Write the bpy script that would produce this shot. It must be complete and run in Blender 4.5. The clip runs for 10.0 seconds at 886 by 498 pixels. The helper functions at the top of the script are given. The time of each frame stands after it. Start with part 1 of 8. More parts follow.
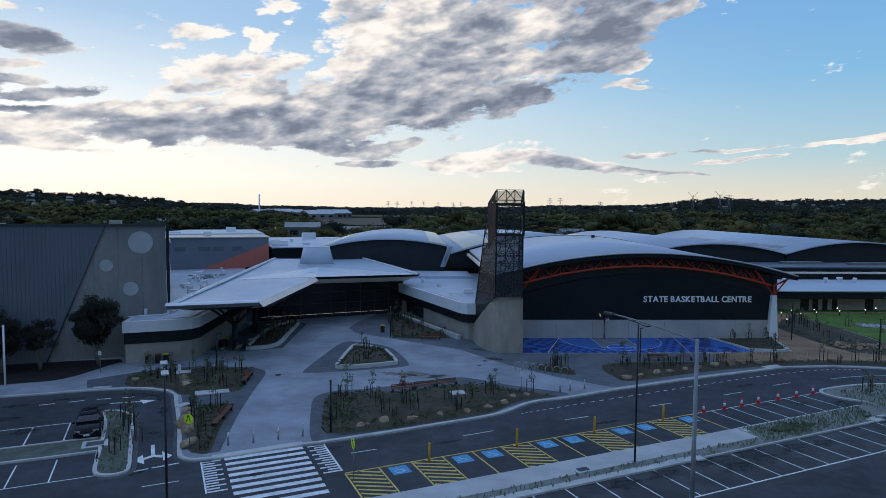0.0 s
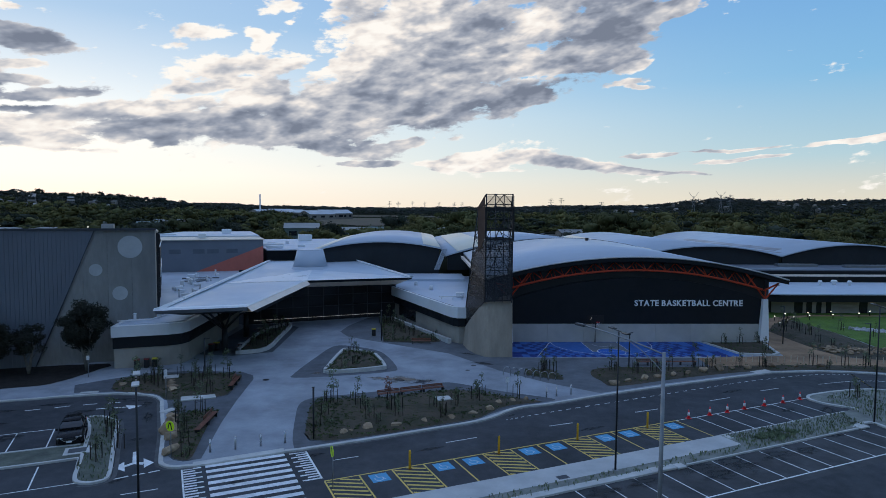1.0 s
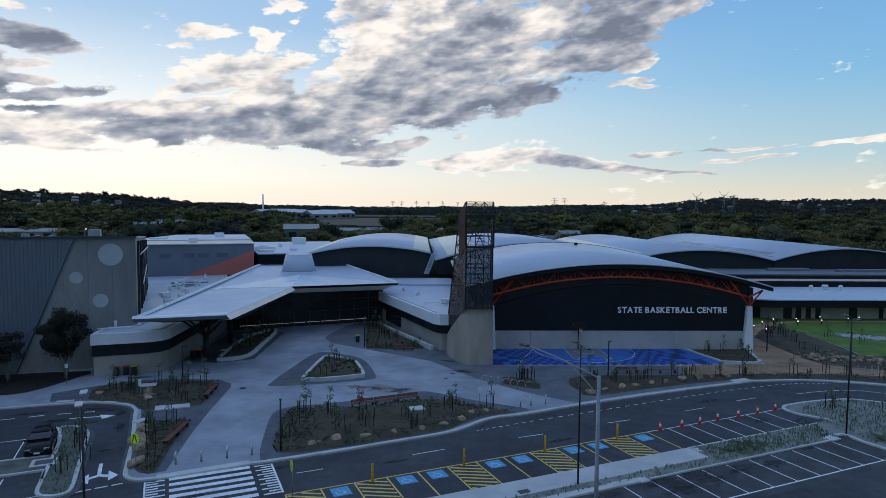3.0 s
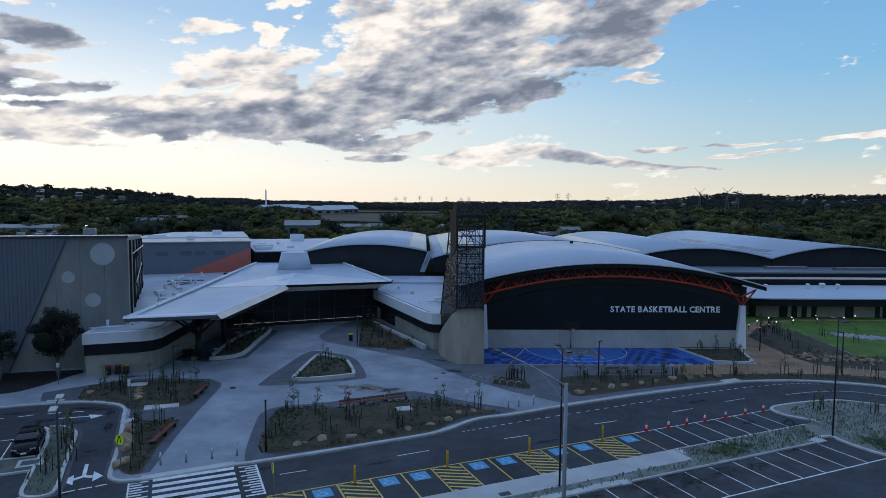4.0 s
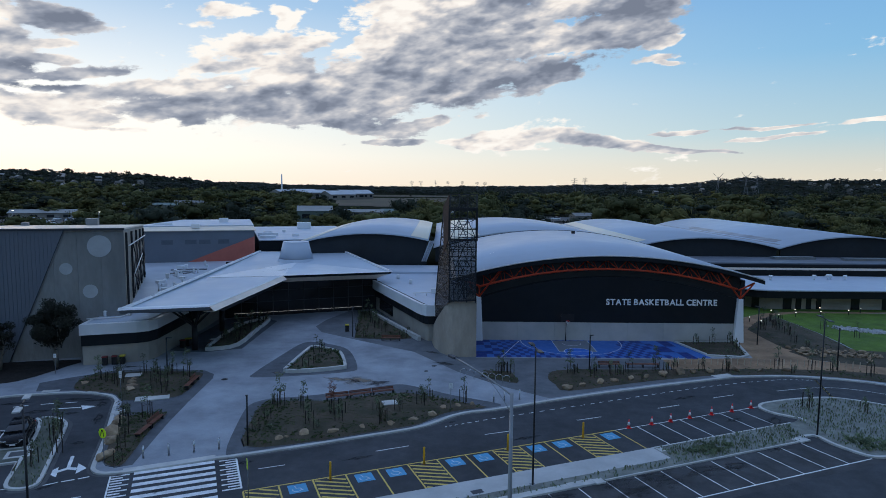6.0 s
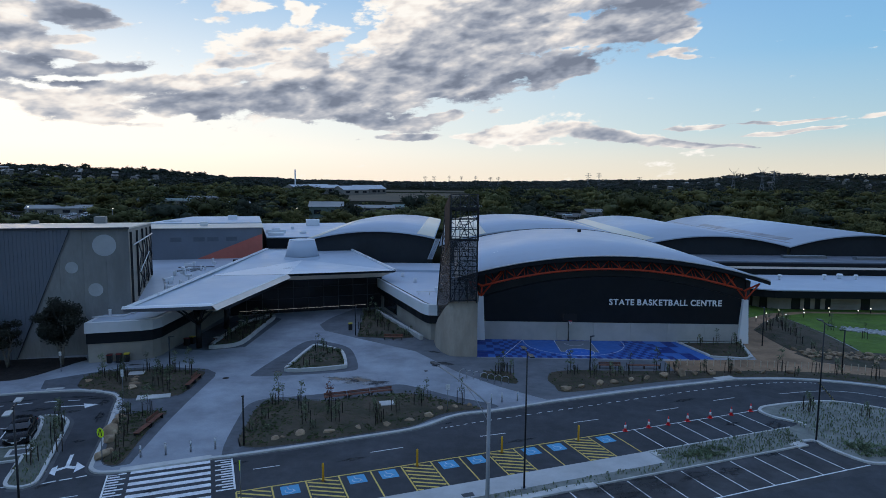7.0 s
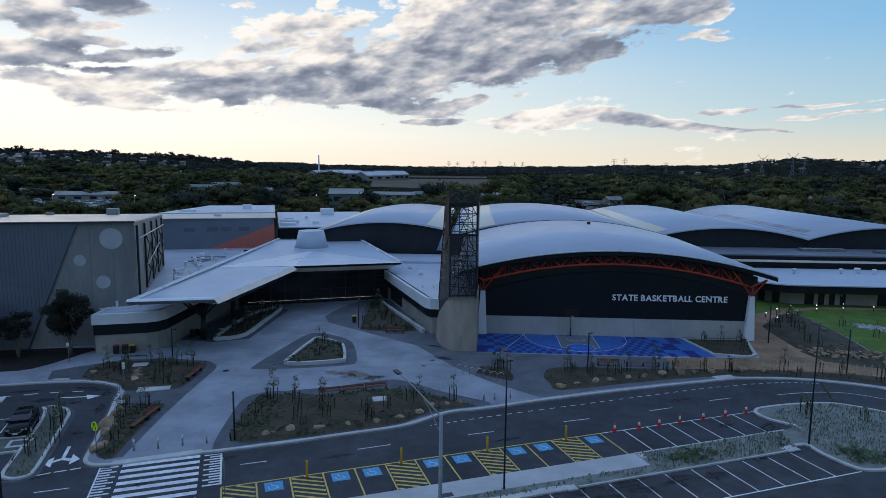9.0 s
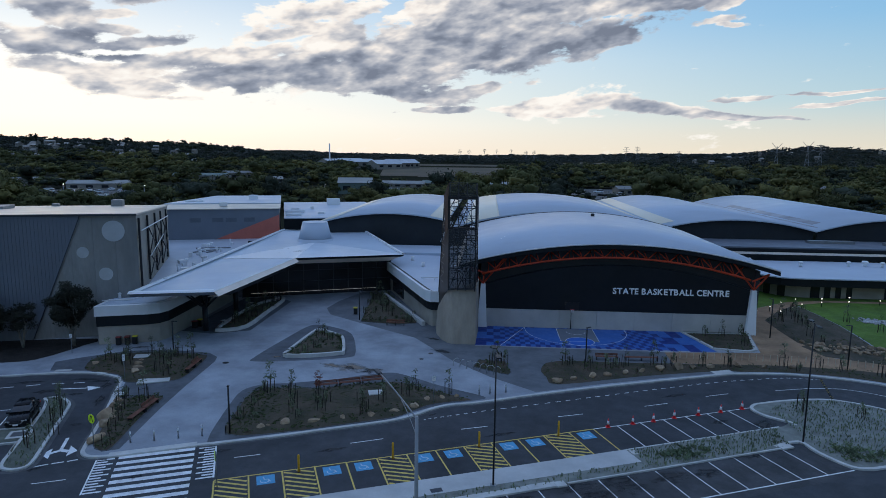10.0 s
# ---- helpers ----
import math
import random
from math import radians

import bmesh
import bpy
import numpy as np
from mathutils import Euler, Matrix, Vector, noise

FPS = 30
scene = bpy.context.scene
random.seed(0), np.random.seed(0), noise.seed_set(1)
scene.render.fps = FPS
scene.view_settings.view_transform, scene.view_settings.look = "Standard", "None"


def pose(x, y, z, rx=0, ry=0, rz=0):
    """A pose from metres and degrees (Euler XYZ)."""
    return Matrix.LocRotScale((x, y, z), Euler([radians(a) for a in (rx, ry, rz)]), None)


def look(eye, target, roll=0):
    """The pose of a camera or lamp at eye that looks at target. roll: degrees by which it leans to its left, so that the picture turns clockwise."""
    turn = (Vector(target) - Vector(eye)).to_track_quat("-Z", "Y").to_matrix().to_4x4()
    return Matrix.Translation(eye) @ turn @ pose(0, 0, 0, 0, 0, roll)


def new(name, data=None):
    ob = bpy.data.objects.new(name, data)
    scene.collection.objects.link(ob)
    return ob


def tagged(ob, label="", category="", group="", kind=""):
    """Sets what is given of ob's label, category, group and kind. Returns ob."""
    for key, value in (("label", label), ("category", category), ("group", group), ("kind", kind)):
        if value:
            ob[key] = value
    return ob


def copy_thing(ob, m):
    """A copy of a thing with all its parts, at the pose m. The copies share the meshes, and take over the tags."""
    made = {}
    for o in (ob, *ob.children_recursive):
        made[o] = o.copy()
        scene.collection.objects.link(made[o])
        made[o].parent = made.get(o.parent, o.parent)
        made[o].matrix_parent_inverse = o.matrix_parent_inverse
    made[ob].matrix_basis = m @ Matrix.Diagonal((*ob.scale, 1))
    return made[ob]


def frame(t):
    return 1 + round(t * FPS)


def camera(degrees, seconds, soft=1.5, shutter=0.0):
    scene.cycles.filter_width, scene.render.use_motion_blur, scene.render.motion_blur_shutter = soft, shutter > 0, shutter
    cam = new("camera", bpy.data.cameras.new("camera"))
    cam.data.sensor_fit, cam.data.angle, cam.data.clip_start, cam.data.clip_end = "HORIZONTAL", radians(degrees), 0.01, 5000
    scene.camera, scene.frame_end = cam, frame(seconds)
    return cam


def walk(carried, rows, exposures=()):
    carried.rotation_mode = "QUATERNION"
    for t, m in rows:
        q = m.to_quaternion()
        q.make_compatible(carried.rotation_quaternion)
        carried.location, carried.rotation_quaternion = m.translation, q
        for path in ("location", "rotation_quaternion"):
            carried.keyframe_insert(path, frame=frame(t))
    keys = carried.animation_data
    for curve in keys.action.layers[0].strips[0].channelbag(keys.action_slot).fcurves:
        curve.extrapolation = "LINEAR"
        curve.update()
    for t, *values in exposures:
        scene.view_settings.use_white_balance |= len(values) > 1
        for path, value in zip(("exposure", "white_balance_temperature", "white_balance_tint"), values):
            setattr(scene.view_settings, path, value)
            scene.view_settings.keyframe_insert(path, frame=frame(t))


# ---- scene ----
cam = camera(70.4, 10.0, soft=0.8)
METRES, EYE, TILT, LEAN, TURN = 16.0, 17.8, 0.0, 0.0, 0.0
ROWS = [
    (0.0, 0.0, 0.0, 0.0, 0.03, -3.6, -0.45),
    (0.5, 0.0442, 0.0008, 0.0169, 0.1, -3.6, -0.45),
    (1.0, 0.0921, 0.0021, 0.0349, 0.17, -3.61, -0.46),
    (1.5, 0.1362, 0.0034, 0.0507, 0.24, -3.61, -0.46),
    (2.0, 0.1845, 0.0049, 0.0675, 0.34, -3.62, -0.47),
    (2.5, 0.2293, 0.0062, 0.0834, 0.44, -3.62, -0.47),
    (4.0, 0.37, 0.0073, 0.1335, 0.89, -4.1, -0.49),
    (4.5, 0.4155, 0.0091, 0.1498, 1.13, -4.46, -0.51),
    (5.0, 0.4644, 0.0115, 0.1672, 1.5, -4.86, -0.51),
    (5.5, 0.5094, 0.0143, 0.1834, 1.89, -5.24, -0.52),
    (7.0, 0.6502, 0.0244, 0.2412, 3.65, -6.03, -0.56),
    (7.5, 0.6952, 0.0282, 0.2594, 4.22, -6.24, -0.57),
    (8.0, 0.7444, 0.0327, 0.279, 4.82, -6.49, -0.59),
    (8.5, 0.7892, 0.0379, 0.2975, 5.34, -6.87, -0.61),
    (9.0, 0.8378, 0.0449, 0.3177, 5.88, -7.39, -0.61),
    (9.5, 0.8819, 0.0518, 0.3369, 6.36, -7.92, -0.63),
    (10.0, 0.9306, 0.0604, 0.3572, 6.92, -8.47, -0.64),
]
walk(cam, [(t, pose(0, 0, EYE, TILT, LEAN, TURN) @ pose(METRES * x, METRES * y, METRES * z, 90 + pitch, roll, yaw)) for t, x, y, z, yaw, pitch, roll in ROWS])

# ---- light ----
SUN_AZ, SUN_EL = -42.0, 4.0        # degrees right of +y, degrees up


def make_world():
    world = bpy.data.worlds.new("dusk_sky")
    scene.world = world
    world.use_nodes = True
    nt = world.node_tree
    nt.nodes.clear()
    N, L = nt.nodes.new, nt.links.new

    def val(v):
        n = N("ShaderNodeValue")
        n.outputs[0].default_value = v
        return n.outputs[0]

    def m(op, a, b=0.0, c=0.0, clamp=False):
        n = N("ShaderNodeMath")
        n.operation, n.use_clamp = op, clamp
        for i, x in enumerate((a, b, c)):
            if isinstance(x, (int, float)):
                n.inputs[i].default_value = x
            else:
                L(x, n.inputs[i])
        return n.outputs[0]

    def smooth(x, lo, hi):
        n = N("ShaderNodeMapRange")
        n.interpolation_type = "SMOOTHSTEP"
        L(x, n.inputs[0])
        n.inputs[1].default_value, n.inputs[2].default_value = lo, hi
        return n.outputs[0]

    def ramp(fac, stops):
        n = N("ShaderNodeValToRGB")
        e = n.color_ramp.elements
        while len(e) < len(stops):
            e.new(0.5)
        for el, (p, c) in zip(e, stops):
            el.position, el.color = p, (*c, 1)
        L(fac, n.inputs[0])
        return n.outputs[0]

    def mix(f, a, b, blend="MIX"):
        n = N("ShaderNodeMix")
        n.data_type, n.blend_type = "RGBA", blend
        for sock, x in ((n.inputs[0], f), (n.inputs[6], a), (n.inputs[7], b)):
            if isinstance(x, (int, float)):
                sock.default_value = x
            elif isinstance(x, tuple):
                sock.default_value = (*x, 1)
            else:
                L(x, sock)
        return n.outputs[2]

    def noise_at(vec, scale, detail, rough=0.55, lac=2.1):
        n = N("ShaderNodeTexNoise")
        n.noise_dimensions = "3D"
        n.inputs["Scale"].default_value = scale
        n.inputs["Detail"].default_value = detail
        n.inputs["Roughness"].default_value = rough
        n.inputs["Lacunarity"].default_value = lac
        L(vec, n.inputs["Vector"])
        return n.outputs["Fac"]

    tc = N("ShaderNodeTexCoord")
    sep = N("ShaderNodeSeparateXYZ")
    L(tc.outputs["Generated"], sep.inputs[0])
    x, y, z = sep.outputs
    el = m("MULTIPLY", m("ARCSINE", z), 57.29578)
    az = m("MULTIPLY", m("ARCTAN2", x, y), 57.29578)
    # clear sky: a low sun's Nishita sky under a gradient
    sky = N("ShaderNodeTexSky")
    sky.sky_type, sky.sun_disc = "NISHITA", False
    sky.sun_elevation, sky.sun_rotation = radians(SUN_EL), radians(SUN_AZ)
    t = m("DIVIDE", el, 90.0, clamp=True)
    blue = ramp(t, SKY_COOL)
    warm = ramp(t, SKY_WARM)
    side = smooth(m("ABSOLUTE", m("ADD", az, 38.0)), 78.0, 0.0)
    clear = mix(side, blue, warm)
    far_side = smooth(m("ABSOLUTE", m("ADD", az, 38.0)), 80.0, 150.0)
    low = smooth(el, 55.0, 10.0)
    dim = m("SUBTRACT", 1.0, m("MULTIPLY", m("MULTIPLY", far_side, low), 0.55))
    clear = mix(0.05, clear, mix(1.0, sky.outputs[0], (0.09, 0.09, 0.09), "MULTIPLY"))

    # cloud lumps by azimuth and elevation, frayed by noise
    spot = N("ShaderNodeCombineXYZ")
    L(az, spot.inputs[0]), L(el, spot.inputs[1])

    def vec(op, a, b):
        n = N("ShaderNodeVectorMath")
        n.operation = op
        for i, s in enumerate((a, b)):
            if isinstance(s, tuple):
                n.inputs[i].default_value = s
            else:
                L(s, n.inputs[i])
        return n.outputs["Value" if op == "LENGTH" else 0]

    def laid(src, size, tilt, shift=(0, 0, 0)):
        """The sky's degrees brought into a lump's own frame."""
        n = N("ShaderNodeMapping")
        n.vector_type = "TEXTURE"
        n.inputs["Location"].default_value, n.inputs["Scale"].default_value = shift, (*size, 1)
        n.inputs["Rotation"].default_value = (0, 0, radians(tilt))
        L(src, n.inputs[0])
        return n.outputs[0]

    curl = N("ShaderNodeTexNoise")
    curl.inputs["Scale"].default_value, curl.inputs["Detail"].default_value = 1.0, 4.0
    L(laid(spot.outputs[0], (7.0, 3.0), 8), curl.inputs["Vector"])
    bent = vec("ADD", spot.outputs[0], vec("MULTIPLY", vec("SUBTRACT", curl.outputs["Color"], (0.5, 0.5, 0.5)), (4.0, 1.6, 0.0)))
    cover = tone = total = None
    for a, e, wa, we, tilt, amount, grey_ in CLOUD_BANK + CLOUD_CROWN + CLOUD_LOW + CLOUD_WEST + CLOUD_WISPS:
        k = m("MULTIPLY", smooth(vec("LENGTH", laid(bent, (wa, we), tilt, (a, e, 0)), (0, 0, 0)), 1.55, 0.1), amount)
        cover = k if cover is None else m("MAXIMUM", cover, k)
        kk = m("MULTIPLY", k, k)
        tone = m("MULTIPLY", kk, grey_) if tone is None else m("MULTIPLY_ADD", kk, grey_, tone)
        total = kk if total is None else m("ADD", total, kk)
    rest = m("MULTIPLY", smooth(el, 22.0, 34.0), 0.10)      # broken cloud overhead and behind
    behind = m("MULTIPLY", smooth(m("ABSOLUTE", az), 50.0, 80.0), 0.10)
    rest = m("MAXIMUM", rest, behind)
    cover = m("MAXIMUM", cover, rest)
    tone = m("DIVIDE", m("MULTIPLY_ADD", rest, 0.06, tone), m("ADD", m("MULTIPLY_ADD", rest, 0.15, total), 0.001))

    def fray(shift, fine=7.0):
        puff = m("MULTIPLY", noise_at(laid(spot.outputs[0], (2.7, 1.15), 6, shift), 1.0, fine, 0.56), 0.70)
        heap = m("MULTIPLY", noise_at(laid(bent, (5.0, 2.3), 10, shift), 1.0, fine * 0.57, 0.54), 0.55)
        bank = m("MULTIPLY", noise_at(laid(spot.outputs[0], (13.0, 4.5), 12, shift), 1.0, 2.0), 0.35)
        return m("ADD", puff, m("ADD", heap, bank))

    f0, f1, f2 = fray((0.0, 0.0, 0.0)), fray((0.0, 0.0, 0.0), 2.6), fray((0.35, -0.75, 0.0), 2.6)
    base_ = m("MULTIPLY_ADD", cover, 1.12, -0.38)
    body = m("ADD", base_, m("MULTIPLY", m("SUBTRACT", f0, 0.80), 2.6))
    alpha = m("MULTIPLY", smooth(body, -0.05, 0.20), smooth(el, -1.0, 2.0))
    lit = m("MULTIPLY_ADD", m("SUBTRACT", f0, f1), 0.35, m("SUBTRACT", f1, f2))
    thin = smooth(body, 0.40, -0.05)
    cells = m("SUBTRACT", noise_at(laid(bent, (3.6, 1.5), 10, (3.0, 7.0, 2.0)), 1.0, 3.0, 0.5), 0.5)
    shade = m("SUBTRACT", m("MULTIPLY_ADD", cells, 1.5, m("MULTIPLY_ADD", tone, 0.92, 0.06)), m("MULTIPLY", lit, 1.5))
    shade = m("SUBTRACT", shade, m("MULTIPLY", thin, 0.26), clamp=True)
    colour = ramp(shade, CLOUD_RAMP)
    full = mix(alpha, clear, colour)
    grey = N("ShaderNodeCombineColor")
    for i in range(3):
        L(dim, grey.inputs[i])
    full = mix(1.0, full, grey.outputs[0], "MULTIPLY")
    bg = N("ShaderNodeBackground")
    L(full, bg.inputs[0])
    bg.inputs[1].default_value = SKY_POWER
    out = N("ShaderNodeOutputWorld")
    L(bg.outputs[0], out.inputs[0])


SKY_POWER = 1.0
SKY_COOL = [(0.0, (0.86, 0.77, 0.60)), (0.022, (0.72, 0.72, 0.64)), (0.05, (0.47, 0.66, 0.74)), (0.12, (0.24, 0.52, 0.80)), (0.20, (0.18, 0.42, 0.78)), (0.32, (0.20, 0.40, 0.78)), (0.6, (0.31, 0.47, 0.83)), (1.0, (0.33, 0.49, 0.84))]
SKY_WARM = [(0.0, (1.08, 0.95, 0.81)), (0.03, (1.13, 1.08, 0.98)), (0.09, (0.95, 1.01, 1.03)), (0.17, (0.44, 0.64, 0.88)), (0.32, (0.26, 0.45, 0.82)), (0.6, (0.31, 0.47, 0.83)), (1.0, (0.33, 0.49, 0.84))]
CLOUD_RAMP = [(0.0, (1.0, 0.96, 0.90)), (0.18, (0.90, 0.84, 0.79)), (0.45, (0.55, 0.56, 0.60)), (0.75, (0.30, 0.335, 0.415)), (1.0, (0.19, 0.22, 0.29))]
# azimuth, elevation, half width, half height, tilt, amount, greyness
CLOUD_BANK = [
    (-4.4, 10.5, 15.2, 3.87, 15, 1, 0.62),
    (-17.6, 7.1, 13.5, 1.61, 5, 1, 0.72),
    (-11.4, 9.1, 8.4, 2.39, 16, 0.95, 0.45),
    (-26.3, 6.1, 4.9, 1.18, -3, 0.9, 0.7),
    (-9.9, 5.4, 7.4, 0.80, -5, 0.85, 0.7),
    (7.3, 10.3, 7.0, 1.17, 9, 0.9, 0.8),
    (-0.3, 8.9, 8.7, 1.58, 8, 0.9, 0.85),
    (-14.3, 6.1, 9.6, 0.88, -2, 0.85, 0.7),
    (-29.5, 7.1, 4.3, 0.87, 4, 0.7, 0.35),
    (-4.4, 8.0, 10.2, 0.79, 5, 0.8, 0.8),
]
CLOUD_CROWN = [
    (-4.9, 15.7, 6.5, 3.46, 24, 1, 0.12),
    (3.2, 14.9, 7.5, 3.74, 9, 1, 0.65),
    (8.7, 15.9, 4.3, 1.66, 27, 1, 0.1),
    (14.0, 15.4, 6.0, 2.55, 16, 1, 0.85),
    (19.5, 16.4, 3.2, 0.90, 13, 0.85, 0.5),
    (5.2, 12.5, 7.5, 1.15, 7, 0.95, 0.25),
    (10.7, 12.8, 4.4, 1.17, -2, 0.85, 0.8),
    (-0.4, 18.5, 10.1, 2.22, 5, 1, 0.45),
    (10.6, 18.5, 10.6, 1.33, 4, 1, 0.75),
    (-8.4, 13.3, 4.5, 1.40, 30, 0.85, 0.1),
    (0.7, 13.2, 4.0, 1.42, 10, 0.9, 0.8),
]
CLOUD_LOW = [
    (3.4, 4.3, 5.4, 1.10, 3, 1.12, 0.12),
    (6.0, 4.9, 2.6, 0.65, -2, 0.95, 0.08),
    (10.6, 4.1, 5.2, 0.72, -5, 1.00, 0.5),
    (14.6, 3.9, 6.0, 0.28, -5, 0.84, 0.6),
    (19.5, 3.4, 6.6, 0.17, -2, 0.70, 0.6),
    (18.5, 4.9, 4.6, 0.14, 3, 0.62, 0.5),
    (24.7, 5.1, 5.2, 0.14, 2, 0.66, 0.35),
    (25.1, 4.3, 4.3, 0.19, 2, 0.66, 0.5),
    (32.5, 5.4, 3.8, 0.30, 6, 0.95, 0.55),
    (3.3, 3.5, 6.3, 0.34, 0, 0.72, 0.35),
    (-4.9, 5.5, 4.6, 0.56, 9, 0.90, 0.5),
    (-7.4, 4.0, 5.0, 0.37, 3, 0.84, 0.5),
    (-1.8, 4.2, 4.0, 0.38, 1, 0.60, 0.4),
]
CLOUD_WEST = [
    (-33.2, 12.4, 3.248, 1.13, -5, 1.05, 0.8),
    (-33.8, 10.4, 2.016, 0.40, 7, 0.76, 0.4),
    (-33.9, 9.3, 2.352, 0.43, 2, 0.85, 0.5),
    (-33.2, 8.4, 4.928, 0.54, 10, 0.90, 0.6),
    (-33.9, 7.5, 4.816, 0.48, 1, 0.93, 0.8),
    (-32.9, 6.6, 5.824, 0.97, 5, 0.90, 0.4),
    (-32.9, 5.5, 5.264, 1.11, -1, 0.93, 0.25),
    (-25.9, 8, 9.744, 0.91, 9, 0.93, 0.15),
    (-29.6, 4.6, 2.8, 0.32, -1, 0.64, 0.4),
    (-33.7, 14.6, 2.128, 0.47, -1, 0.64, 0.1),
    (-37.6, 10.4, 3.6, 1.5, 4, 0.98, 0.5),
    (-37.8, 8.2, 3.8, 1.2, 2, 1.0, 0.65),
    (-37.6, 6.6, 3.4, 0.8, 0, 0.92, 0.35),
    (-38.2, 12.6, 3.0, 0.8, 6, 0.85, 0.2),
]
CLOUD_WISPS = [
    (-19.8, 10.3, 5.5, 0.73, 8, 0.75, 0.35),
    (-17.1, 11.9, 7.0, 1.18, 10, 0.66, 0.08),
    (-16.6, 9.7, 5.2, 1.21, 11, 0.85, 0.15),
    (-21.3, 14.2, 2.9, 0.79, 2, 0.66, 0.08),
    (-23.3, 13.1, 2.2, 0.52, 6, 0.58, 0.1),
    (-16.5, 14.1, 1.1, 1.14, 23, 0.78, 0.05),
    (-14.2, 13.3, 1.1, 0.46, 4, 0.62, 0.1),
    (-15.1, 17.0, 3.8, 0.79, 5, 0.66, 0.12),
    (-14.2, 15.6, 2.4, 0.61, 31, 0.55, 0.1),
    (15.3, 12.1, 2.5, 0.56, 11, 0.66, 0.2),
    (14.6, 10.8, 3.3, 0.47, 4, 0.64, 0.55),
    (16.5, 10.4, 2.8, 0.23, -5, 0.55, 0.4),
]
make_world()

sun_data = bpy.data.lights.new("sun", "SUN")
sun_data.energy, sun_data.angle, sun_data.color = 0.12, radians(20), (1.0, 0.72, 0.45)
sun = new("sun", sun_data)
sun.matrix_basis = look((-70, 60, 40), (-70 + math.sin(radians(-SUN_AZ)) * 10, 60 - math.cos(radians(SUN_AZ)) * 10, 40 - 10 * math.tan(radians(SUN_EL))))
scene.view_settings.exposure = 0.0


# ---- small tools ----
def bm_new():
    return bmesh.new()


def part(name, bm, material, parent=None, label="", smooth=False):
    me = bpy.data.meshes.new(name)
    bm.normal_update()
    bm.to_mesh(me)
    bm.free()
    for mat_ in material if isinstance(material, (list, tuple)) else [material]:
        me.materials.append(mat_)
    if smooth:
        for f in me.polygons:
            f.use_smooth = True
    ob = new(name, me)
    if parent is not None:
        ob.parent = parent
    if label:
        ob["label"] = label
    return ob


def thing(name, m, label, category, group="", kind=""):
    ob = new(name)
    ob.empty_display_size = 0.3
    ob.matrix_basis = m
    return tagged(ob, label, category, group, kind)


def setting(name, bm, material, label, category, parent=None):
    ob = part(name, bm, material, parent)
    return tagged(ob, label, category, "", "structure")


def box(bm, c, s, rz=0.0, tilt=0.0, bevel=0.0, mi=0):
    """A box about c with sizes s, turned rz degrees about z and tilt about its x."""
    m = pose(*c, tilt, 0, rz) @ Matrix.Diagonal((*s, 1))
    r = bmesh.ops.create_cube(bm, size=1.0, matrix=m)
    faces = {f for v in r["verts"] for f in v.link_faces}
    if bevel:
        edges = list({e for v in r["verts"] for e in v.link_edges})
        out = bmesh.ops.bevel(bm, geom=edges, offset=bevel, segments=2, affect="EDGES", profile=0.6)
        faces = set(out["faces"]) | {f for f in faces if f.is_valid}
    if mi:
        for f in faces:
            f.material_index = mi


def prism(bm, poly, z0, z1, mi=0, smooth=False):
    """A polygon drawn up from z0 to z1; z1 may be a function of x, y."""
    if sum(a[0] * b[1] - b[0] * a[1] for a, b in zip(poly, poly[1:] + poly[:1])) < 0:
        poly = poly[::-1]
    lo = [bm.verts.new((x, y, z0)) for x, y in poly]
    hi = [bm.verts.new((x, y, z1(x, y) if callable(z1) else z1)) for x, y in poly]
    fs = [bm.faces.new(hi), bm.faces.new(lo[::-1])]
    n = len(poly)
    for i in range(n):
        fs.append(bm.faces.new((lo[i], lo[(i + 1) % n], hi[(i + 1) % n], hi[i])))
    for f in fs:
        f.material_index = mi


def sheet(bm, poly, z, mi=0):
    if sum(a[0] * b[1] - b[0] * a[1] for a, b in zip(poly, poly[1:] + poly[:1])) < 0:
        poly = poly[::-1]
    f = bm.faces.new([bm.verts.new((x, y, z)) for x, y in poly])
    f.material_index = mi


def tube(bm, pts, r, seg=8, r2=None, cap=True, mi=0):
    """A round bar along pts, its radius going from r to r2."""
    r2 = r if r2 is None else r2
    pts = [Vector(p) for p in pts]
    rings = []
    for i, p in enumerate(pts):
        d = (pts[min(i + 1, len(pts) - 1)] - pts[max(i - 1, 0)]).normalized()
        a = d.orthogonal().normalized() if abs(d.z) < 0.99 else Vector((1, 0, 0))
        if abs(d.z) < 0.99:
            a = d.cross(Vector((0, 0, 1))).normalized()
        b = d.cross(a)
        k = r + (r2 - r) * i / (len(pts) - 1)
        rings.append([bm.verts.new(p + k * (math.cos(t) * a + math.sin(t) * b)) for t in (2 * math.pi * j / seg for j in range(seg))])
    for p, q in zip(rings, rings[1:]):
        for j in range(seg):
            f = bm.faces.new((p[j], p[(j + 1) % seg], q[(j + 1) % seg], q[j]))
            f.material_index, f.smooth = mi, seg > 4
    if cap:
        bm.faces.new(rings[0][::-1]).material_index = mi
        bm.faces.new(rings[-1]).material_index = mi


def ribbon(line, width, side=0.0):
    """The outline of a strip of that width along a line; side shifts it to the left."""
    out_l, out_r = [], []
    n = len(line)
    for i, p in enumerate(line):
        a, b = Vector(line[max(i - 1, 0)]), Vector(line[min(i + 1, n - 1)])
        d = (b - a).normalized()
        nrm = Vector((-d.y, d.x))
        p = Vector(p)
        out_l.append(tuple(p + nrm * (side + width / 2)))
        out_r.append(tuple(p + nrm * (side - width / 2)))
    return out_l, out_r


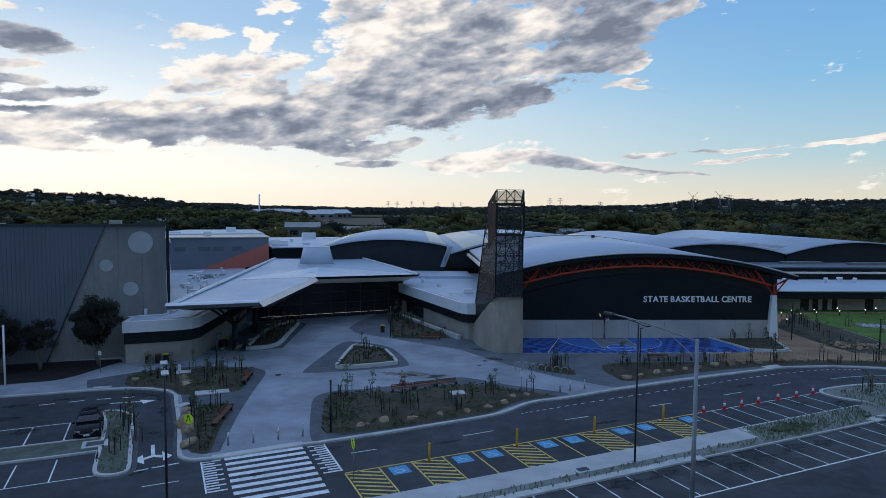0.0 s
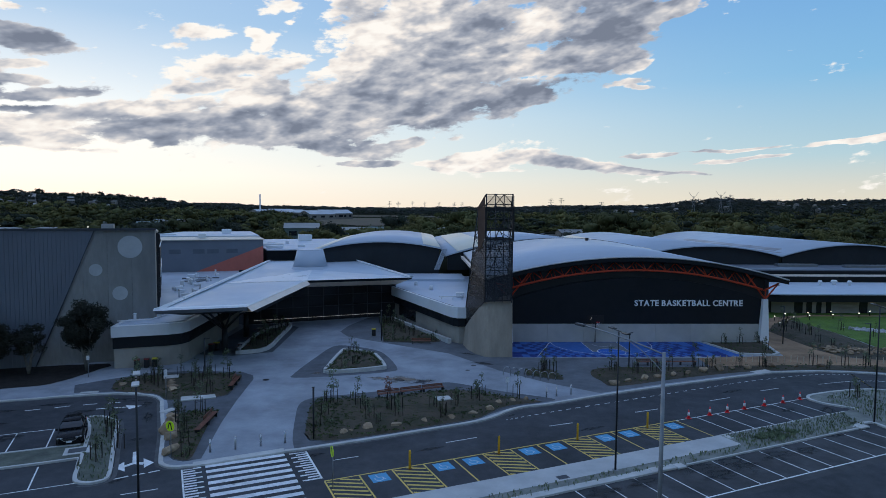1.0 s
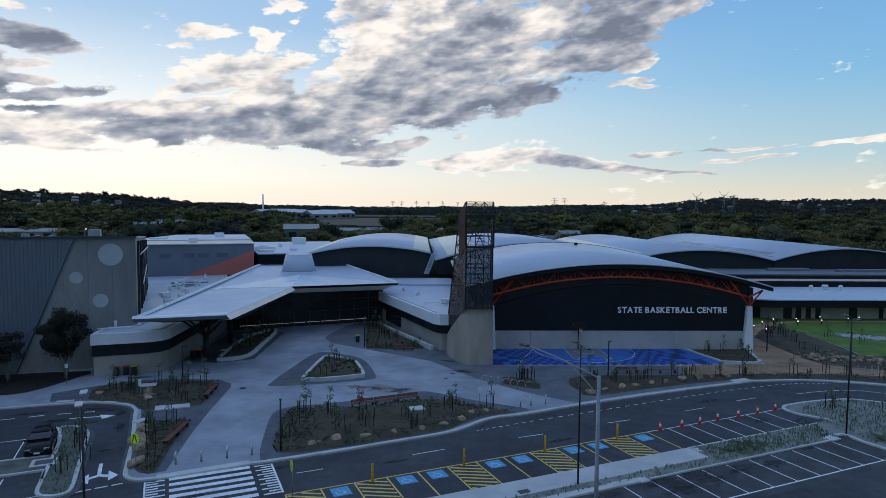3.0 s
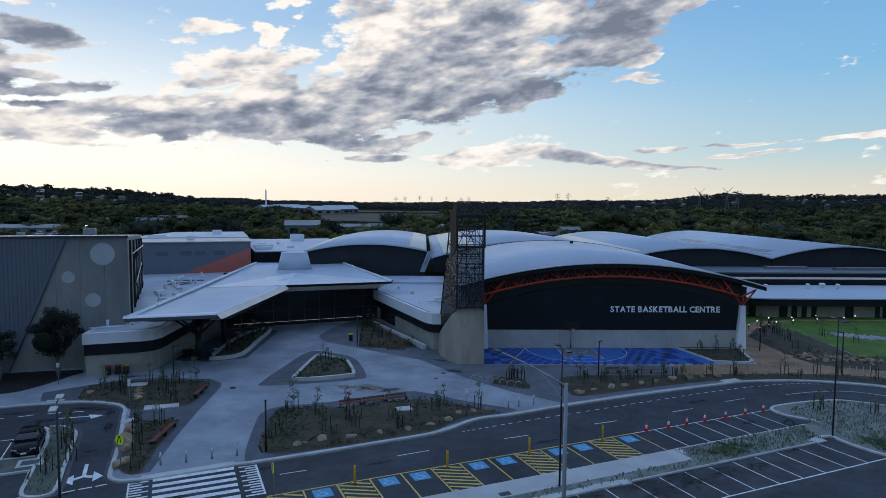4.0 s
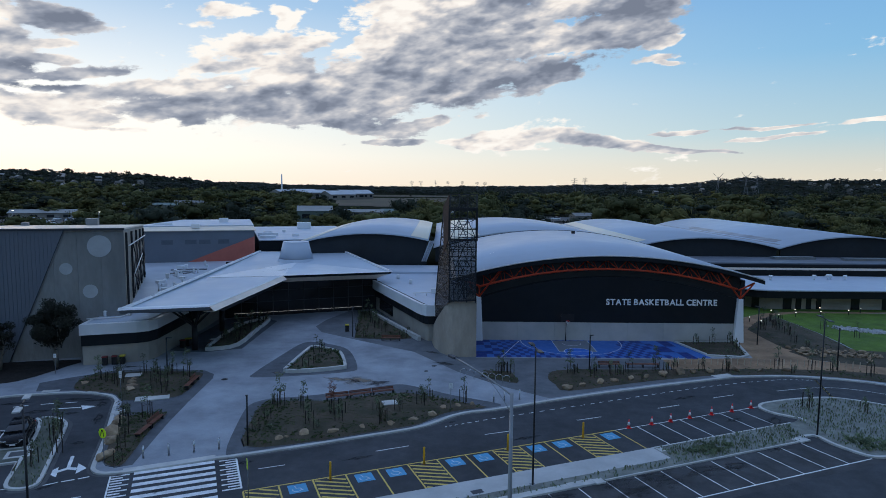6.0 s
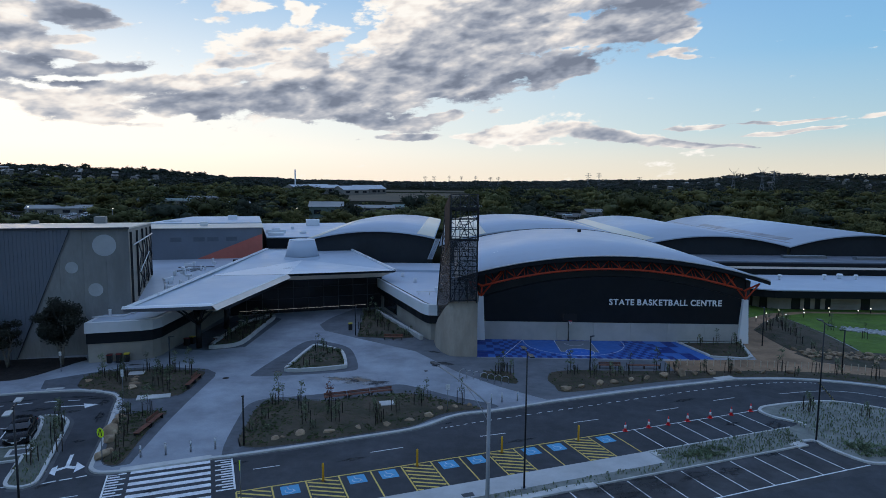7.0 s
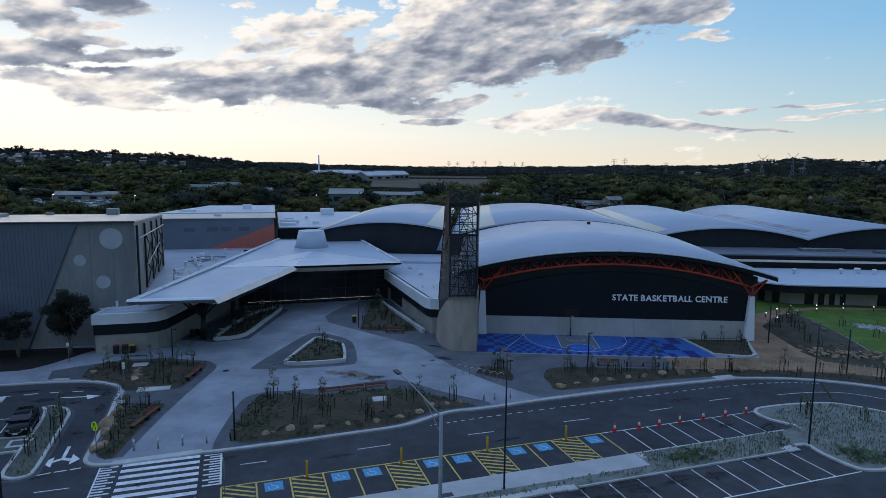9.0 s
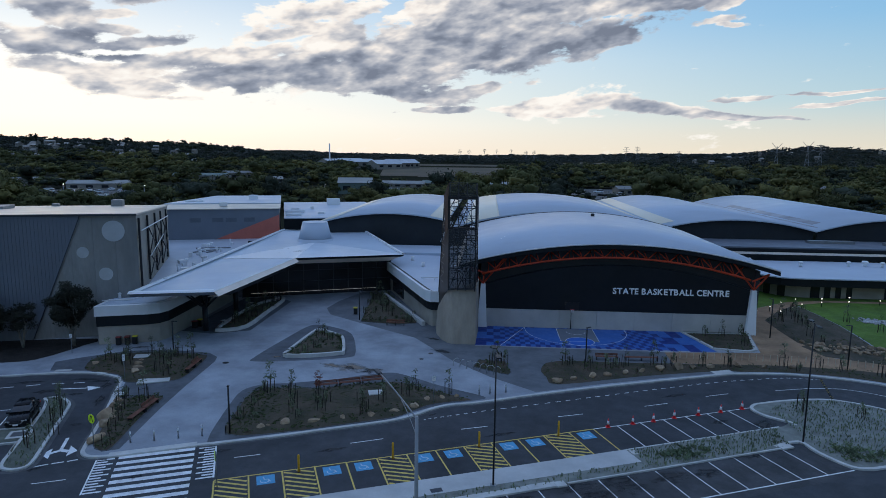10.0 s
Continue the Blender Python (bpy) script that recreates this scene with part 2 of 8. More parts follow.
def strip(bm, line, width, z0, z1, side=0.0, mi=0):
    """A kerb-like bar along a line, quad by quad."""
    l, r = ribbon(line, width, side)
    rows = [[bm.verts.new((*a, z0)), bm.verts.new((*a, z1)), bm.verts.new((*b, z1)), bm.verts.new((*b, z0))] for a, b in zip(l, r)]
    for p, q in zip(rows, rows[1:]):
        for k in range(3):
            bm.faces.new((p[k], p[k + 1], q[k + 1], q[k])).material_index = mi
    bm.faces.new(rows[0]), bm.faces.new(rows[-1][::-1])
    bmesh.ops.recalc_face_normals(bm, faces=bm.faces[:])


def curve(pts, n=6, closed=False):
    """A smooth line through pts (Catmull-Rom)."""
    P = [Vector(p) for p in pts]
    out = []
    count = len(P) if closed else len(P) - 1
    for i in range(count):
        if closed:
            a, b, c, d = (P[(i + k) % len(P)] for k in (-1, 0, 1, 2))
        else:
            a, b, c, d = P[max(i - 1, 0)], P[i], P[i + 1], P[min(i + 2, len(P) - 1)]
        for j in range(n):
            t = j / n
            out.append(tuple(0.5 * ((2 * b) + (c - a) * t + (2 * a - 5 * b + 4 * c - d) * t * t + (3 * b - a - 3 * c + d) * t ** 3)))
    if not closed:
        out.append(tuple(P[-1]))
    return out


def at(o, ang):
    """A function from local (u, v) to the plan, for a frame at o turned by ang."""
    c, s = math.cos(radians(ang)), math.sin(radians(ang))
    return lambda u, v: (o[0] + u * c - v * s, o[1] + u * s + v * c)


# ---- materials ----
def make_mat(name, base, rough=0.8, metal=0.0, vary=0.25, scale=0.6, fine=12.0, bump=0.15, bump_scale=40.0, spec=0.4, tint=None, island=0.0, obj=0.0, streak=None, coat=0.0):
    """A surface of one base colour with stains (scale), grain (fine) and relief; tint: a second colour for the stains."""
    ma = bpy.data.materials.new(name)
    ma.use_nodes = True
    nt = ma.node_tree
    N, L = nt.nodes.new, nt.links.new
    bsdf = nt.nodes["Principled BSDF"]
    tc = N("ShaderNodeTexCoord")
    geo = N("ShaderNodeNewGeometry")
    vec = geo.outputs["Position"]
    if streak:
        mp = N("ShaderNodeMapping")
        mp.inputs["Scale"].default_value = streak
        L(vec, mp.inputs[0])
        vec = mp.outputs[0]

    def nz(sc, det, ro=0.6):
        n = N("ShaderNodeTexNoise")
        n.inputs["Scale"].default_value, n.inputs["Detail"].default_value, n.inputs["Roughness"].default_value = sc, det, ro
        L(vec, n.inputs["Vector"])
        return n.outputs["Fac"]

    def mx(f, a, b, blend="MIX"):
        n = N("ShaderNodeMix")
        n.data_type, n.blend_type = "RGBA", blend
        for s, v in ((n.inputs[0], f), (n.inputs[6], a), (n.inputs[7], b)):
            if isinstance(v, (int, float)):
                s.default_value = v
            elif isinstance(v, tuple):
                s.default_value = (*v, 1)
            else:
                L(v, s)
        return n.outputs[2]

    def rng(x, a, b, lo, hi):
        n = N("ShaderNodeMapRange")
        L(x, n.inputs[0])
        for i, v in enumerate((a, b, lo, hi)):
            n.inputs[i + 1].default_value = v
        return n.outputs[0]

    dark = tuple(c * (1 - vary) for c in base) if tint is None else tint
    light = tuple(min(1.0, c * (1 + vary * 0.6)) for c in base)
    big = rng(nz(scale, 6.0), 0.32, 0.68, 0.0, 1.0)
    col = mx(big, dark, light)
    col = mx(rng(nz(fine, 4.0), 0.3, 0.7, 0.0, vary * 0.9), col, tuple(c * 0.55 for c in base))
    if island:
        col = mx(1.0, col, (1, 1, 1), "MULTIPLY")
        v = N("ShaderNodeCombineColor")
        k = rng(geo.outputs["Random Per Island"], 0, 1, 1 - island, 1 + island)
        for i in range(3):
            L(k, v.inputs[i])
        col = mx(1.0, col, v.outputs[0], "MULTIPLY")
    if obj:
        oi = N("ShaderNodeObjectInfo")
        v = N("ShaderNodeCombineColor")
        k = rng(oi.outputs["Random"], 0, 1, 1 - obj, 1 + obj)
        for i in range(3):
            L(k, v.inputs[i])
        col = mx(1.0, col, v.outputs[0], "MULTIPLY")
    L(col, bsdf.inputs["Base Color"])
    L(rng(nz(fine * 0.3, 3.0), 0.3, 0.7, max(0.02, rough - 0.12), min(1.0, rough + 0.1)), bsdf.inputs["Roughness"])
    bsdf.inputs["Metallic"].default_value = metal
    bsdf.inputs["Specular IOR Level"].default_value = spec
    bsdf.inputs["Coat Weight"].default_value = coat
    if bump:
        bp = N("ShaderNodeBump")
        bp.inputs["Strength"].default_value, bp.inputs["Distance"].default_value = bump, 0.02
        L(nz(bump_scale, 5.0), bp.inputs["Height"])
        L(bp.outputs[0], bsdf.inputs["Normal"])
    return ma


def glow_mat(name, colour, power):
    ma = bpy.data.materials.new(name)
    ma.use_nodes = True
    b = ma.node_tree.nodes["Principled BSDF"]
    b.inputs["Base Color"].default_value = (*colour, 1)
    b.inputs["Emission Color"].default_value = (*colour, 1)
    b.inputs["Emission Strength"].default_value = power
    return ma


def glass_mat(name, colour=(0.028, 0.029, 0.032), rough=0.06):
    ma = bpy.data.materials.new(name)
    ma.use_nodes = True
    b = ma.node_tree.nodes["Principled BSDF"]
    b.inputs["Base Color"].default_value = (*colour, 1)
    b.inputs["Roughness"].default_value = rough
    b.inputs["Specular IOR Level"].default_value = 0.25
    return ma


ASPHALT = make_mat("asphalt", (0.056, 0.059, 0.066), 0.8, vary=0.4, scale=0.16, fine=3.0, bump=0.35, bump_scale=60, spec=0.35)
ASPHALT_WORN = make_mat("worn_asphalt", (0.074, 0.075, 0.079), 0.85, vary=0.45, scale=0.35, fine=3.0, bump=0.35, bump_scale=60, spec=0.3)
CONCRETE = make_mat("pale_concrete", (0.335, 0.358, 0.392), 0.78, vary=0.34, scale=0.22, fine=7.0, bump=0.2, bump_scale=30)
KERB = make_mat("kerb_concrete", (0.58, 0.57, 0.54), 0.85, vary=0.2, scale=0.7, fine=6.0, bump=0.2)
MID_PAVE = make_mat("mid_grey_paving", (0.148, 0.158, 0.172), 0.8, vary=0.3, scale=0.35, fine=5.0, bump=0.2)
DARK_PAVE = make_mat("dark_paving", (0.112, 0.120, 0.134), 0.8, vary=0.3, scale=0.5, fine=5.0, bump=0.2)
SOIL = make_mat("mulch", (0.084, 0.062, 0.042), 0.95, tint=(0.027, 0.036, 0.014), vary=0.85, scale=0.45, fine=9.0, bump=1.0, bump_scale=14)
GRAVEL = make_mat("grey_gravel", (0.235, 0.245, 0.215), 0.95, vary=0.35, scale=0.9, fine=9.0, bump=0.9, bump_scale=18)
DARK_GRAVEL = make_mat("dark_planted_gravel", (0.135, 0.145, 0.115), 0.95, vary=0.4, scale=0.9, fine=9.0, bump=0.9, bump_scale=18)
PATH = make_mat("granitic_sand", (0.355, 0.222, 0.128), 0.95, vary=0.42, scale=0.3, fine=6.0, bump=0.6, bump_scale=20)
LAWN = make_mat("lawn", (0.100, 0.180, 0.016), 0.9, vary=0.42, scale=0.25, fine=5.0, bump=0.9, bump_scale=25)
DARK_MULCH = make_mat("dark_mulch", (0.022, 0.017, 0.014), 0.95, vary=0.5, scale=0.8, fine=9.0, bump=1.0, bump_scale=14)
PATH_W = make_mat("bright_concrete", (0.52, 0.515, 0.50), 0.85, vary=0.16, scale=0.4, fine=5.0, bump=0.2)
SCRUB = make_mat("scrub_ground", (0.024, 0.027, 0.018), 1.0, spec=0.0, vary=0.5, scale=0.012, fine=0.2, bump=0.5, bump_scale=2.0, tint=(0.042, 0.038, 0.026))
PAINT_W = make_mat("white_road_paint", (0.88, 0.88, 0.86), 0.6, vary=0.25, scale=1.5, fine=10.0, bump=0.1)
PAINT_Y = make_mat("yellow_road_paint", (0.74, 0.53, 0.12), 0.6, vary=0.2, scale=1.5, fine=10.0, bump=0.1)
PAINT_B = make_mat("blue_road_paint", (0.085, 0.36, 0.60), 0.6, vary=0.15, scale=1.5, fine=10.0, bump=0.1)
ROOF_W = make_mat("white_roof_sheet", (0.53, 0.58, 0.655), 0.45, vary=0.07, scale=0.08, fine=0.8, bump=0.05, bump_scale=5, spec=0.3)
# warm low-sky reflection on the hall flanks, painted as a cream base
ROOF_WARM_LIT = make_mat("warm_lit_roof_sheet", (0.96, 0.84, 0.66), 0.42, metal=0.0, vary=0.04, scale=0.1, fine=0.8, bump=0.05, bump_scale=5)
ROOF_GREY = make_mat("grey_roof_sheet", (0.48, 0.51, 0.56), 0.45, vary=0.12, scale=0.1, fine=0.8, bump=0.05, bump_scale=5)
ROOF_DARK = make_mat("dark_roof_sheet", (0.18, 0.195, 0.225), 0.5, vary=0.15, scale=0.2, fine=1.0, bump=0.05, spec=0.25)
RIM_METAL = make_mat("bright_metal_flashing", (0.93, 0.93, 0.93), 0.35, metal=0.1, vary=0.05, scale=0.5, fine=0.5, bump=0.0)
FASCIA_W = make_mat("white_fascia", (0.82, 0.82, 0.82), 0.5, vary=0.06, scale=0.3, fine=2.0, bump=0.03)
# on the tall hall this cream holds the reflected horizon glow
ROOF_TALL = make_mat("dull_cream_roof", (0.64, 0.56, 0.46), 0.42, metal=0.0, vary=0.06, scale=0.1, fine=0.8, bump=0.05, bump_scale=5)
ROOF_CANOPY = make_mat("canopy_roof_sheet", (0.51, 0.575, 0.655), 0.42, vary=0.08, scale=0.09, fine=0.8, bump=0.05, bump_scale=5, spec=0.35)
# sky sheen on the canopy facets, put into lighter base colours
ROOF_RIB_LIT = make_mat("sky_lit_ribbed_sheet", (0.90, 0.90, 0.91), 0.35, metal=0.0, vary=0.05, scale=0.1, fine=0.8, bump=0.04, bump_scale=5)
ROOF_FACET_LIT = make_mat("sky_lit_facet_sheet", (0.66, 0.70, 0.75), 0.4, vary=0.08, scale=0.3, fine=1.5, bump=0.05, bump_scale=5)
LOUVRE = make_mat("wall_louvre", (0.13, 0.145, 0.17), 0.6, vary=0.15, scale=1.0, fine=6.0, bump=0.1)
ROUNDEL = make_mat("pale_inlay", (0.50, 0.51, 0.51), 0.8, vary=0.12, scale=0.6, fine=4.0, bump=0.1)
# warm light on the raked canopy fascia is mixed into this cream
FASCIA_CREAM = make_mat("warm_lit_cream_fascia", (0.93, 0.77, 0.64), 0.45, vary=0.12, scale=0.3, fine=3.0, bump=0.05)
DARK_CLAD = make_mat("dark_cladding", (0.0095, 0.012, 0.0155), 0.55, vary=0.25, scale=0.2, fine=2.0, bump=0.08, bump_scale=6, spec=0.3)
GREY_CLAD = make_mat("grey_cladding", (0.05, 0.055, 0.066), 0.55, vary=0.15, scale=0.2, fine=2.0, bump=0.05)
BLUE_CLAD = make_mat("blue_grey_cladding", (0.18, 0.198, 0.23), 0.6, vary=0.12, scale=0.15, fine=2.0, bump=0.05)
ORANGE_PANEL = make_mat("coral_panel", (0.62, 0.17, 0.12), 0.6, vary=0.12, scale=0.2, fine=2.0, bump=0.05)
PANEL_WALL = make_mat("pale_precast_panel", (0.50, 0.47, 0.43), 0.85, vary=0.18, scale=0.25, fine=4.0, bump=0.25, bump_scale=12, obj=0.05)
TAN_WALL = make_mat("precast_concrete", (0.385, 0.345, 0.29), 0.85, vary=0.2, scale=0.25, fine=4.0, bump=0.25, bump_scale=12)
GREY_WALL = make_mat("weathered_precast", (0.322, 0.316, 0.298), 0.85, obj=0.10, vary=0.42, scale=0.13, fine=3.0, bump=0.2, bump_scale=10, streak=(1, 1, 0.3))
TOWER_CONC = make_mat("board_concrete", (0.39, 0.33, 0.265), 0.9, vary=0.3, scale=0.35, fine=4.0, bump=0.3, bump_scale=8, streak=(1, 1, 0.35))
ORANGE_STEEL = make_mat("orange_steel", (0.56, 0.056, 0.016), 0.45, vary=0.1, scale=1.0, fine=6.0, bump=0.03)
BLACK_STEEL = make_mat("black_steel", (0.016, 0.016, 0.018), 0.45, vary=0.2, scale=1.0, fine=6.0, bump=0.03)
RUST = make_mat("rusted_steel", (0.078, 0.041, 0.027), 0.85, vary=0.35, scale=0.4, fine=4.0, bump=0.15, tint=(0.055, 0.03, 0.024))
GALV = make_mat("galvanised_steel", (0.28, 0.29, 0.30), 0.5, metal=0.6, vary=0.15, scale=1.5, fine=8.0, bump=0.03)
STEEL = make_mat("brushed_steel", (0.5, 0.5, 0.5), 0.3, metal=0.9, vary=0.1, scale=2.0, fine=10.0, bump=0.03)
BOLLARD_Y = make_mat("yellow_bollard", (0.84, 0.45, 0.03), 0.45, vary=0.1, scale=2.0, fine=10.0, bump=0.02)
CONE_R = make_mat("cone_orange", (0.82, 0.035, 0.04), 0.5, vary=0.1, scale=4.0, fine=20.0, bump=0.0)
CONE_W = make_mat("cone_white_band", (0.8, 0.8, 0.8), 0.4, vary=0.05, scale=4.0, fine=20.0, bump=0.0)
RUBBER = make_mat("black_rubber", (0.015, 0.015, 0.015), 0.8, vary=0.2, scale=4.0, fine=20.0, bump=0.05)
COURT_L = make_mat("court_light_blue", (0.045, 0.15, 0.46), 0.65, vary=0.1, scale=0.5, fine=5.0, bump=0.05)
COURT_R = make_mat("court_royal_blue", (0.03, 0.15, 0.56), 0.65, vary=0.1, scale=0.5, fine=5.0, bump=0.05)
COURT_D = make_mat("court_dark_blue", (0.014, 0.04, 0.21), 0.65, vary=0.1, scale=0.5, fine=5.0, bump=0.05)
TIMBER = make_mat("red_timber", (0.20, 0.075, 0.045), 0.7, vary=0.3, scale=1.5, fine=8.0, bump=0.15, obj=0.2)
POST_WOOD = make_mat("pale_post_timber", (0.60, 0.50, 0.38), 0.85, vary=0.2, scale=2.0, fine=10.0, bump=0.1)
STAKE = make_mat("hardwood_stake", (0.035, 0.025, 0.018), 0.9, vary=0.3, scale=3.0, fine=12.0, bump=0.1)
ROCK = make_mat("sandstone_boulder", (0.38, 0.285, 0.185), 0.95, tint=(0.21, 0.13, 0.08), vary=0.5, scale=1.2, fine=6.0, bump=0.7, bump_scale=8, obj=0.25)
BARK = make_mat("bark", (0.10, 0.08, 0.06), 0.95, vary=0.35, scale=2.0, fine=10.0, bump=0.5)
PALE_BARK = make_mat("pale_bark", (0.24, 0.22, 0.19), 0.95, vary=0.35, scale=2.0, fine=10.0, bump=0.5)
TREE_LEAF = make_mat("dark_gum_leaves", (0.026, 0.028, 0.016), 0.8, vary=0.4, scale=0.3, fine=3.0, bump=0.0, island=0.35)
LEAF = make_mat("gum_leaves", (0.13, 0.16, 0.085), 0.75, vary=0.4, scale=0.3, fine=3.0, bump=0.0, island=0.35, obj=0.2)
LEAF_RED = make_mat("red_new_leaves", (0.16, 0.055, 0.035), 0.75, vary=0.4, scale=0.5, fine=3.0, bump=0.0, island=0.3)
TUFT = make_mat("tussock_leaves", (0.235, 0.285, 0.165), 0.85, vary=0.4, scale=0.4, fine=3.0, bump=0.0, island=0.4)
BED_LEAF = make_mat("bed_plant_leaves", (0.11, 0.145, 0.055), 0.85, vary=0.5, scale=0.5, fine=3.0, bump=0.0, island=0.45)
LETTER_W = make_mat("white_lettering", (0.93, 0.93, 0.93), 0.5, vary=0.03, scale=0.5, fine=2.0, bump=0.0)
WOOD_LEAF = make_mat("woodland_leaves", (0.110, 0.110, 0.043), 0.9, spec=0.1, vary=0.7, scale=0.04, fine=0.012, bump=0.0, island=0.18, tint=(0.038, 0.041, 0.020))
WOOD_DARK = make_mat("dark_woodland_leaves", (0.050, 0.058, 0.040), 0.9, spec=0.1, vary=0.5, scale=0.04, fine=0.012, bump=0.0, island=0.2)
WOOD_OLIVE = make_mat("olive_woodland_leaves", (0.150, 0.136, 0.050), 0.9, spec=0.1, vary=0.5, scale=0.04, fine=0.012, bump=0.0, island=0.2)
# distance haze painted into the far trees' greyer leaf colour
HAZY_LEAF = make_mat("hazy_hill_leaves", (0.072, 0.076, 0.066), 0.9, spec=0.1, vary=0.7, scale=0.010, fine=0.004, bump=0.0, island=0.12, tint=(0.042, 0.048, 0.045))
CHANNEL = make_mat("kerb_channel", (0.105, 0.107, 0.11), 0.8, vary=0.3, scale=0.7, fine=6.0, bump=0.2)
PAINT_FADED = make_mat("faded_white_paint", (0.50, 0.64, 0.74), 0.6, vary=0.25, scale=1.5, fine=10.0, bump=0.1)
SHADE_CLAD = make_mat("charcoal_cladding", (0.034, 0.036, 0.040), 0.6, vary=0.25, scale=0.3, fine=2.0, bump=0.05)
ROOF_WORN = make_mat("worn_roof_sheet", (0.46, 0.46, 0.49), 0.5, vary=0.35, scale=0.2, fine=0.8, bump=0.05, tint=(0.34, 0.31, 0.31))
FACTORY_ROOF = make_mat("white_factory_roof", (0.62, 0.63, 0.65), 0.7, vary=0.15, scale=0.05, fine=0.5, bump=0.0, spec=0.15)
HALL_CLAD = make_mat("hall_cladding", (0.019, 0.023, 0.028), 0.55, vary=0.25, scale=0.2, fine=2.0, bump=0.08, bump_scale=6)
GLASS = glass_mat("dark_glass")
CAR_GLASS = make_mat("tinted_car_glass", (0.012, 0.015, 0.020), 0.08, vary=0.05, scale=2.0, fine=9.0, bump=0.0, spec=0.8)
CAR_PAINT = make_mat("black_car_paint", (0.005, 0.006, 0.009), 0.28, vary=0.1, scale=2.0, fine=9.0, bump=0.0, spec=0.2, coat=0.08)


def stain_mat(name, colour, rough, amount):
    """A soft ragged patch: clear at its rim, densest in the middle."""
    ma = bpy.data.materials.new(name)
    ma.use_nodes = True
    nt = ma.node_tree
    N, L = nt.nodes.new, nt.links.new
    tc, ln, nz, mr, mu = N("ShaderNodeTexCoord"), N("ShaderNodeVectorMath"), N("ShaderNodeTexNoise"), N("ShaderNodeMapRange"), N("ShaderNodeMath")
    ln.operation = "LENGTH"
    L(tc.outputs["Object"], ln.inputs[0])
    nz.inputs["Scale"].default_value, nz.inputs["Detail"].default_value = 2.3, 5.0
    L(tc.outputs["Object"], nz.inputs["Vector"])
    add = N("ShaderNodeMath")
    add.operation = "MULTIPLY_ADD"
    L(nz.outputs["Fac"], add.inputs[0])
    add.inputs[1].default_value = 1.3
    L(ln.outputs["Value"], add.inputs[2])
    mr.interpolation_type = "SMOOTHSTEP"
    L(add.outputs[0], mr.inputs[0])
    for i, v in enumerate((1.25, 0.75, 0.0, amount)):
        mr.inputs[i + 1].default_value = v
    b = nt.nodes["Principled BSDF"]
    b.inputs["Base Color"].default_value = (*colour, 1)
    b.inputs["Roughness"].default_value = rough
    tr, mx = N("ShaderNodeBsdfTransparent"), N("ShaderNodeMixShader")
    L(mr.outputs[0], mx.inputs[0]), L(tr.outputs[0], mx.inputs[1]), L(b.outputs[0], mx.inputs[2])
    L(mx.outputs[0], nt.nodes["Material Output"].inputs[0])
    return ma


STAIN_DARK = stain_mat("damp_patch", (0.012, 0.012, 0.014), 0.62, 0.85)
STAIN_TAN = stain_mat("sandy_stain", (0.26, 0.20, 0.15), 0.9, 0.7)


def stain(x, y, w, d, ang, material, z, label):
    b = bm_new()
    sheet(b, [(-1, -1), (1, -1), (1, 1), (-1, 1)], 0.0)
    ob = part("ground_stain", b, material)
    ob.matrix_basis = pose(x, y, z, 0, 0, ang) @ Matrix.Diagonal((w, d, 1, 1))
    tagged(ob, label, "stain", "", "structure")


# ---- ground, roads, paving ----
SKYLINE = [(-180, 0.5), (-70, 1.3), (-42, 1.34), (-35, 1.25), (-28, 1.0), (-21, 0.55), (-15, 0.28), (-5, 0.22), (5, 0.36), (12, 0.55), (18, 0.65), (21, 0.95), (24, 1.2), (28, 1.0), (35, 1.05), (70, 1.0), (180, 0.5)]
CREST = [(-180, 2500), (-70, 1500), (-35, 1600), (-24, 1900), (-18, 3200), (-5, 4200), (8, 3800), (16, 3000), (24, 2500), (40, 2400), (180, 2500)]


def table(rows, a):
    for (a0, v0), (a1, v1) in zip(rows, rows[1:]):
        if a <= a1:
            k = (a - a0) / (a1 - a0)
            return v0 + (v1 - v0) * k * k * (3 - 2 * k)
    return rows[-1][1]


def land(x, y):
    """Height of the open country."""
    r, a = math.hypot(x, y), math.degrees(math.atan2(x, y))
    crest = table(CREST, a)
    top = EYE + 2 + math.tan(radians(table(SKYLINE, a))) * crest - 11
    k = min(1.0, max(0.0, (r - 420) / (crest - 420)))
    roll = noise.noise((x / 420, y / 420, 1.3)) * min(9.0, max(0.0, (r - 450) / 90)) if r > 450 else 0.0
    return -0.07 + max(0.0, top) * k ** 2.0 + roll * (1 - 0.6 * k)


def make_land():
    rings = [0, 60, 130, 220, 330, 430, 520, 620, 740, 880, 1040, 1220, 1420, 1650, 1900, 2200, 2550, 2950, 3400, 3900, 4400, 4900]
    n = 144
    bm = bm_new()
    grid = []
    for r in rings:
        if r == 0:
            grid.append([bm.verts.new((0, 0, -0.07))])
            continue
        grid.append([bm.verts.new((r * math.sin(a), r * math.cos(a), land(r * math.sin(a), r * math.cos(a)))) for a in (2 * math.pi * (j + 0.25) / n for j in range(n))])
    for a, b in zip(grid, grid[1:]):
        for j in range(n):
            k = (j + 1) % n
            bm.faces.new((a[0], b[k], b[j]) if len(a) == 1 else (a[j], a[k], b[k], b[j]))
    bmesh.ops.recalc_face_normals(bm, faces=bm.faces[:])
    ob = setting("ground", bm, SCRUB, "dark scrubby land rising to low wooded hills", "ground")
    for f in ob.data.polygons:
        f.use_smooth = True


make_land()

# the asphalt of the roads and both car parks
bm = bm_new()
sheet(bm, [(-120, -45), (120, -45), (120, 74), (-24, 74), (-120, 62)], 0.0)
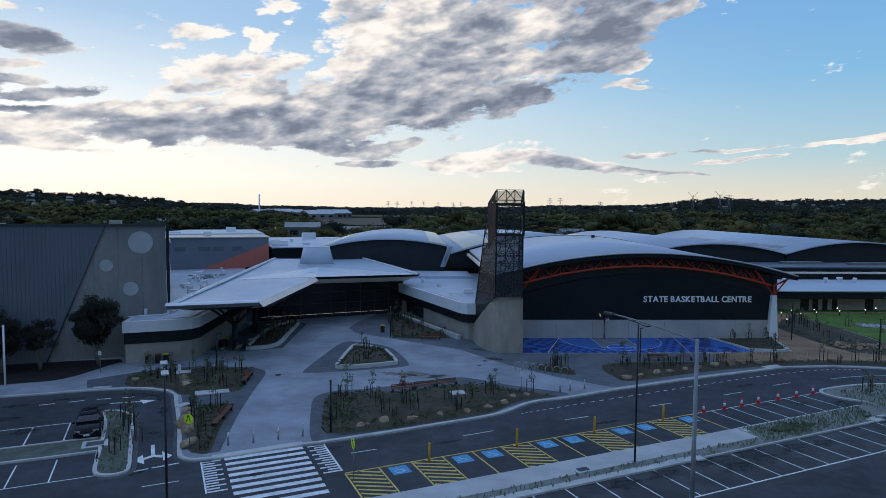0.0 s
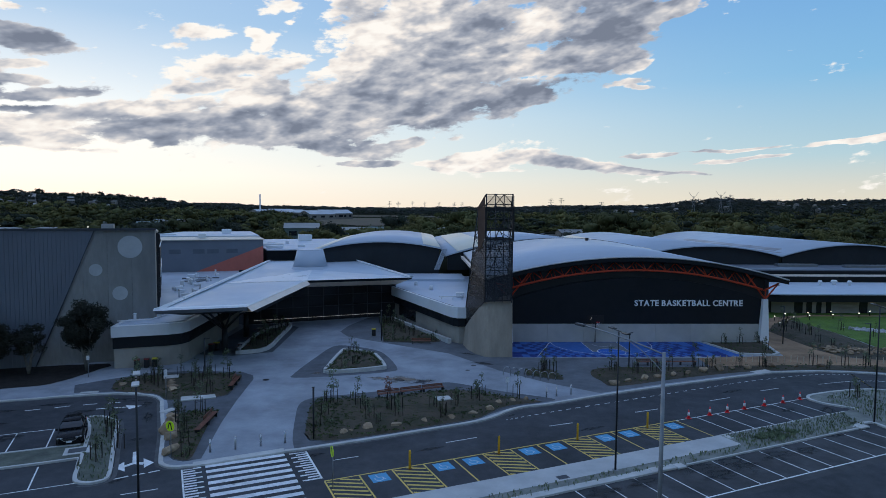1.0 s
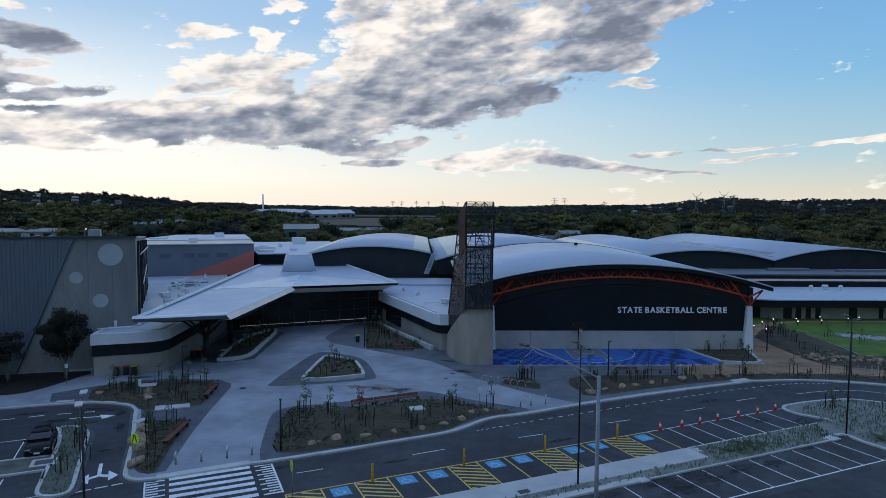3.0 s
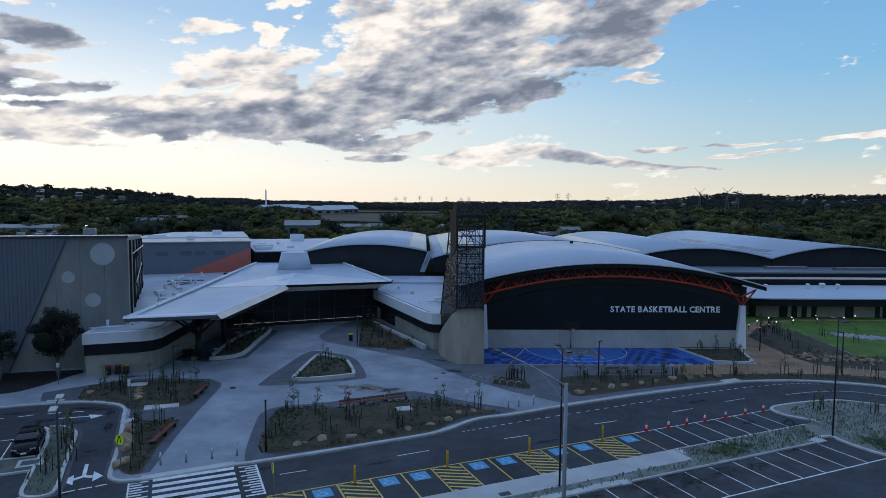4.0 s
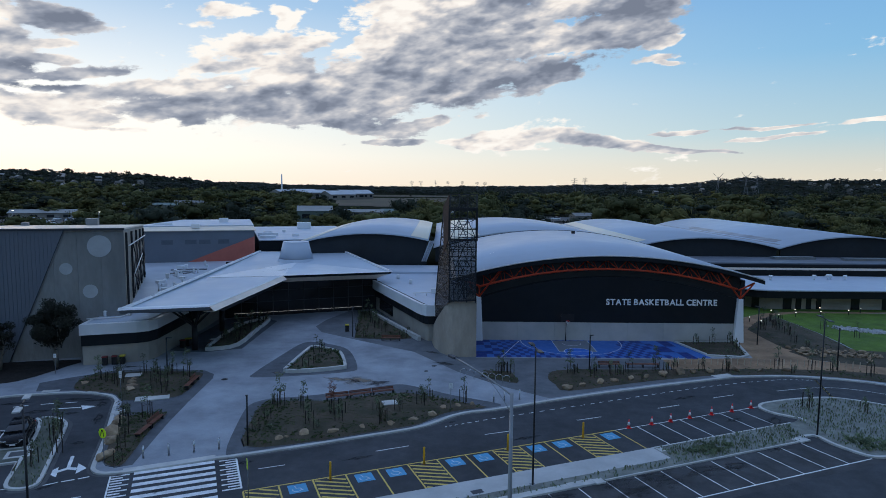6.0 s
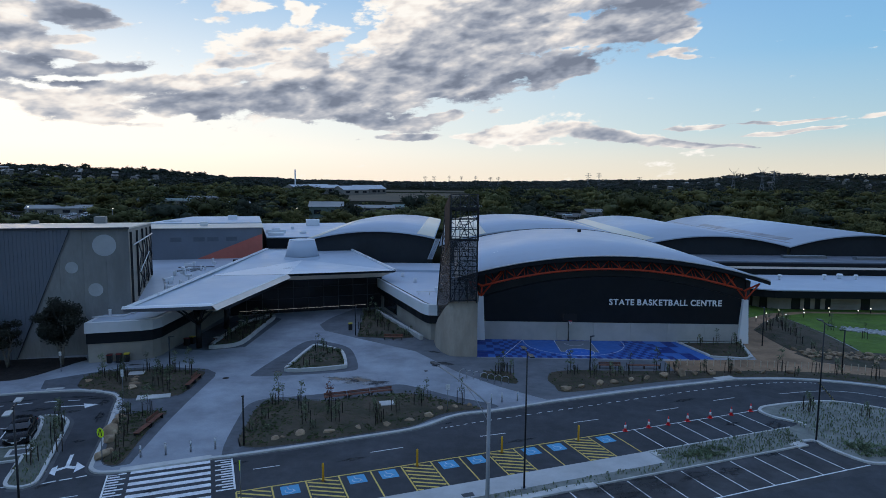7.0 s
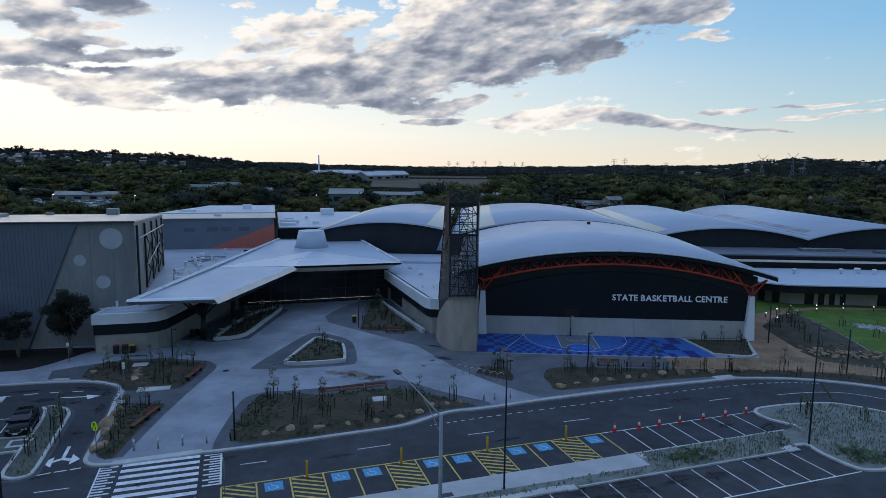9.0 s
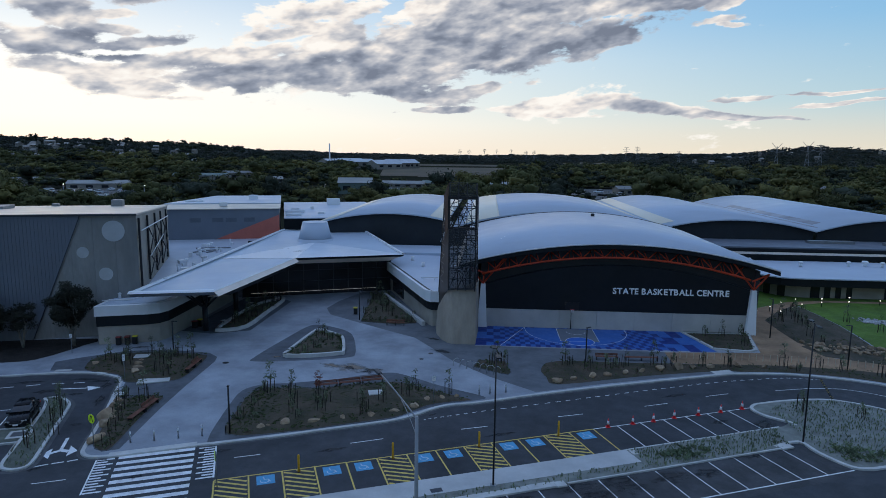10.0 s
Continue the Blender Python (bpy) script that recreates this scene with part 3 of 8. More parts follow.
road = setting("road", bm, ASPHALT, "dark asphalt road and car parks with patchy wear", "road")

ROAD_EDGE_L = curve([(-70, 50.0), (-55, 53.4), (-38.6, 58.1), (-35.6, 59.2), (-30.7, 60.4), (-27.4, 60.0), (-25.6, 58.8), (-24.3, 56.2), (-21.5, 50.2), (-19.9, 46.4), (-19.15, 44.6), (-18.6, 43.6), (-17.6, 43.1), (-16.2, 43.4)])
ROAD_EDGE_R = curve([(-10.4, 46.2), (-8.8, 46.8), (-4.2, 48.9), (0, 51.0), (4.3, 53.2), (6.2, 54.8), (7.6, 56.4), (9.2, 57.5), (11.6, 58.4), (17.8, 61.6), (23.6, 64.3), (30.5, 67.3), (37.4, 70.1), (39.5, 70.8), (45.2, 71.4), (50.6, 70.6), (55, 68.8), (63, 64.0), (78, 53), (110, 30)])
CROSS = [(-16.2, 43.4), (-10.4, 46.2)]
PAVE_Z = 0.13

bm = bm_new()
prism(bm, [(-70, 74)] + ROAD_EDGE_L + ROAD_EDGE_R + [(110, 125), (-30, 125), (-60, 100)], -0.05, PAVE_Z)
setting("pavement", bm, CONCRETE, "broad pale grey concrete forecourt paving", "pavement")

# kerbs along the road, and the flush crossing threshold
bm = bm_new()
strip(bm, ROAD_EDGE_L, 0.32, -0.02, PAVE_Z + 0.015, side=0.10)
setting("kerb_1", bm, KERB, "pale concrete kerb along the road", "kerb")
bm = bm_new()
strip(bm, ROAD_EDGE_R, 0.34, -0.02, PAVE_Z + 0.015, side=0.10)
setting("kerb_2", bm, KERB, "pale concrete kerb along the road", "kerb")
for line_, side_ in ((ROAD_EDGE_L, -0.20), (ROAD_EDGE_R, -0.20)):      # flat gutter channels at the kerbs' feet
    bm = bm_new()
    strip(bm, line_, 0.26, -0.02, 0.012, side=side_)
    setting("gutter_channel", bm, CHANNEL, "grey concrete gutter channel at the kerb's foot", "kerb")
bm = bm_new()
strip(bm, CROSS, 0.7, -0.02, PAVE_Z + 0.006, side=0.25)
setting("kerb_3", bm, KERB, "pale concrete crossing threshold", "kerb")

# asphalt laid back over the parts of the road north of the left kerb's bend
def pave_sheet(name, poly, material, label, lift=0.004):
    b = bm_new()
    sheet(b, poly, PAVE_Z + lift)
    return setting(name, b, material, label, "pavement")


pave_sheet("paving_band_1", curve([(-10.0, 47.2), (-11.4, 53.6), (-11.9, 58.0), (-10.4, 60.0), (-8.2, 60.6), (-3.4, 62.6), (-1.3, 64.0), (1.5, 65.3), (3.5, 64.7), (7.5, 62.2), (12.0, 60.0), (11.4, 58.9), (8.6, 57.6), (5.8, 55.2), (3.9, 53.3), (-0.2, 51.3), (-8.6, 47.3)], 4, True), DARK_PAVE, "dark grey paving border round a garden bed")
pave_sheet("paving_band_2", curve([(-14.4, 66.6), (-15.0, 68.5), (-14.2, 76.0), (-13.4, 81.4), (-12.2, 82.9), (-9.8, 82.0), (-7.3, 80.2), (-5.7, 77.4), (-3.9, 71.4), (-4.4, 69.6), (-8.5, 68.0)], 4, True), DARK_PAVE, "dark grey paving border round a raised planter")
pave_sheet("paving_band_3", [(-34.7, 60.4), (-36.2, 63.1), (-34.2, 65.1), (-30.9, 67.9), (-26.5, 69.2), (-20.9, 68.8), (-19.3, 67.5), (-18.8, 66.0), (-18.1, 58.4), (-17.4, 52.6), (-16.1, 44.6), (-17.2, 44.0), (-19.4, 45.6), (-21.4, 51.0), (-24.0, 57.0), (-25.2, 59.4), (-27.2, 60.6), (-30.7, 61.0)], DARK_PAVE, "dark grey paving border beside garden beds")
pave_sheet("paving_band_4", [(-8.3, 107.5), (-11.3, 104.2), (-13.4, 96.9), (-13.9, 92.2), (-12.2, 88.6), (-6.6, 84.6), (2.1, 78.7), (7.8, 70.4), (12.4, 65.6), (17.2, 61.9), (22, 64.2), (33.02, 73.0), (33.02, 77.5), (10.0, 76.6), (9.4, 86.5), (3.5, 85.0), (-5.4, 104.2)], MID_PAVE, "grey paving beside the tower and entrance wing")
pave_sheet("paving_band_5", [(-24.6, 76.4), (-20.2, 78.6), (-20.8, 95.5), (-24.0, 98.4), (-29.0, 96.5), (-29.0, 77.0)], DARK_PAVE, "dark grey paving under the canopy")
pave_sheet("footpath_2", [(17.4, 62.2), (23.4, 64.9), (30.2, 67.8), (37.0, 70.5), (38.6, 71.1), (37.4, 71.3), (28.4, 68.4), (19.6, 64.6), (18.0, 66.0), (17.5, 69.0), (16.4, 66)], MID_PAVE, "grey asphalt footpath between kerb and bed", 0.006)
pave_sheet("sand_path", [(33, 73.3), (39.4, 73.85), (47.0, 74.25), (56.0, 73.3), (64.0, 68.7), (66, 69.5), (68, 72.5), (57.5, 76.6), (52.8, 78.2), (52.0, 83.4), (52.0, 87.0), (52.0, 95.4), (55.2, 100.3), (60.2, 106.2), (66, 109.0), (86, 110.8), (86, 111.8), (66, 110.9), (59.0, 108.4), (52.2, 102.8), (46.9, 98), (46.5, 88.2), (44.7, 79.0), (33.0, 77.4)], PATH, "reddish-brown granitic sand path")
pave_sheet("lawn", [(46.9, 98.02), (52.2, 102.82), (59.0, 108.4), (66, 110.9), (100, 112), (100, 122), (47.6, 124)], LAWN, "mown green lawn by the pavilion", 0.012)
pave_sheet("lawn_2", [(60.0, 106.6), (66, 109.4), (100, 110.9), (100, 78), (66.4, 83.2), (60.2, 83.9), (60.6, 88.0), (60.9, 94.3), (60.6, 101.0)], LAWN, "mown green lawn beside a mulch bed", 0.012)
pave_sheet("dry_bed_ground", [(52.0, 78.6), (57.5, 76.4), (70, 71), (110, 50), (110, 76), (66.4, 83.4), (60.2, 84.1), (53.0, 84.4), (50.9, 82.6)], SOIL, "dark mulch ground around a rockery", 0.010)


# raised beds
def bed(name, poly, label, mound=0.22, material=None, edge=None, edge_h=0.16, lip=0.32, seed=1, rim_on=True):
    """A garden bed: mulch that swells from its rim, and a concrete edging when edge is given."""
    th = thing(name, Matrix(), label, "garden bed")
    mid = Vector((sum(p[0] for p in poly) / len(poly), sum(p[1] for p in poly) / len(poly)))
    b = bm_new()
    rim = [b.verts.new((*p, PAVE_Z + 0.02)) for p in poly]
    prev = rim
    if mound == 0:
        b.faces.new(rim)
    for k, h in ((0.86, 0.6), (0.6, 0.9), (0.3, 1.0)) if mound else ():
        ring = []
        for p in poly:
            q = mid + (Vector(p) - mid) * k
            ring.append(b.verts.new((*q, PAVE_Z + 0.02 + mound * h + 0.06 * noise.noise((q.x * 0.7, q.y * 0.7, seed)))))
        for i in range(len(poly)):
            j = (i + 1) % len(poly)
            b.faces.new((prev[i], prev[j], ring[j], ring[i]))
        prev = ring
    if mound:
        b.faces.new(prev)
    bmesh.ops.recalc_face_normals(b, faces=b.faces[:])
    for f in b.faces:
        f.smooth = True
    part("mulch", b, material or SOIL, th)
    if not edge and rim_on:
        b = bm_new()
        strip(b, poly + poly[:2], 0.09, PAVE_Z - 0.02, PAVE_Z + 0.035)
        part("rim", b, DARK_PAVE, th, "dark flush concrete rim")
    if edge:
        b = bm_new()
        strip(b, poly + poly[:2], lip, PAVE_Z - 0.02, PAVE_Z + edge_h)
        part("edging", b, edge, th, "pale concrete edging")
    return th


BED_MAIN = curve([(-9.0, 48.4), (-10.4, 54.0), (-10.8, 57.3), (-9.8, 58.9), (-6.8, 59.4), (-5.0, 59.2), (-2.9, 60.6), (1.5, 62.3), (2.9, 62.6), (5.5, 61.6), (8.9, 59.9), (10.9, 58.9), (9.0, 58.1), (7.0, 57.0), (5.6, 55.2), (4.2, 53.7), (-0.1, 51.5), (-4.3, 49.4)], 3, True)
BED_TRI = curve([(-11.4, 68.6), (-11.7, 70.6), (-11.4, 78.2), (-10.7, 79.4), (-8.3, 77.9), (-6.9, 76.4), (-5.3, 71.2), (-5.7, 70.4), (-8.3, 69.2)], 3, True)
BED_LEFT = curve([(-31.0, 61.1), (-32.7, 64.2), (-32.2, 66.1), (-30.3, 67.2), (-26.0, 68.2), (-21.4, 68.0), (-20.3, 67.0), (-19.8, 63.5), (-19.6, 60.9), (-20.2, 59.5), (-23.4, 58.5), (-24.9, 58.5), (-26.8, 60.3)], 3, True)
BED_LOW = curve([(-17.3, 44.2), (-18.5, 44.9), (-20.2, 48.6), (-22.1, 52.8), (-22.5, 54.2), (-21.5, 54.7), (-19.3, 55.5), (-18.5, 54.9), (-18.4, 52.8), (-17.9, 50.0), (-17.1, 46.2), (-16.8, 44.5)], 3, True)
BED_CANOPY = curve([(-24.6, 78.6), (-23.4, 77.6), (-21.2, 79.8), (-21.6, 88.0), (-22.0, 95.2), (-23.0, 96.4), (-25.0, 91.1)], 3, True)
BED_ENTRY = [(-6.8, 85.4), (-7.9, 94.0), (-9.2, 103.4), (-6.6, 103.6), (1.2, 87.0), (1.0, 85.7), (-1.6, 84.7)]
BED_BIKE = [(10.4, 68.6), (10.9, 71.1), (13.9, 71.0), (14.6, 67.4), (14.3, 66.6), (13.4, 66.9)]
BED_COURT = curve([(17.9, 69.0), (19.8, 72.0), (29.1, 72.8), (39.4, 73.8), (47.0, 74.2), (56.0, 73.2), (64, 68.6), (62.5, 66.2), (55.8, 69.3), (50.9, 71.2), (45.2, 71.9), (40.0, 71.4), (37.4, 71.2), (28.5, 68.2), (19.6, 64.4), (18.4, 66.4)], 3, True)
BED_CORNER = [(37.4, 86.6), (46.0, 87.2), (44.4, 79.8), (43.3, 79.0), (39.4, 79.6)]
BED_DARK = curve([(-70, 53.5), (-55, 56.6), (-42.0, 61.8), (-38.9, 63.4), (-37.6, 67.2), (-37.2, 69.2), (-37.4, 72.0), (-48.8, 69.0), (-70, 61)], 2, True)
bed("garden_bed", BED_MAIN, "wide mulched garden bed of saplings and boulders", 0.28, seed=1)
bed("garden_bed", BED_TRI, "triangular planter with white concrete edging and low shrubs", 0.35, edge=KERB, edge_h=0.42, lip=0.35, seed=2)
bed("garden_bed", BED_LEFT, "mulched garden bed with staked saplings and stones", 0.2, seed=3)
bed("garden_bed", BED_LOW, "narrow mulched garden bed beside the crossing", 0.2, seed=4)
bed("garden_bed", BED_CANOPY, "planter under the canopy with white concrete edging", 0.3, edge=KERB, edge_h=0.45, lip=0.35, seed=5)
bed("garden_bed", BED_ENTRY, "leafy garden bed against the entrance wing", 0.3, seed=6)
bed("garden_bed", BED_BIKE, "small mulched bed beside bicycle hoops", 0.15, seed=7)
bed("garden_bed", BED_COURT, "long mulched bed of saplings and boulders by the road", 0, seed=8, rim_on=False)
bed("garden_bed", BED_CORNER, "mulched corner bed with pale concrete edging beside the court", 0.2, edge=KERB, edge_h=0.2, lip=0.45, seed=9)
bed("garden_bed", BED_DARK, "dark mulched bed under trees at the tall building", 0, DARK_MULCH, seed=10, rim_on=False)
BED_SLOPE = [(51.2, 95.6), (54.9, 101.0), (59.4, 106.2), (60.0, 105.4), (60.5, 101.0), (60.8, 94.3), (60.4, 88.0), (60.0, 84.2), (56.0, 83.0), (51.8, 83.0), (51.1, 84.2), (51.0, 90.0)]
bed("garden_bed", BED_SLOPE, "dark mulched bed of young trees beside the lawn", 0.3, seed=11, rim_on=False)

# ---- car parks ----
BAY = at((-6.5, 41.3), 24.4)      # u along the bays, v away from the camera


def bay(u, v):
    return BAY(u, -v)


def line_quad(b, p, q, w, z=0.006, mi=0):
    """A painted line from p to q."""
    d = (Vector(q) - Vector(p)).normalized()
    n = Vector((-d.y, d.x)) * w / 2
    sheet(b, [tuple(Vector(p) + n), tuple(Vector(q) + n), tuple(Vector(q) - n), tuple(Vector(p) - n)], z, mi)


def marking(name, b, material, label):
    return setting(name, b, material, label, "road marking")


HATCHED, BADGES = (0, 2, 5, 8, 11), (1, 3, 4, 6, 7, 9, 10, 12)
b = bm_new()
line_quad(b, bay(0, 0), bay(31.2, 0), 0.13)
for i in range(14):
    line_quad(b, bay(i * 2.4, 0.06), bay(i * 2.4, 4.25), 0.12)
marking("bay_lines_1", b, PAINT_Y, "yellow painted outlines of accessible parking bays")
for i in HATCHED:
    b = bm_new()
    for k in range(9):
        v0 = -1.0 + k * 0.62
        pts = []
        for u, v in ((0.12, v0), (2.28, v0 + 1.15)):
            pts.append((u, v))
        (u0, va), (u1, vb) = pts
        if va < 0.12:
            u0, va = u0 + (0.12 - va) * (u1 - u0) / (vb - va), 0.12
        if vb > 4.15:
            u1, vb = u0 + (u1 - u0) * (4.15 - va) / (vb - va), 4.15
        if u1 - u0 > 0.2:
            line_quad(b, bay(i * 2.4 + u0, va), bay(i * 2.4 + u1, vb), 0.2)
    marking("hatching", b, PAINT_Y, "yellow diagonal hatching of a shared parking bay")
b = bm_new()
line_quad(b, bay(31.2, 0), bay(48.6, 0), 0.1)
for i in range(14, 20):
    line_quad(b, bay(i * 2.4, 0.05), bay(i * 2.4, 4.3), 0.1)
marking("bay_lines_2", b, PAINT_W, "white painted parking bay lines")
b = bm_new()
line_quad(b, bay(-22, 12.1), bay(46.7, 12.1), 0.12)
for i in range(26):
    u = 44.1 - 2.45 * i
    line_quad(b, bay(u, 7.9), bay(u, 12.05), 0.1)
marking("bay_lines_3", b, PAINT_W, "white painted bay lines of the lower car park")


def badge(u, v):
    """A blue square with an abstract white wheel sign."""
    sq = bm_new()
    sheet(sq, [bay(u - 0.65, v - 0.65), bay(u + 0.65, v - 0.65), bay(u + 0.65, v + 0.65), bay(u - 0.65, v + 0.65)], 0.008)
    ob = marking("bay_badge", sq, PAINT_B, "blue painted square with white wheel sign on a bay")
    s = bm_new()
    arc = [(u - 0.08 + 0.30 * math.cos(a), v + 0.14 + 0.30 * math.sin(a)) for a in (radians(k) for k in range(-40, 211, 25))]
    for p, q in zip(arc, arc[1:]):
        line_quad(s, bay(*p), bay(*q), 0.07, 0.012)
    chain = [(u - 0.16, v - 0.45), (u - 0.10, v - 0.05), (u + 0.18, v - 0.03), (u + 0.32, v + 0.36)]
    for p, q in zip(chain, chain[1:]):
        line_quad(s, bay(*p), bay(*q), 0.08, 0.013)
    part("wheel_sign", s, PAINT_FADED, ob, "faded white painted sign")


for i in BADGES:
    badge((i + 0.5) * 2.4, 0.95)

# worn asphalt of the second row of bays
bm = bm_new()
sheet(bm, [bay(-24, 12.9), bay(47.5, 12.9), bay(46.0, 7.8), bay(-24, 7.8)], 0.003)
setting("car_park", bm, ASPHALT_WORN, "worn grey asphalt of a row of parking bays", "car park")

# strip between the rows
bm = bm_new()
prism(bm, [bay(-20, 4.35), bay(31.6, 4.35), bay(31.6, 6.5), bay(-20, 6.5)], -0.02, 0.12)
setting("footpath_1", bm, PATH_W, "pale concrete footpath between parking rows", "pavement")
STRIP = [bay(-20, 6.5), bay(31.6, 6.5), bay(31.6, 4.4), bay(47.6, 4.4), bay(49.2, 3.9), (39.8, 57.4), (39.9, 57.9), (38.1, 59.2), (37.4, 60.6), (37.8, 61.6), (38.9, 62.3), (42.0, 63.5), (45.4, 64.2), (47.4, 63.8), (50.2, 62.2), (56.5, 57.0), (72, 44), (72, 40), (54, 52.4), (48, 51.8), (43.7, 50.3), (42.3, 49.8), (40.9, 50.0), (39.5, 52.2), (38.8, 54.0), (36.4, 52.7), bay(45.0, 7.75), bay(-20, 7.75)]
bm = bm_new()
prism(bm, STRIP, -0.02, 0.11)
setting("garden_strip", bm, GRAVEL, "grey gravel garden strip planted with tussocks", "garden strip")
bm = bm_new()
strip(bm, curve(STRIP[5:20], 4), 0.3, -0.02, 0.15)
setting("kerb_4", bm, KERB, "pale concrete kerb of the planted island", "kerb")
bm = bm_new()
strip(bm, curve(STRIP[17:26], 3), 0.3, -0.02, 0.15)
setting("kerb_5", bm, KERB, "pale concrete kerb of the planted island", "kerb")
bm = bm_new()
strip(bm, [bay(-20, 7.62), bay(23.6, 7.62)], 0.62, -0.02, 0.14)
strip(bm, [bay(31.6, 4.4), bay(47.2, 4.4)], 0.16, -0.02, 0.13)
strip(bm, [bay(24.5, 7.72), bay(44.6, 7.72)], 0.14, -0.02, 0.12)
setting("kerb_6", bm, KERB, "low concrete kerb along the garden strip", "kerb")
bm = bm_new()
for u, v, w in ((22.2, 7.6, 1.6), (23.9, 7.75, 0.8), (31.9, 5.0, 0.5), (44.6, 7.6, 1.2)):
    p = bay(u, v)
    box(bm, (*p, 0.10), (w, 0.7, 0.13), 24.4, bevel=0.02)
setting("kerb_7", bm, KERB, "short concrete kerb returns", "kerb")

# left car park: island and bays
ISLE = curve([(-29.6, 53.4), (-28.2, 53.7), (-26.6, 52.7), (-25.7, 51.3), (-24.2, 48.0), (-22.6, 44.6), (-21.3, 41.7), (-21.4, 40.8), (-22.2, 40.5), (-23.2, 41.0), (-24.4, 43.6), (-26.0, 47.2), (-27.4, 50.2), (-28.9, 52.7)], 3, True)
bm = bm_new()
prism(bm, ISLE, -0.02, 0.11)
setting("planted_island", bm, DARK_GRAVEL, "narrow gravel island with tussocks in the car park", "traffic island")
bm = bm_new()
strip(bm, ISLE + ISLE[:2], 0.26, -0.02, 0.15)
setting("kerb_8", bm, KERB, "pale concrete kerb of the narrow island", "kerb")
bm = bm_new()
strip(bm, ISLE[:26], 0.30, -0.02, 0.012, side=0.34)
setting("gutter_channel", bm, CHANNEL, "grey concrete gutter channel round the narrow island", "kerb")
LEFTBAY = at((-30.5, 50.8), 24.4)
bm = bm_new()
prism(bm, [LEFTBAY(3.9, -4.7), LEFTBAY(4.4, -7.8), LEFTBAY(-22, -7.2), LEFTBAY(-22, -4.6)], -0.02, 0.10)
setting("garden_strip_2", bm, DARK_GRAVEL, "grey gravel strip between car park rows", "garden strip")
bm = bm_new()
for k in range(6):
    line_quad(bm, LEFTBAY(-2.6 * k - 0.1, 0.0), LEFTBAY(-2.6 * k - 0.1, -4.4), 0.1)
    line_quad(bm, LEFTBAY(-2.4 * k, -8.4), LEFTBAY(-2.4 * k, -12.4), 0.1)
line_quad(bm, LEFTBAY(-16, 0.0), LEFTBAY(-0.1, 0.0), 0.1)
line_quad(bm, LEFTBAY(-16, -12.4), LEFTBAY(4.6, -12.4), 0.1)
marking("bay_lines_4", bm, PAINT_W, "white painted bay lines of the small car park")

# road markings
bm = bm_new()
for p, q in (((-6.6, 44.8), (-4.8, 45.6)), ((1.7, 48.5), (4.2, 49.7)), ((10.5, 52.5), (12.7, 53.4)), ((19.0, 56.4), (21.4, 57.4)), ((27.4, 60.1), (29.8, 61.2)), ((34.0, 63.6), (36.5, 64.7)), ((-19.1, 39.0), (-17.1, 39.9))):
    line_quad(bm, p, q, 0.1)
arc = curve([(41.6, 66.3), (45.9, 67.6), (49.2, 67.7), (52.2, 66.3), (58, 62.4), (70, 53)], 6)
for p, q in zip(arc, arc[1:]):
    line_quad(bm, p, q, 0.09)
edge_dash = curve([(7.0, 54.0), (12.0, 56.6), (20.0, 60.4), (28.0, 64.2), (36.0, 67.8), (43.6, 70.3), (48.0, 70.4)], 16)
for i in range(0, len(edge_dash) - 1, 2):
    line_quad(bm, edge_dash[i], edge_dash[i + 1], 0.1)
for p, q in (((-20.8, 41.2), (-20.0, 41.8)), ((-19.8, 41.9), (-19.1, 42.3)), ((-18.9, 42.4), (-18.3, 42.8)), ((-36.1, 55.3), (-35.0, 55.8)), ((-34.0, 56.2), (-32.9, 56.8)), ((-31.9, 57.1), (-30.8, 57.5)), ((-29.9, 57.7), (-28.9, 58.0))):
    line_quad(bm, p, q, 0.16)
marking("road_lines", bm, PAINT_W, "white painted centre and edge lines")
bm = bm_new()
d0, d1 = Vector((47.9, 70.7)), Vector((46.4, 64.7))
for k in range(22):
    p = d0.lerp(d1, (k + 0.5) / 22)
    box(bm, (p.x, p.y, 0.02), (0.16, 0.26, 0.04), 12, bevel=0.01, mi=k % 2)
speed_hump = part("speed_hump", bm, [RUBBER, PAINT_Y])
tagged(speed_hump, "black and yellow rubber speed hump strip across the road", "speed hump")


b = bm_new()
line_quad(b, (-21.66, 46.08), (-20.70, 44.06), 0.26)
sheet(b, [(-21.75, 43.12), (-20.62, 42.54), (-21.48, 44.16)], 0.009)
sheet(b, [(-19.33, 44.14), (-20.42, 44.86), (-19.58, 43.16)], 0.009)
sheet(b, [(-21.1, 43.05), (-20.55, 43.85), (-20.72, 44.2), (-21.25, 43.5)], 0.010)
sheet(b, [(-20.72, 44.2), (-20.55, 43.8), (-19.9, 43.7), (-20.05, 44.15)], 0.011)
marking("turn_arrow", b, PAINT_W, "white painted turn arrow on the asphalt")
b = bm_new()
line_quad(b, (-30.05, 55.96), (-27.6, 56.62), 0.2)
sheet(b, [(-26.4, 57.06), (-27.95, 57.1), (-27.09, 55.98)], 0.009)
marking("straight_arrow", b, PAINT_W, "white painted straight arrow on the asphalt")

# zebra crossing
ZEB = at((-15.9, 43.9), 24.4)
crossing = thing("zebra_crossing", pose(*ZEB(2.7, -3), 0.0), "white painted zebra crossing with comb-edged ramps", "crossing")
inv_c = crossing.matrix_basis.inverted()


def zeb_part(name, b, material):
    for v in b.verts:
        v.co = inv_c @ v.co
    part(name, b, material, crossing)


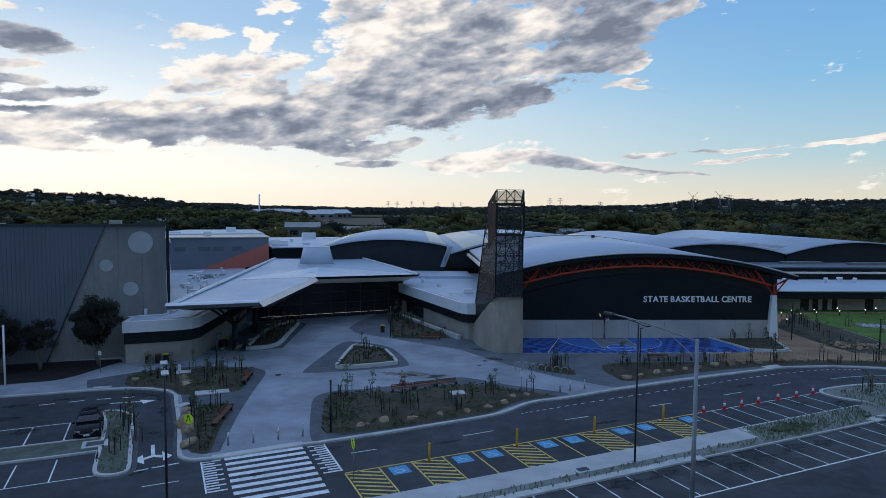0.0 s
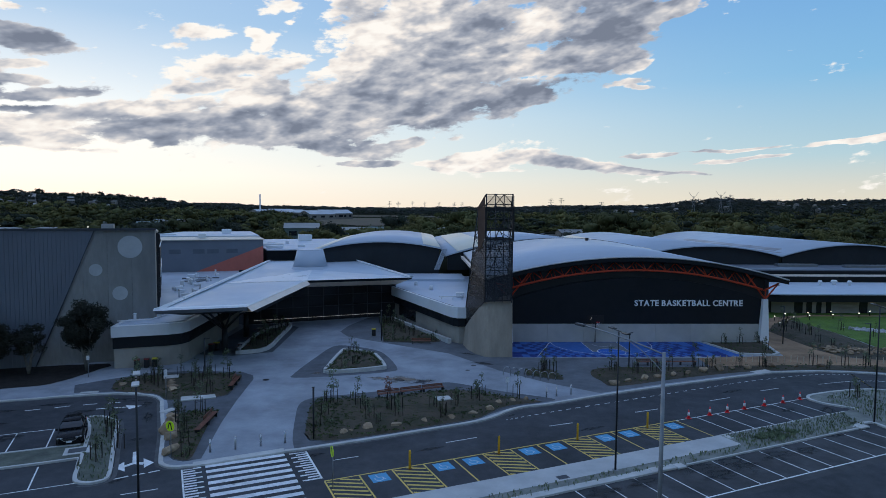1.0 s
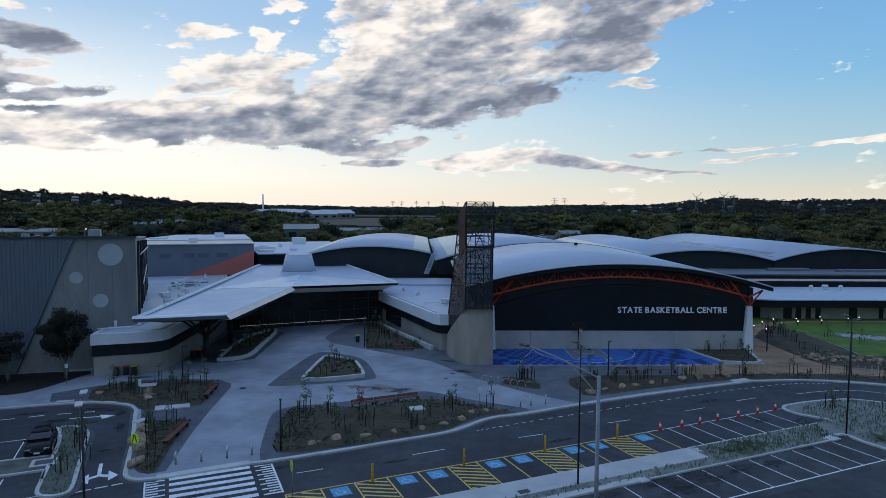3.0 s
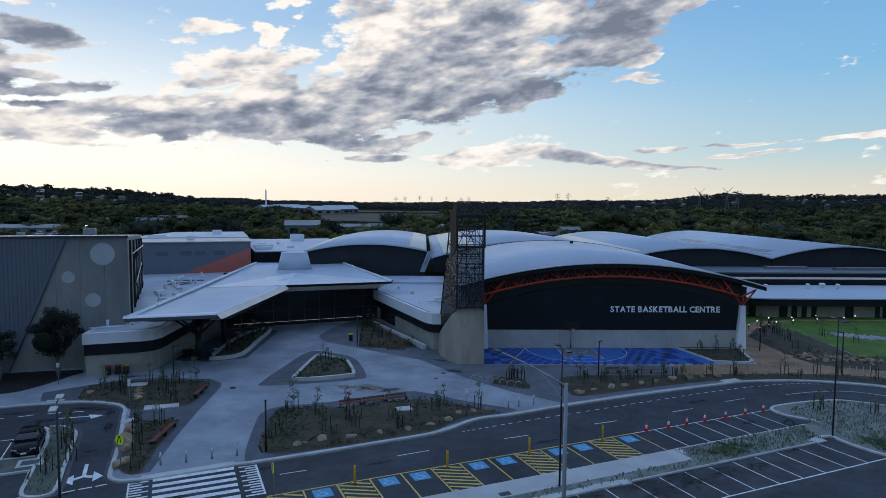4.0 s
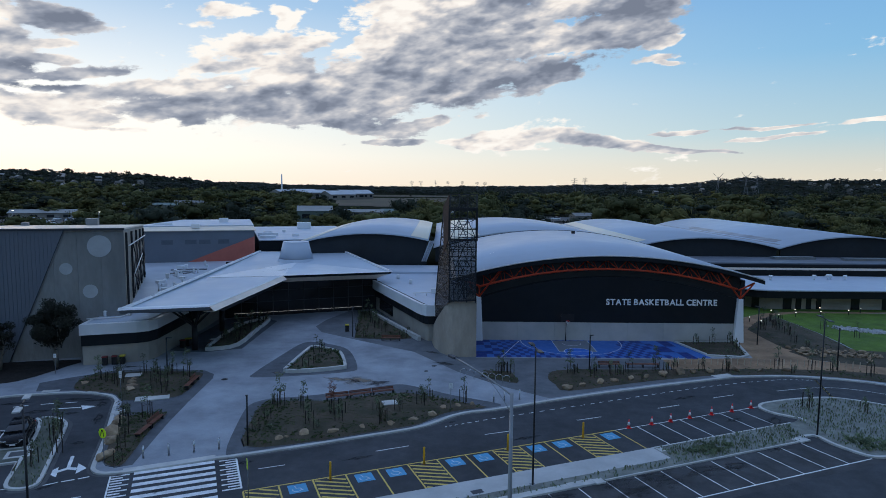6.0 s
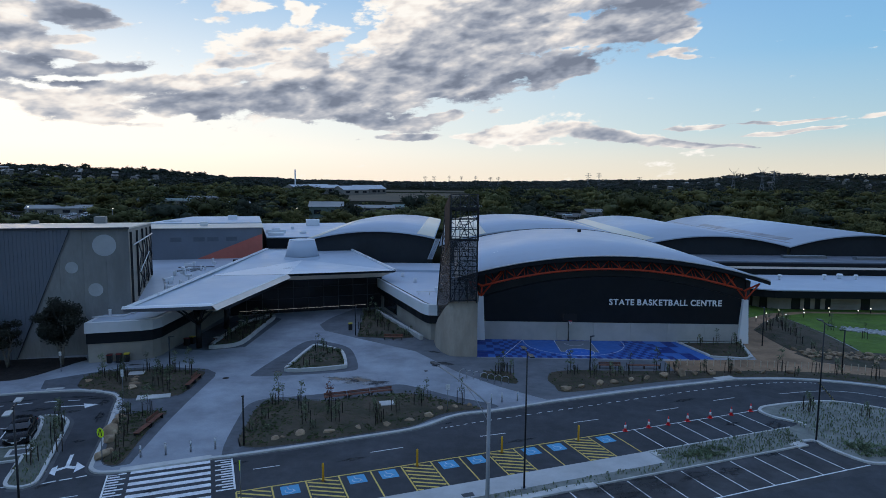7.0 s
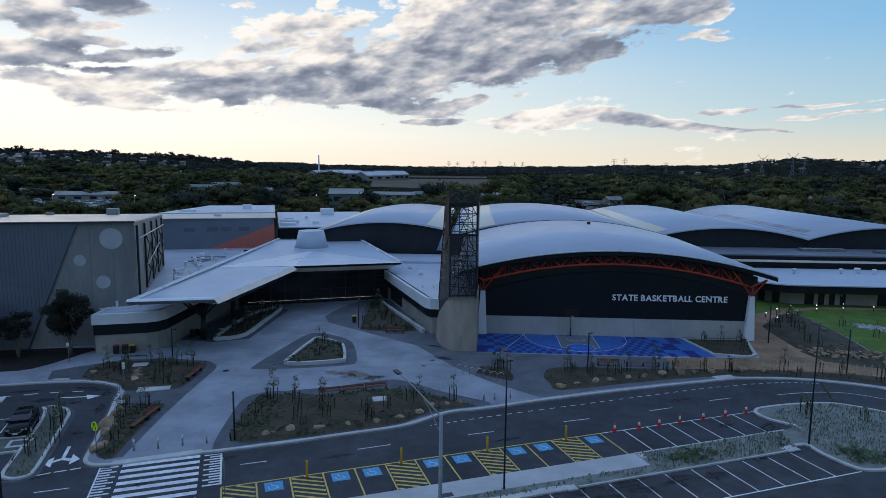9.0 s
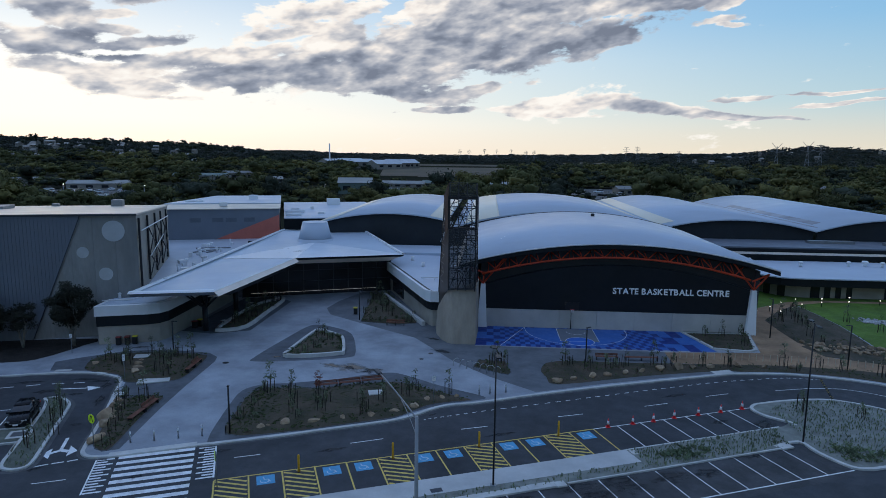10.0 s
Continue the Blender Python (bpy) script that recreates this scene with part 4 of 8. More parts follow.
for k in range(9):
    b = bm_new()
    v = -0.35 - k * 0.98
    sheet(b, [ZEB(0.3, v), ZEB(5.85, v), ZEB(5.85, v - 0.5), ZEB(0.3, v - 0.5)], 0.008)
    zeb_part("stripe", b, PAINT_W)
for side, u0 in ((-1, -1.16), (1, 7.36)):
    for k in range(13):
        v = -0.62 - 0.42 * k
        w = 1.2 if k % 2 == 0 else 0.78
        b = bm_new()
        line_quad(b, ZEB(u0, v), ZEB(u0 - side * w, v), 0.2)
        zeb_part("comb_tooth", b, PAINT_W)
    b = bm_new()
    sheet(b, [ZEB(u0 - 0.02, -0.5), ZEB(u0 + 0.14 * side, -0.5), ZEB(u0 + 0.14 * side, -5.8), ZEB(u0 - 0.02, -5.8)] if side < 0 else [ZEB(u0, -0.5), ZEB(u0, -5.8), ZEB(u0 + 0.14, -5.8), ZEB(u0 + 0.14, -0.5)], 0.012)
    zeb_part("comb_line", b, PAINT_W)

for x, y, w, d, a in ((22.7, 45.2, 3.4, 1.7, 24), (23.5, 44.4, 2.8, 1.5, 24), (26.8, 46.6, 3.2, 1.6, 24), (19.9, 44.0, 3.2, 1.6, 24), (15.2, 41.6, 3.0, 1.3, 24), (20.9, 43.0, 3.0, 1.5, 24), (33.6, 51.2, 2.4, 1.2, 24), (37.3, 57.2, 3.0, 1.8, 60), (-8.0, 45.8, 1.4, 0.5, 24), (7.6, 55.2, 0.9, 0.35, 40), (-22.0, 55.2, 1.6, 0.7, 60), (-27.5, 58.6, 2.2, 0.5, 10), (-12.4, 41.0, 1.2, 0.6, 24), (34.4, 51.0, 1.2, 0.5, 24), (29.6, 47.6, 2.4, 1.2, 20)):
    stain(x, y, w, d, a, STAIN_DARK, 0.011, "dark damp patch on the asphalt")
for x, y, w, d, a in ((-31.0, 55.2, 2.4, 1.0, 20), (-34.5, 57.2, 3.2, 0.6, 18), (-29.4, 58.9, 3.0, 0.5, 8), (-26.2, 57.6, 1.0, 1.6, 24), (-24.4, 54.0, 0.8, 2.6, 24), (-22.8, 48.6, 1.0, 0.6, 10), (-27.6, 55.0, 1.4, 0.6, 20), (-36.5, 51.5, 2.6, 1.2, 20), (-33.0, 48.6, 2.2, 1.4, 24), (-38.0, 55.0, 2.4, 0.8, 18), (-20.6, 41.0, 1.4, 0.7, 30), (0.6, 47.2, 2.4, 0.5, 24), (14.0, 52.0, 3.0, 0.5, 24), (31.0, 63.4, 3.0, 0.6, 24), (36.0, 54.2, 2.0, 0.9, 24), (33.5, 57.4, 1.8, 0.8, 24), (12.0, 40.0, 3.0, 1.4, 20)):
    stain(x, y, w, d, a, STAIN_DARK, 0.0105, "dark wet patch on the asphalt")
stain(-3.0, 66.4, 4.2, 2.6, -20, STAIN_TAN, PAVE_Z + 0.007, "broad sandy wash stain on the paving")
stain(-0.6, 65.6, 2.6, 1.6, 20, STAIN_DARK, PAVE_Z + 0.0075, "broad dark wash stain on the paving")
stain(6.2, 73.6, 2.6, 1.2, -30, STAIN_DARK, PAVE_Z + 0.009, "dark damp patch on the paving")
stain(-30.0, 69.6, 2.2, 0.7, 15, STAIN_DARK, PAVE_Z + 0.009, "dark damp patch on the paving")
stain(-5.4, 66.6, 2.6, 1.3, -30, STAIN_TAN, PAVE_Z + 0.008, "sandy brown stain on the paving")
stain(-12.6, 68.6, 1.2, 0.8, 10, STAIN_TAN, PAVE_Z + 0.008, "sandy brown stain on the paving")
stain(-3.2, 66.2, 1.6, 0.9, -50, STAIN_DARK, PAVE_Z + 0.010, "dark damp patch on the paving")
stain(4.5, 78.6, 2.2, 0.8, -30, STAIN_DARK, PAVE_Z + 0.010, "dark damp patch on the paving")


# ---- buildings ----
AR = at((10.6, 86.0), 2.6)


def screen_mat(name, base, open_part):
    """Perforated sheet: an even share of it is open."""
    ma = bpy.data.materials.new(name)
    ma.use_nodes = True
    nt = ma.node_tree
    b = nt.nodes["Principled BSDF"]
    b.inputs["Base Color"].default_value = (*base, 1)
    b.inputs["Roughness"].default_value = 0.6
    tr = nt.nodes.new("ShaderNodeBsdfTransparent")
    mxs = nt.nodes.new("ShaderNodeMixShader")
    mxs.inputs[0].default_value = open_part
    nt.links.new(b.outputs[0], mxs.inputs[1])
    nt.links.new(tr.outputs[0], mxs.inputs[2])
    nt.links.new(mxs.outputs[0], nt.nodes["Material Output"].inputs[0])
    return ma


SCREEN_OPEN = screen_mat("grey_mesh_screen", (0.035, 0.037, 0.043), 0.42)
SCREEN_TAN = screen_mat("brown_mesh_screen", (0.022, 0.019, 0.018), 0.28)
SCREEN_SIDE = screen_mat("side_mesh_screen", (0.04, 0.04, 0.045), 0.72)
SCREEN_LIGHT = screen_mat("light_mesh_screen", (0.06, 0.06, 0.06), 0.68)
SCREEN_DENSE = screen_mat("dark_mesh_screen", (0.020, 0.022, 0.028), 0.34)


def arc_z(c, h, apex, edge):
    return lambda u: apex - (apex - edge) * ((u - c) / h) ** 2


def vault_skin(b, z0, z1, u0, u1, v0, v1, t=0.3, n=28, lift=0.0, rows=1):
    """A barrel roof between two arcs (front z0, back z1)."""
    top, low = [], []
    for r in range(rows + 1):
        k = r / rows
        v = v0 + (v1 - v0) * k
        top.append([b.verts.new((*AR(u0 + (u1 - u0) * i / n, v), lift + z0(u0 + (u1 - u0) * i / n) * (1 - k) + z1(u0 + (u1 - u0) * i / n) * k)) for i in range(n + 1)])
        low.append([b.verts.new((p.co.x, p.co.y, p.co.z - t)) for p in top[-1]])
    for r in range(rows):
        for i in range(n):
            b.faces.new((top[r][i], top[r][i + 1], top[r + 1][i + 1], top[r + 1][i])).smooth = True
            b.faces.new((low[r][i + 1], low[r][i], low[r + 1][i], low[r + 1][i + 1])).smooth = True
    for i in range(n):
        b.faces.new((low[0][i], low[0][i + 1], top[0][i + 1], top[0][i]))
        b.faces.new((top[-1][i], top[-1][i + 1], low[-1][i + 1], low[-1][i]))
    for r in range(rows):
        b.faces.new((low[r][0], top[r][0], top[r + 1][0], low[r + 1][0]))
        b.faces.new((top[r][n], low[r][n], low[r + 1][n], top[r + 1][n]))


def arc_wall(b, z, u0, u1, v0, v1, base, n=28):
    """A wall under an arc, from base up to z(u)."""
    pts = [(u0 + (u1 - u0) * i / n) for i in range(n + 1)]
    fr = [(b.verts.new((*AR(u, v0), base)), b.verts.new((*AR(u, v0), z(u)))) for u in pts]
    bk = [(b.verts.new((*AR(u, v1), base)), b.verts.new((*AR(u, v1), z(u)))) for u in pts]
    for i in range(n):
        b.faces.new((fr[i][0], fr[i + 1][0], fr[i + 1][1], fr[i][1]))
        b.faces.new((bk[i + 1][0], bk[i][0], bk[i][1], bk[i + 1][1]))
        b.faces.new((fr[i][1], fr[i + 1][1], bk[i + 1][1], bk[i][1]))
    b.faces.new((fr[0][0], fr[0][1], bk[0][1], bk[0][0]))
    b.faces.new((fr[n][1], fr[n][0], bk[n][0], bk[n][1]))


def arena_box(b, u0, u1, v0, v1, z0, z1):
    prism(b, [AR(u0, v0), AR(u1, v0), AR(u1, v1), AR(u0, v1)], z0, z1)


PLINTH = PAVE_Z - 0.01
A_FRONT, A_BACK = arc_z(17.6, 21.0, 12.12, 9.02), arc_z(17.0, 21.6, 12.75, 9.3)
arena = thing("basketball_arena", Matrix(), "large arena with white vaulted roof, dark panel front and orange truss", "building")
# plinth of precast panels
for i in range(7):
    b = bm_new()
    u0, u1 = 0.15 + i * 5.06, 0.15 + (i + 1) * 5.06
    prism(b, [AR(u0 + 0.012, -0.12), AR(u1 - 0.012, -0.12), AR(u1 - 0.012, 0.3), AR(u0 + 0.012, 0.3)], PLINTH, 2.66)
    part("plinth_panel", b, PANEL_WALL, arena, "pale precast concrete panel")
wall_top = arc_z(17.8, 18.0, 9.08, 6.0)
b = bm_new()
arc_wall(b, wall_top, 0.0, 35.7, 0.0, 0.5, 2.664)
part("front_wall", b, DARK_CLAD, arena, "dark cladding with white lettering")
b = bm_new()
arc_wall(b, lambda u: A_FRONT(u) - 0.5, -0.6, 36.2, 0.9, 1.3, 2.0)
part("clerestory", b, SHADE_CLAD, arena, "recessed dark cladding under the roof edge")
b = bm_new()
arena_box(b, -1.6, -0.9, 0.9, 41, PLINTH, 8.9)
part("side_wall", b, DARK_CLAD, arena)
b = bm_new()
arena_box(b, 36.3, 36.9, 0.9, 52.8, PLINTH, 8.6)
part("side_wall", b, GREY_CLAD, arena)
b = bm_new()
vault_skin(b, A_FRONT, A_BACK, -3.4, 38.6, -0.9, 41.0, 0.16)
part("roof", b, ROOF_W, arena, "white standing-seam vaulted roof")
b = bm_new()
vault_skin(b, A_FRONT, A_BACK, -3.5, 38.7, -1.0, 40.9, 0.5, lift=-0.17)
part("roof_edge", b, DARK_CLAD, arena, "dark roof soffit and fascia")
b = bm_new()
vault_skin(b, A_FRONT, A_FRONT, -3.5, 38.7, -1.1, -0.92, 0.12, lift=0.03)
part("edge_flashing", b, FASCIA_W, arena, "thin white roof flashing")
b = bm_new()
vault_skin(b, lambda u: A_BACK(u) + 0.06, lambda u: A_BACK(u) + 0.06, -3.0, 37.5, 40.6, 40.95, 0.1)
part("roof_step", b, BLACK_STEEL, arena, "dark step line across the roof")
b = bm_new()
p0, p1 = AR(-3.75, -0.9), AR(-3.75, 40.9)
prism(b, [AR(-3.95, -0.9), AR(-3.45, -0.9), AR(-3.45, 40.9), AR(-3.95, 40.9)], 8.55, 8.98)
part("gutter", b, FASCIA_CREAM, arena, "pale box gutter")
for k in range(7):
    b = bm_new()
    u, v = -2.2, 2.0 + k * 6.2
    arena_box(b, u - 0.1, u + 0.1, v, v + 0.25, 5.4, 8.6)
    part("side_post", b, BLACK_STEEL, arena)
for u in (2.4, 3.0, 3.7):
    b = bm_new()
    p = AR(u, 9 + u * 1.8)
    box(b, (*p, A_FRONT(u) + 0.12), (0.35, 0.6, 0.24), 2.6, bevel=0.03)
    part("roof_vent", b, FASCIA_W, arena)
b = bm_new()
p = AR(19.5, 33)
box(b, (*p, A_BACK(19.5) + 0.2), (0.6, 0.6, 0.5), 2.6, bevel=0.05)
part("roof_vent", b, BLACK_STEEL, arena)

# lettering, one part a letter
glyphs, pen = [], 0.0
for ch in "STATE BASKETBALL CENTRE":
    if ch == " ":
        pen += 0.42
        continue
    txt = bpy.data.curves.new("letter", "FONT")
    txt.body, txt.size, txt.extrude, txt.offset = ch, 1.36, 0.05, 0.034
    draft = new("letter_draft", txt)
    bpy.context.view_layer.update()
    me = bpy.data.meshes.new_from_object(draft.evaluated_get(bpy.context.evaluated_depsgraph_get()))
    bpy.data.objects.remove(draft)
    xs = [v.co.x for v in me.vertices]
    glyphs.append((me, pen - min(xs)))
    pen += max(xs) - min(xs) + (0.09 if ch in "TLA" else 0.14)
wide = 15.35 / (pen - 0.14)
for me, x in glyphs:
    for v in me.vertices:
        v.co.x, v.co.y = (v.co.x + x) * wide, v.co.y * 0.84
    me.materials.append(LETTER_W)
    letter = new("letter", me)
    letter.parent = arena
    letter["label"] = "white raised capital letter"
    letter.matrix_basis = pose(*AR(17.35, -0.06), 5.2, 90, 0, 2.6)

# the orange truss
ch = arc_z(17.4, 18.2, 10.2, 7.45)
us = [-0.4 + 35.6 * i / 26 for i in range(27)]
b = bm_new()
tube(b, [(*AR(u, -0.45), ch(u)) for u in us], 0.15, 8)
part("truss_chord", b, ORANGE_STEEL, arena, "orange curved steel chord")
b = bm_new()
tube(b, [(*AR(u, 0.25), A_FRONT(u) - 0.85) for u in us], 0.10, 6)
part("truss_chord", b, BLACK_STEEL, arena, "dark upper chord under the soffit")
for i in range(12):
    u = 1.6 + i * 2.86
    for d in (-1.35, -0.45, 1.35):
        b = bm_new()
        e = u + d
        tube(b, [(*AR(u, -0.45), ch(u)), (*AR(e, 0.25), A_FRONT(e) - 0.85)], 0.075 if abs(d) > 1 else 0.05, 6)
        part("truss_web", b, ORANGE_STEEL, arena)
    for d in (-1.2, 1.2):
        b = bm_new()
        tube(b, [(*AR(u + d, -0.45), ch(u + d)), (*AR(u + d, 0.85), A_FRONT(u + d) - 1.2)], 0.055, 5)
        part("truss_strut", b, ORANGE_STEEL, arena)
for u, s in ((-0.25, -1), (35.75, 1)):
    for du, dz, r in ((1.9 * s, 2.2, 0.11), (-2.9 * s, 3.7, 0.12), (0.1, 1.25, 0.10)):
        b = bm_new()
        tube(b, [(*AR(u, -0.3), 6.2), (*AR(u + du, -0.2), 6.2 + dz)], r, 8)
        part("truss_brace", b, ORANGE_STEEL, arena, "orange steel brace")
    b = bm_new()
    tube(b, [(*AR(u - 0.35 * s, -0.45), ch(u)), (*AR(u + 1.9 * s, -0.2), 8.4)], 0.13, 8)
    part("truss_brace", b, ORANGE_STEEL, arena, "orange steel brace")
    b = bm_new()
    lo = [AR(u + a, c) for a, c in ((-0.75, -0.7), (0.6, -0.7), (0.6, 0.5), (-0.75, 0.5))]
    hi = [AR(u + a, c) for a, c in ((-0.32, -0.55), (0.32, -0.55), (0.32, 0.1), (-0.32, 0.1))]
    vs = [b.verts.new((*p, PLINTH)) for p in lo] + [b.verts.new((*p, 6.2)) for p in hi]
    for i in range(4):
        b.faces.new((vs[i], vs[(i + 1) % 4], vs[4 + (i + 1) % 4], vs[4 + i]))
    b.faces.new(vs[4:]), b.faces.new(vs[3::-1])
    part("column", b, FASCIA_W, arena, "white tapered concrete column")

# halls behind
def hall(name, label, z, u0, u1, v0, v1, base, lit_strips=(), zb=None, worn=()):
    th = thing(name, Matrix(), label, "building")
    zb = zb or z
    b = bm_new()
    vault_skin(b, z, zb, u0, u1, v0, v1, 0.25)
    part("roof", b, ROOF_W, th, "white standing-seam vaulted roof")
    b = bm_new()
    vault_skin(b, z, zb, u0 + 0.05, u1 - 0.05, v0 - 0.06, v1 - 0.2, 0.3, lift=-0.27)
    part("roof_edge", b, DARK_CLAD, th)
    b = bm_new()
    arc_wall(b, lambda u: z(u) - 0.5, u0 + 0.4, u1 - 0.4, v0 + 0.6, v0 + 1.0, base)
    part("front_wall", b, HALL_CLAD, th, "dark cladding under the vault")
    for c0, c1, d0, d1 in lit_strips:
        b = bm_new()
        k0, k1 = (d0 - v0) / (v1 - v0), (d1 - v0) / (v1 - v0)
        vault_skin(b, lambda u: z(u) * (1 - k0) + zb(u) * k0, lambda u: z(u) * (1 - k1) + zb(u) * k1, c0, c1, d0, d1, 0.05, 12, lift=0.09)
        part("roof_strip", b, ROOF_WARM_LIT, th, "roof sheeting strip with warm sky reflection painted cream")
    for c0, c1, d0, d1 in worn:
        b = bm_new()
        vault_skin(b, z, zb, c0, c1, d0, d1, 0.04, 8, lift=0.05)
        part("roof_strip", b, ROOF_WORN, th, "worn grey-brown roof sheeting strip")
    return th


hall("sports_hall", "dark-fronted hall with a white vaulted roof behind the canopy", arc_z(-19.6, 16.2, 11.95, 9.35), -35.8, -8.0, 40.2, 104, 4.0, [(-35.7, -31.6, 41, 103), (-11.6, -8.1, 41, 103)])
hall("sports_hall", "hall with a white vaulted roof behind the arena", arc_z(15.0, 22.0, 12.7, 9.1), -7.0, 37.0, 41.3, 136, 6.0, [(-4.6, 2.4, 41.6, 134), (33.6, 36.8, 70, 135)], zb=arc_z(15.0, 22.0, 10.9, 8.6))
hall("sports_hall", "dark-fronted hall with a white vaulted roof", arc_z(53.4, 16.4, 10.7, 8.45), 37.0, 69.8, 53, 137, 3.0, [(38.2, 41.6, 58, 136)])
hall("sports_hall", "dark-fronted hall with a white vaulted roof at the far end", arc_z(87.0, 17.2, 11.2, 8.45), 69.8, 104.2, 53, 137, 3.0, worn=((72.2, 74.0, 60, 112), (71.2, 71.5, 56, 134)))
# raking slatted frame at the valley
fin = thing("roof_ladder", Matrix(), "pale grey raking slatted frame between two vaulted roofs", "roof ladder")
for du in (0.0, 0.85):
    b = bm_new()
    tube(b, [(*AR(-9.3 + du, 39.8), 6.3), (*AR(-7.7 + du, 39.8), 10.5)], 0.10, 6)
    part("rail", b, ROOF_GREY, fin, "pale steel rail")
for k in range(22):
    b = bm_new()
    f = (k + 0.5) / 22
    p, q = AR(-9.3 + 1.6 * f, 39.8), AR(-8.45 + 1.6 * f, 39.8)
    tube(b, [(*p, 6.3 + 4.2 * f), (*q, 6.3 + 4.2 * f)], 0.075, 5)
    part("slat", b, ROOF_GREY, fin)

# flat roofs in front of the far halls
annexe = thing("annexe", Matrix(), "low flat-roofed annexe with dark walls and grey metal roof", "building")
b = bm_new()
arena_box(b, 39.5, 108, 42.0, 52.9, PLINTH, 6.1)
part("wall", b, HALL_CLAD, annexe)
b = bm_new()
arena_box(b, 39.0, 108.5, 41.3, 53.3, 6.1, 6.45)
part("roof", b, ROOF_DARK, annexe, "dark grey metal flat roof")
b = bm_new()
arena_box(b, 39.0, 108.5, 41.1, 41.28, 5.75, 6.2)
part("fascia", b, DARK_CLAD, annexe)
b = bm_new()
arena_box(b, 39.2, 108.5, 40.6, 41.05, 5.1, 5.5)
part("gutter", b, FASCIA_CREAM, annexe, "pale lower gutter band")
for u, v, w in ((66, 48, 9), (80, 46, 14)):
    b = bm_new()
    arena_box(b, u, u + w, v, v + 1.6, 6.46, 7.0)
    part("roof_duct", b, GALV, annexe)


def round_rect(u0, u1, v0, v1, r, n=6):
    """A plan outline whose left front corner is round."""
    out = [(u1, v0), (u1, v1), (u0, v1)]
    out += [(u0 + r - r * math.cos(a), v0 + r - r * math.sin(a)) for a in (math.pi / 2 * i / n for i in range(n + 1))]
    return [AR(*p) for p in out]


pavilion = thing("pavilion", Matrix(), "low pavilion with white roof, dark fascia and pale walls", "building")
b = bm_new()
prism(b, round_rect(48.8, 108, 24.4, 40.5, 6.0), PLINTH, 2.75)
part("wall", b, TAN_WALL, pavilion, "pale precast concrete wall")
b = bm_new()
prism(b, round_rect(46.6, 108.4, 22.2, 40.6, 6.5), 2.45, 3.72)
part("fascia", b, DARK_CLAD, pavilion, "dark band below the roof")
b = bm_new()
prism(b, round_rect(46.3, 108.6, 21.9, 40.55, 6.6), 3.73, 3.92)
part("roof", b, ROOF_W, pavilion, "white metal roof")
for u, w in ((56.1, 1.5), (58.1, 1.0), (59.9, 0.9), (61.7, 0.9), (68.2, 1.5), (73.4, 0.8), (74.8, 0.85), (80.0, 1.2), (84.0, 1.0)):
    b = bm_new()
    arena_box(b, u - w / 2, u + w / 2, 24.3, 24.6, PLINTH + 0.05, 2.44)
    win = part("window", b, GLASS, pavilion, "tall dark window")
for a0 in (28, 52):
    a = radians(a0)
    p = (48.8 + 6 - 6.03 * math.cos(a), 24.4 + 6 - 6.03 * math.sin(a))
    b = bm_new()
    box(b, (*AR(*p), 1.3), (1.2, 0.25, 2.3), 2.6 - (90 - a0))
    part("window", b, GLASS, pavilion, "tall dark window")
for u, v, s in ((58, 34, 0.8), (67, 35, 0.8), (70.5, 36, 1.2), (73, 35, 0.8), (50, 37, 0.6)):
    b = bm_new()
    tube(b, [(*AR(u, v), 3.9), (*AR(u, v), 4.5)], 0.3 * s, 10)
    tube(b, [(*AR(u, v), 4.5), (*AR(u, v), 4.9)], 0.55 * s, 10, 0.4 * s)
    part("roof_cowl", b, FASCIA_W, pavilion, "white roof cowl")

b = bm_new()
box(b, (*AR(69.8, 24.25), 2.2), (0.34, 0.12, 0.10), 2.6, bevel=0.02)
part("wall_light", b, glow_mat("porch_light", (1.0, 0.86, 0.66), 0.8), pavilion, "small lit wall light by a door")

# the entrance wing beside the arena
WING = [(-7.2, 106.4), (2.1, 86.2), (2.7, 85.0), (3.4, 84.3), (7.4, 84.4), (9.0, 88.0), (8.6, 125.5), (-14.0, 125.5), (-8.2, 109.5)]


def inset(poly, d):
    """The outline moved outwards by d (inwards when negative)."""
    P = [Vector(p) for p in poly]
    if sum(a.x * b2.y - b2.x * a.y for a, b2 in zip(P, P[1:] + P[:1])) < 0:
        d = -d
    out = []
    for i, p in enumerate(P):
        e0, e1 = (p - P[i - 1]).normalized(), (P[(i + 1) % len(P)] - p).normalized()
        n0, n1 = Vector((e0.y, -e0.x)), Vector((e1.y, -e1.x))
        k = (n0 + n1)
        k = k / max(0.4, k.dot(n0)) if k.length > 0.01 else n0
        out.append(tuple(p + k * d))
    return out


wing = thing("entrance_wing", Matrix(), "low wing with pale wall, dark band and white parapet", "building")
b = bm_new()
prism(b, inset(WING, -0.35), PLINTH, 2.5)
part("wall", b, TAN_WALL, wing, "pale precast concrete wall")
b = bm_new()
prism(b, inset(WING, -0.05), 2.5, 3.7)
part("band", b, DARK_CLAD, wing, "dark cladding band")
b = bm_new()
prism(b, inset(WING, 0.3), 3.7, 5.0)
part("parapet", b, FASCIA_W, wing, "white metal parapet")
b = bm_new()
prism(b, inset(WING, -0.2), 5.0, 5.06)
part("roof", b, ROOF_W, wing, "white flat metal roof")
b = bm_new()
strip(b, [inset(WING, 0.12)[i] for i in (0, 1, 2, 3, 4)], 0.4, 5.0, 5.2)
part("coping", b, FASCIA_W, wing)
b = bm_new()
arena_box(b, -19.5, -3.9, 30.0, 40.0, 4.5, 5.5)
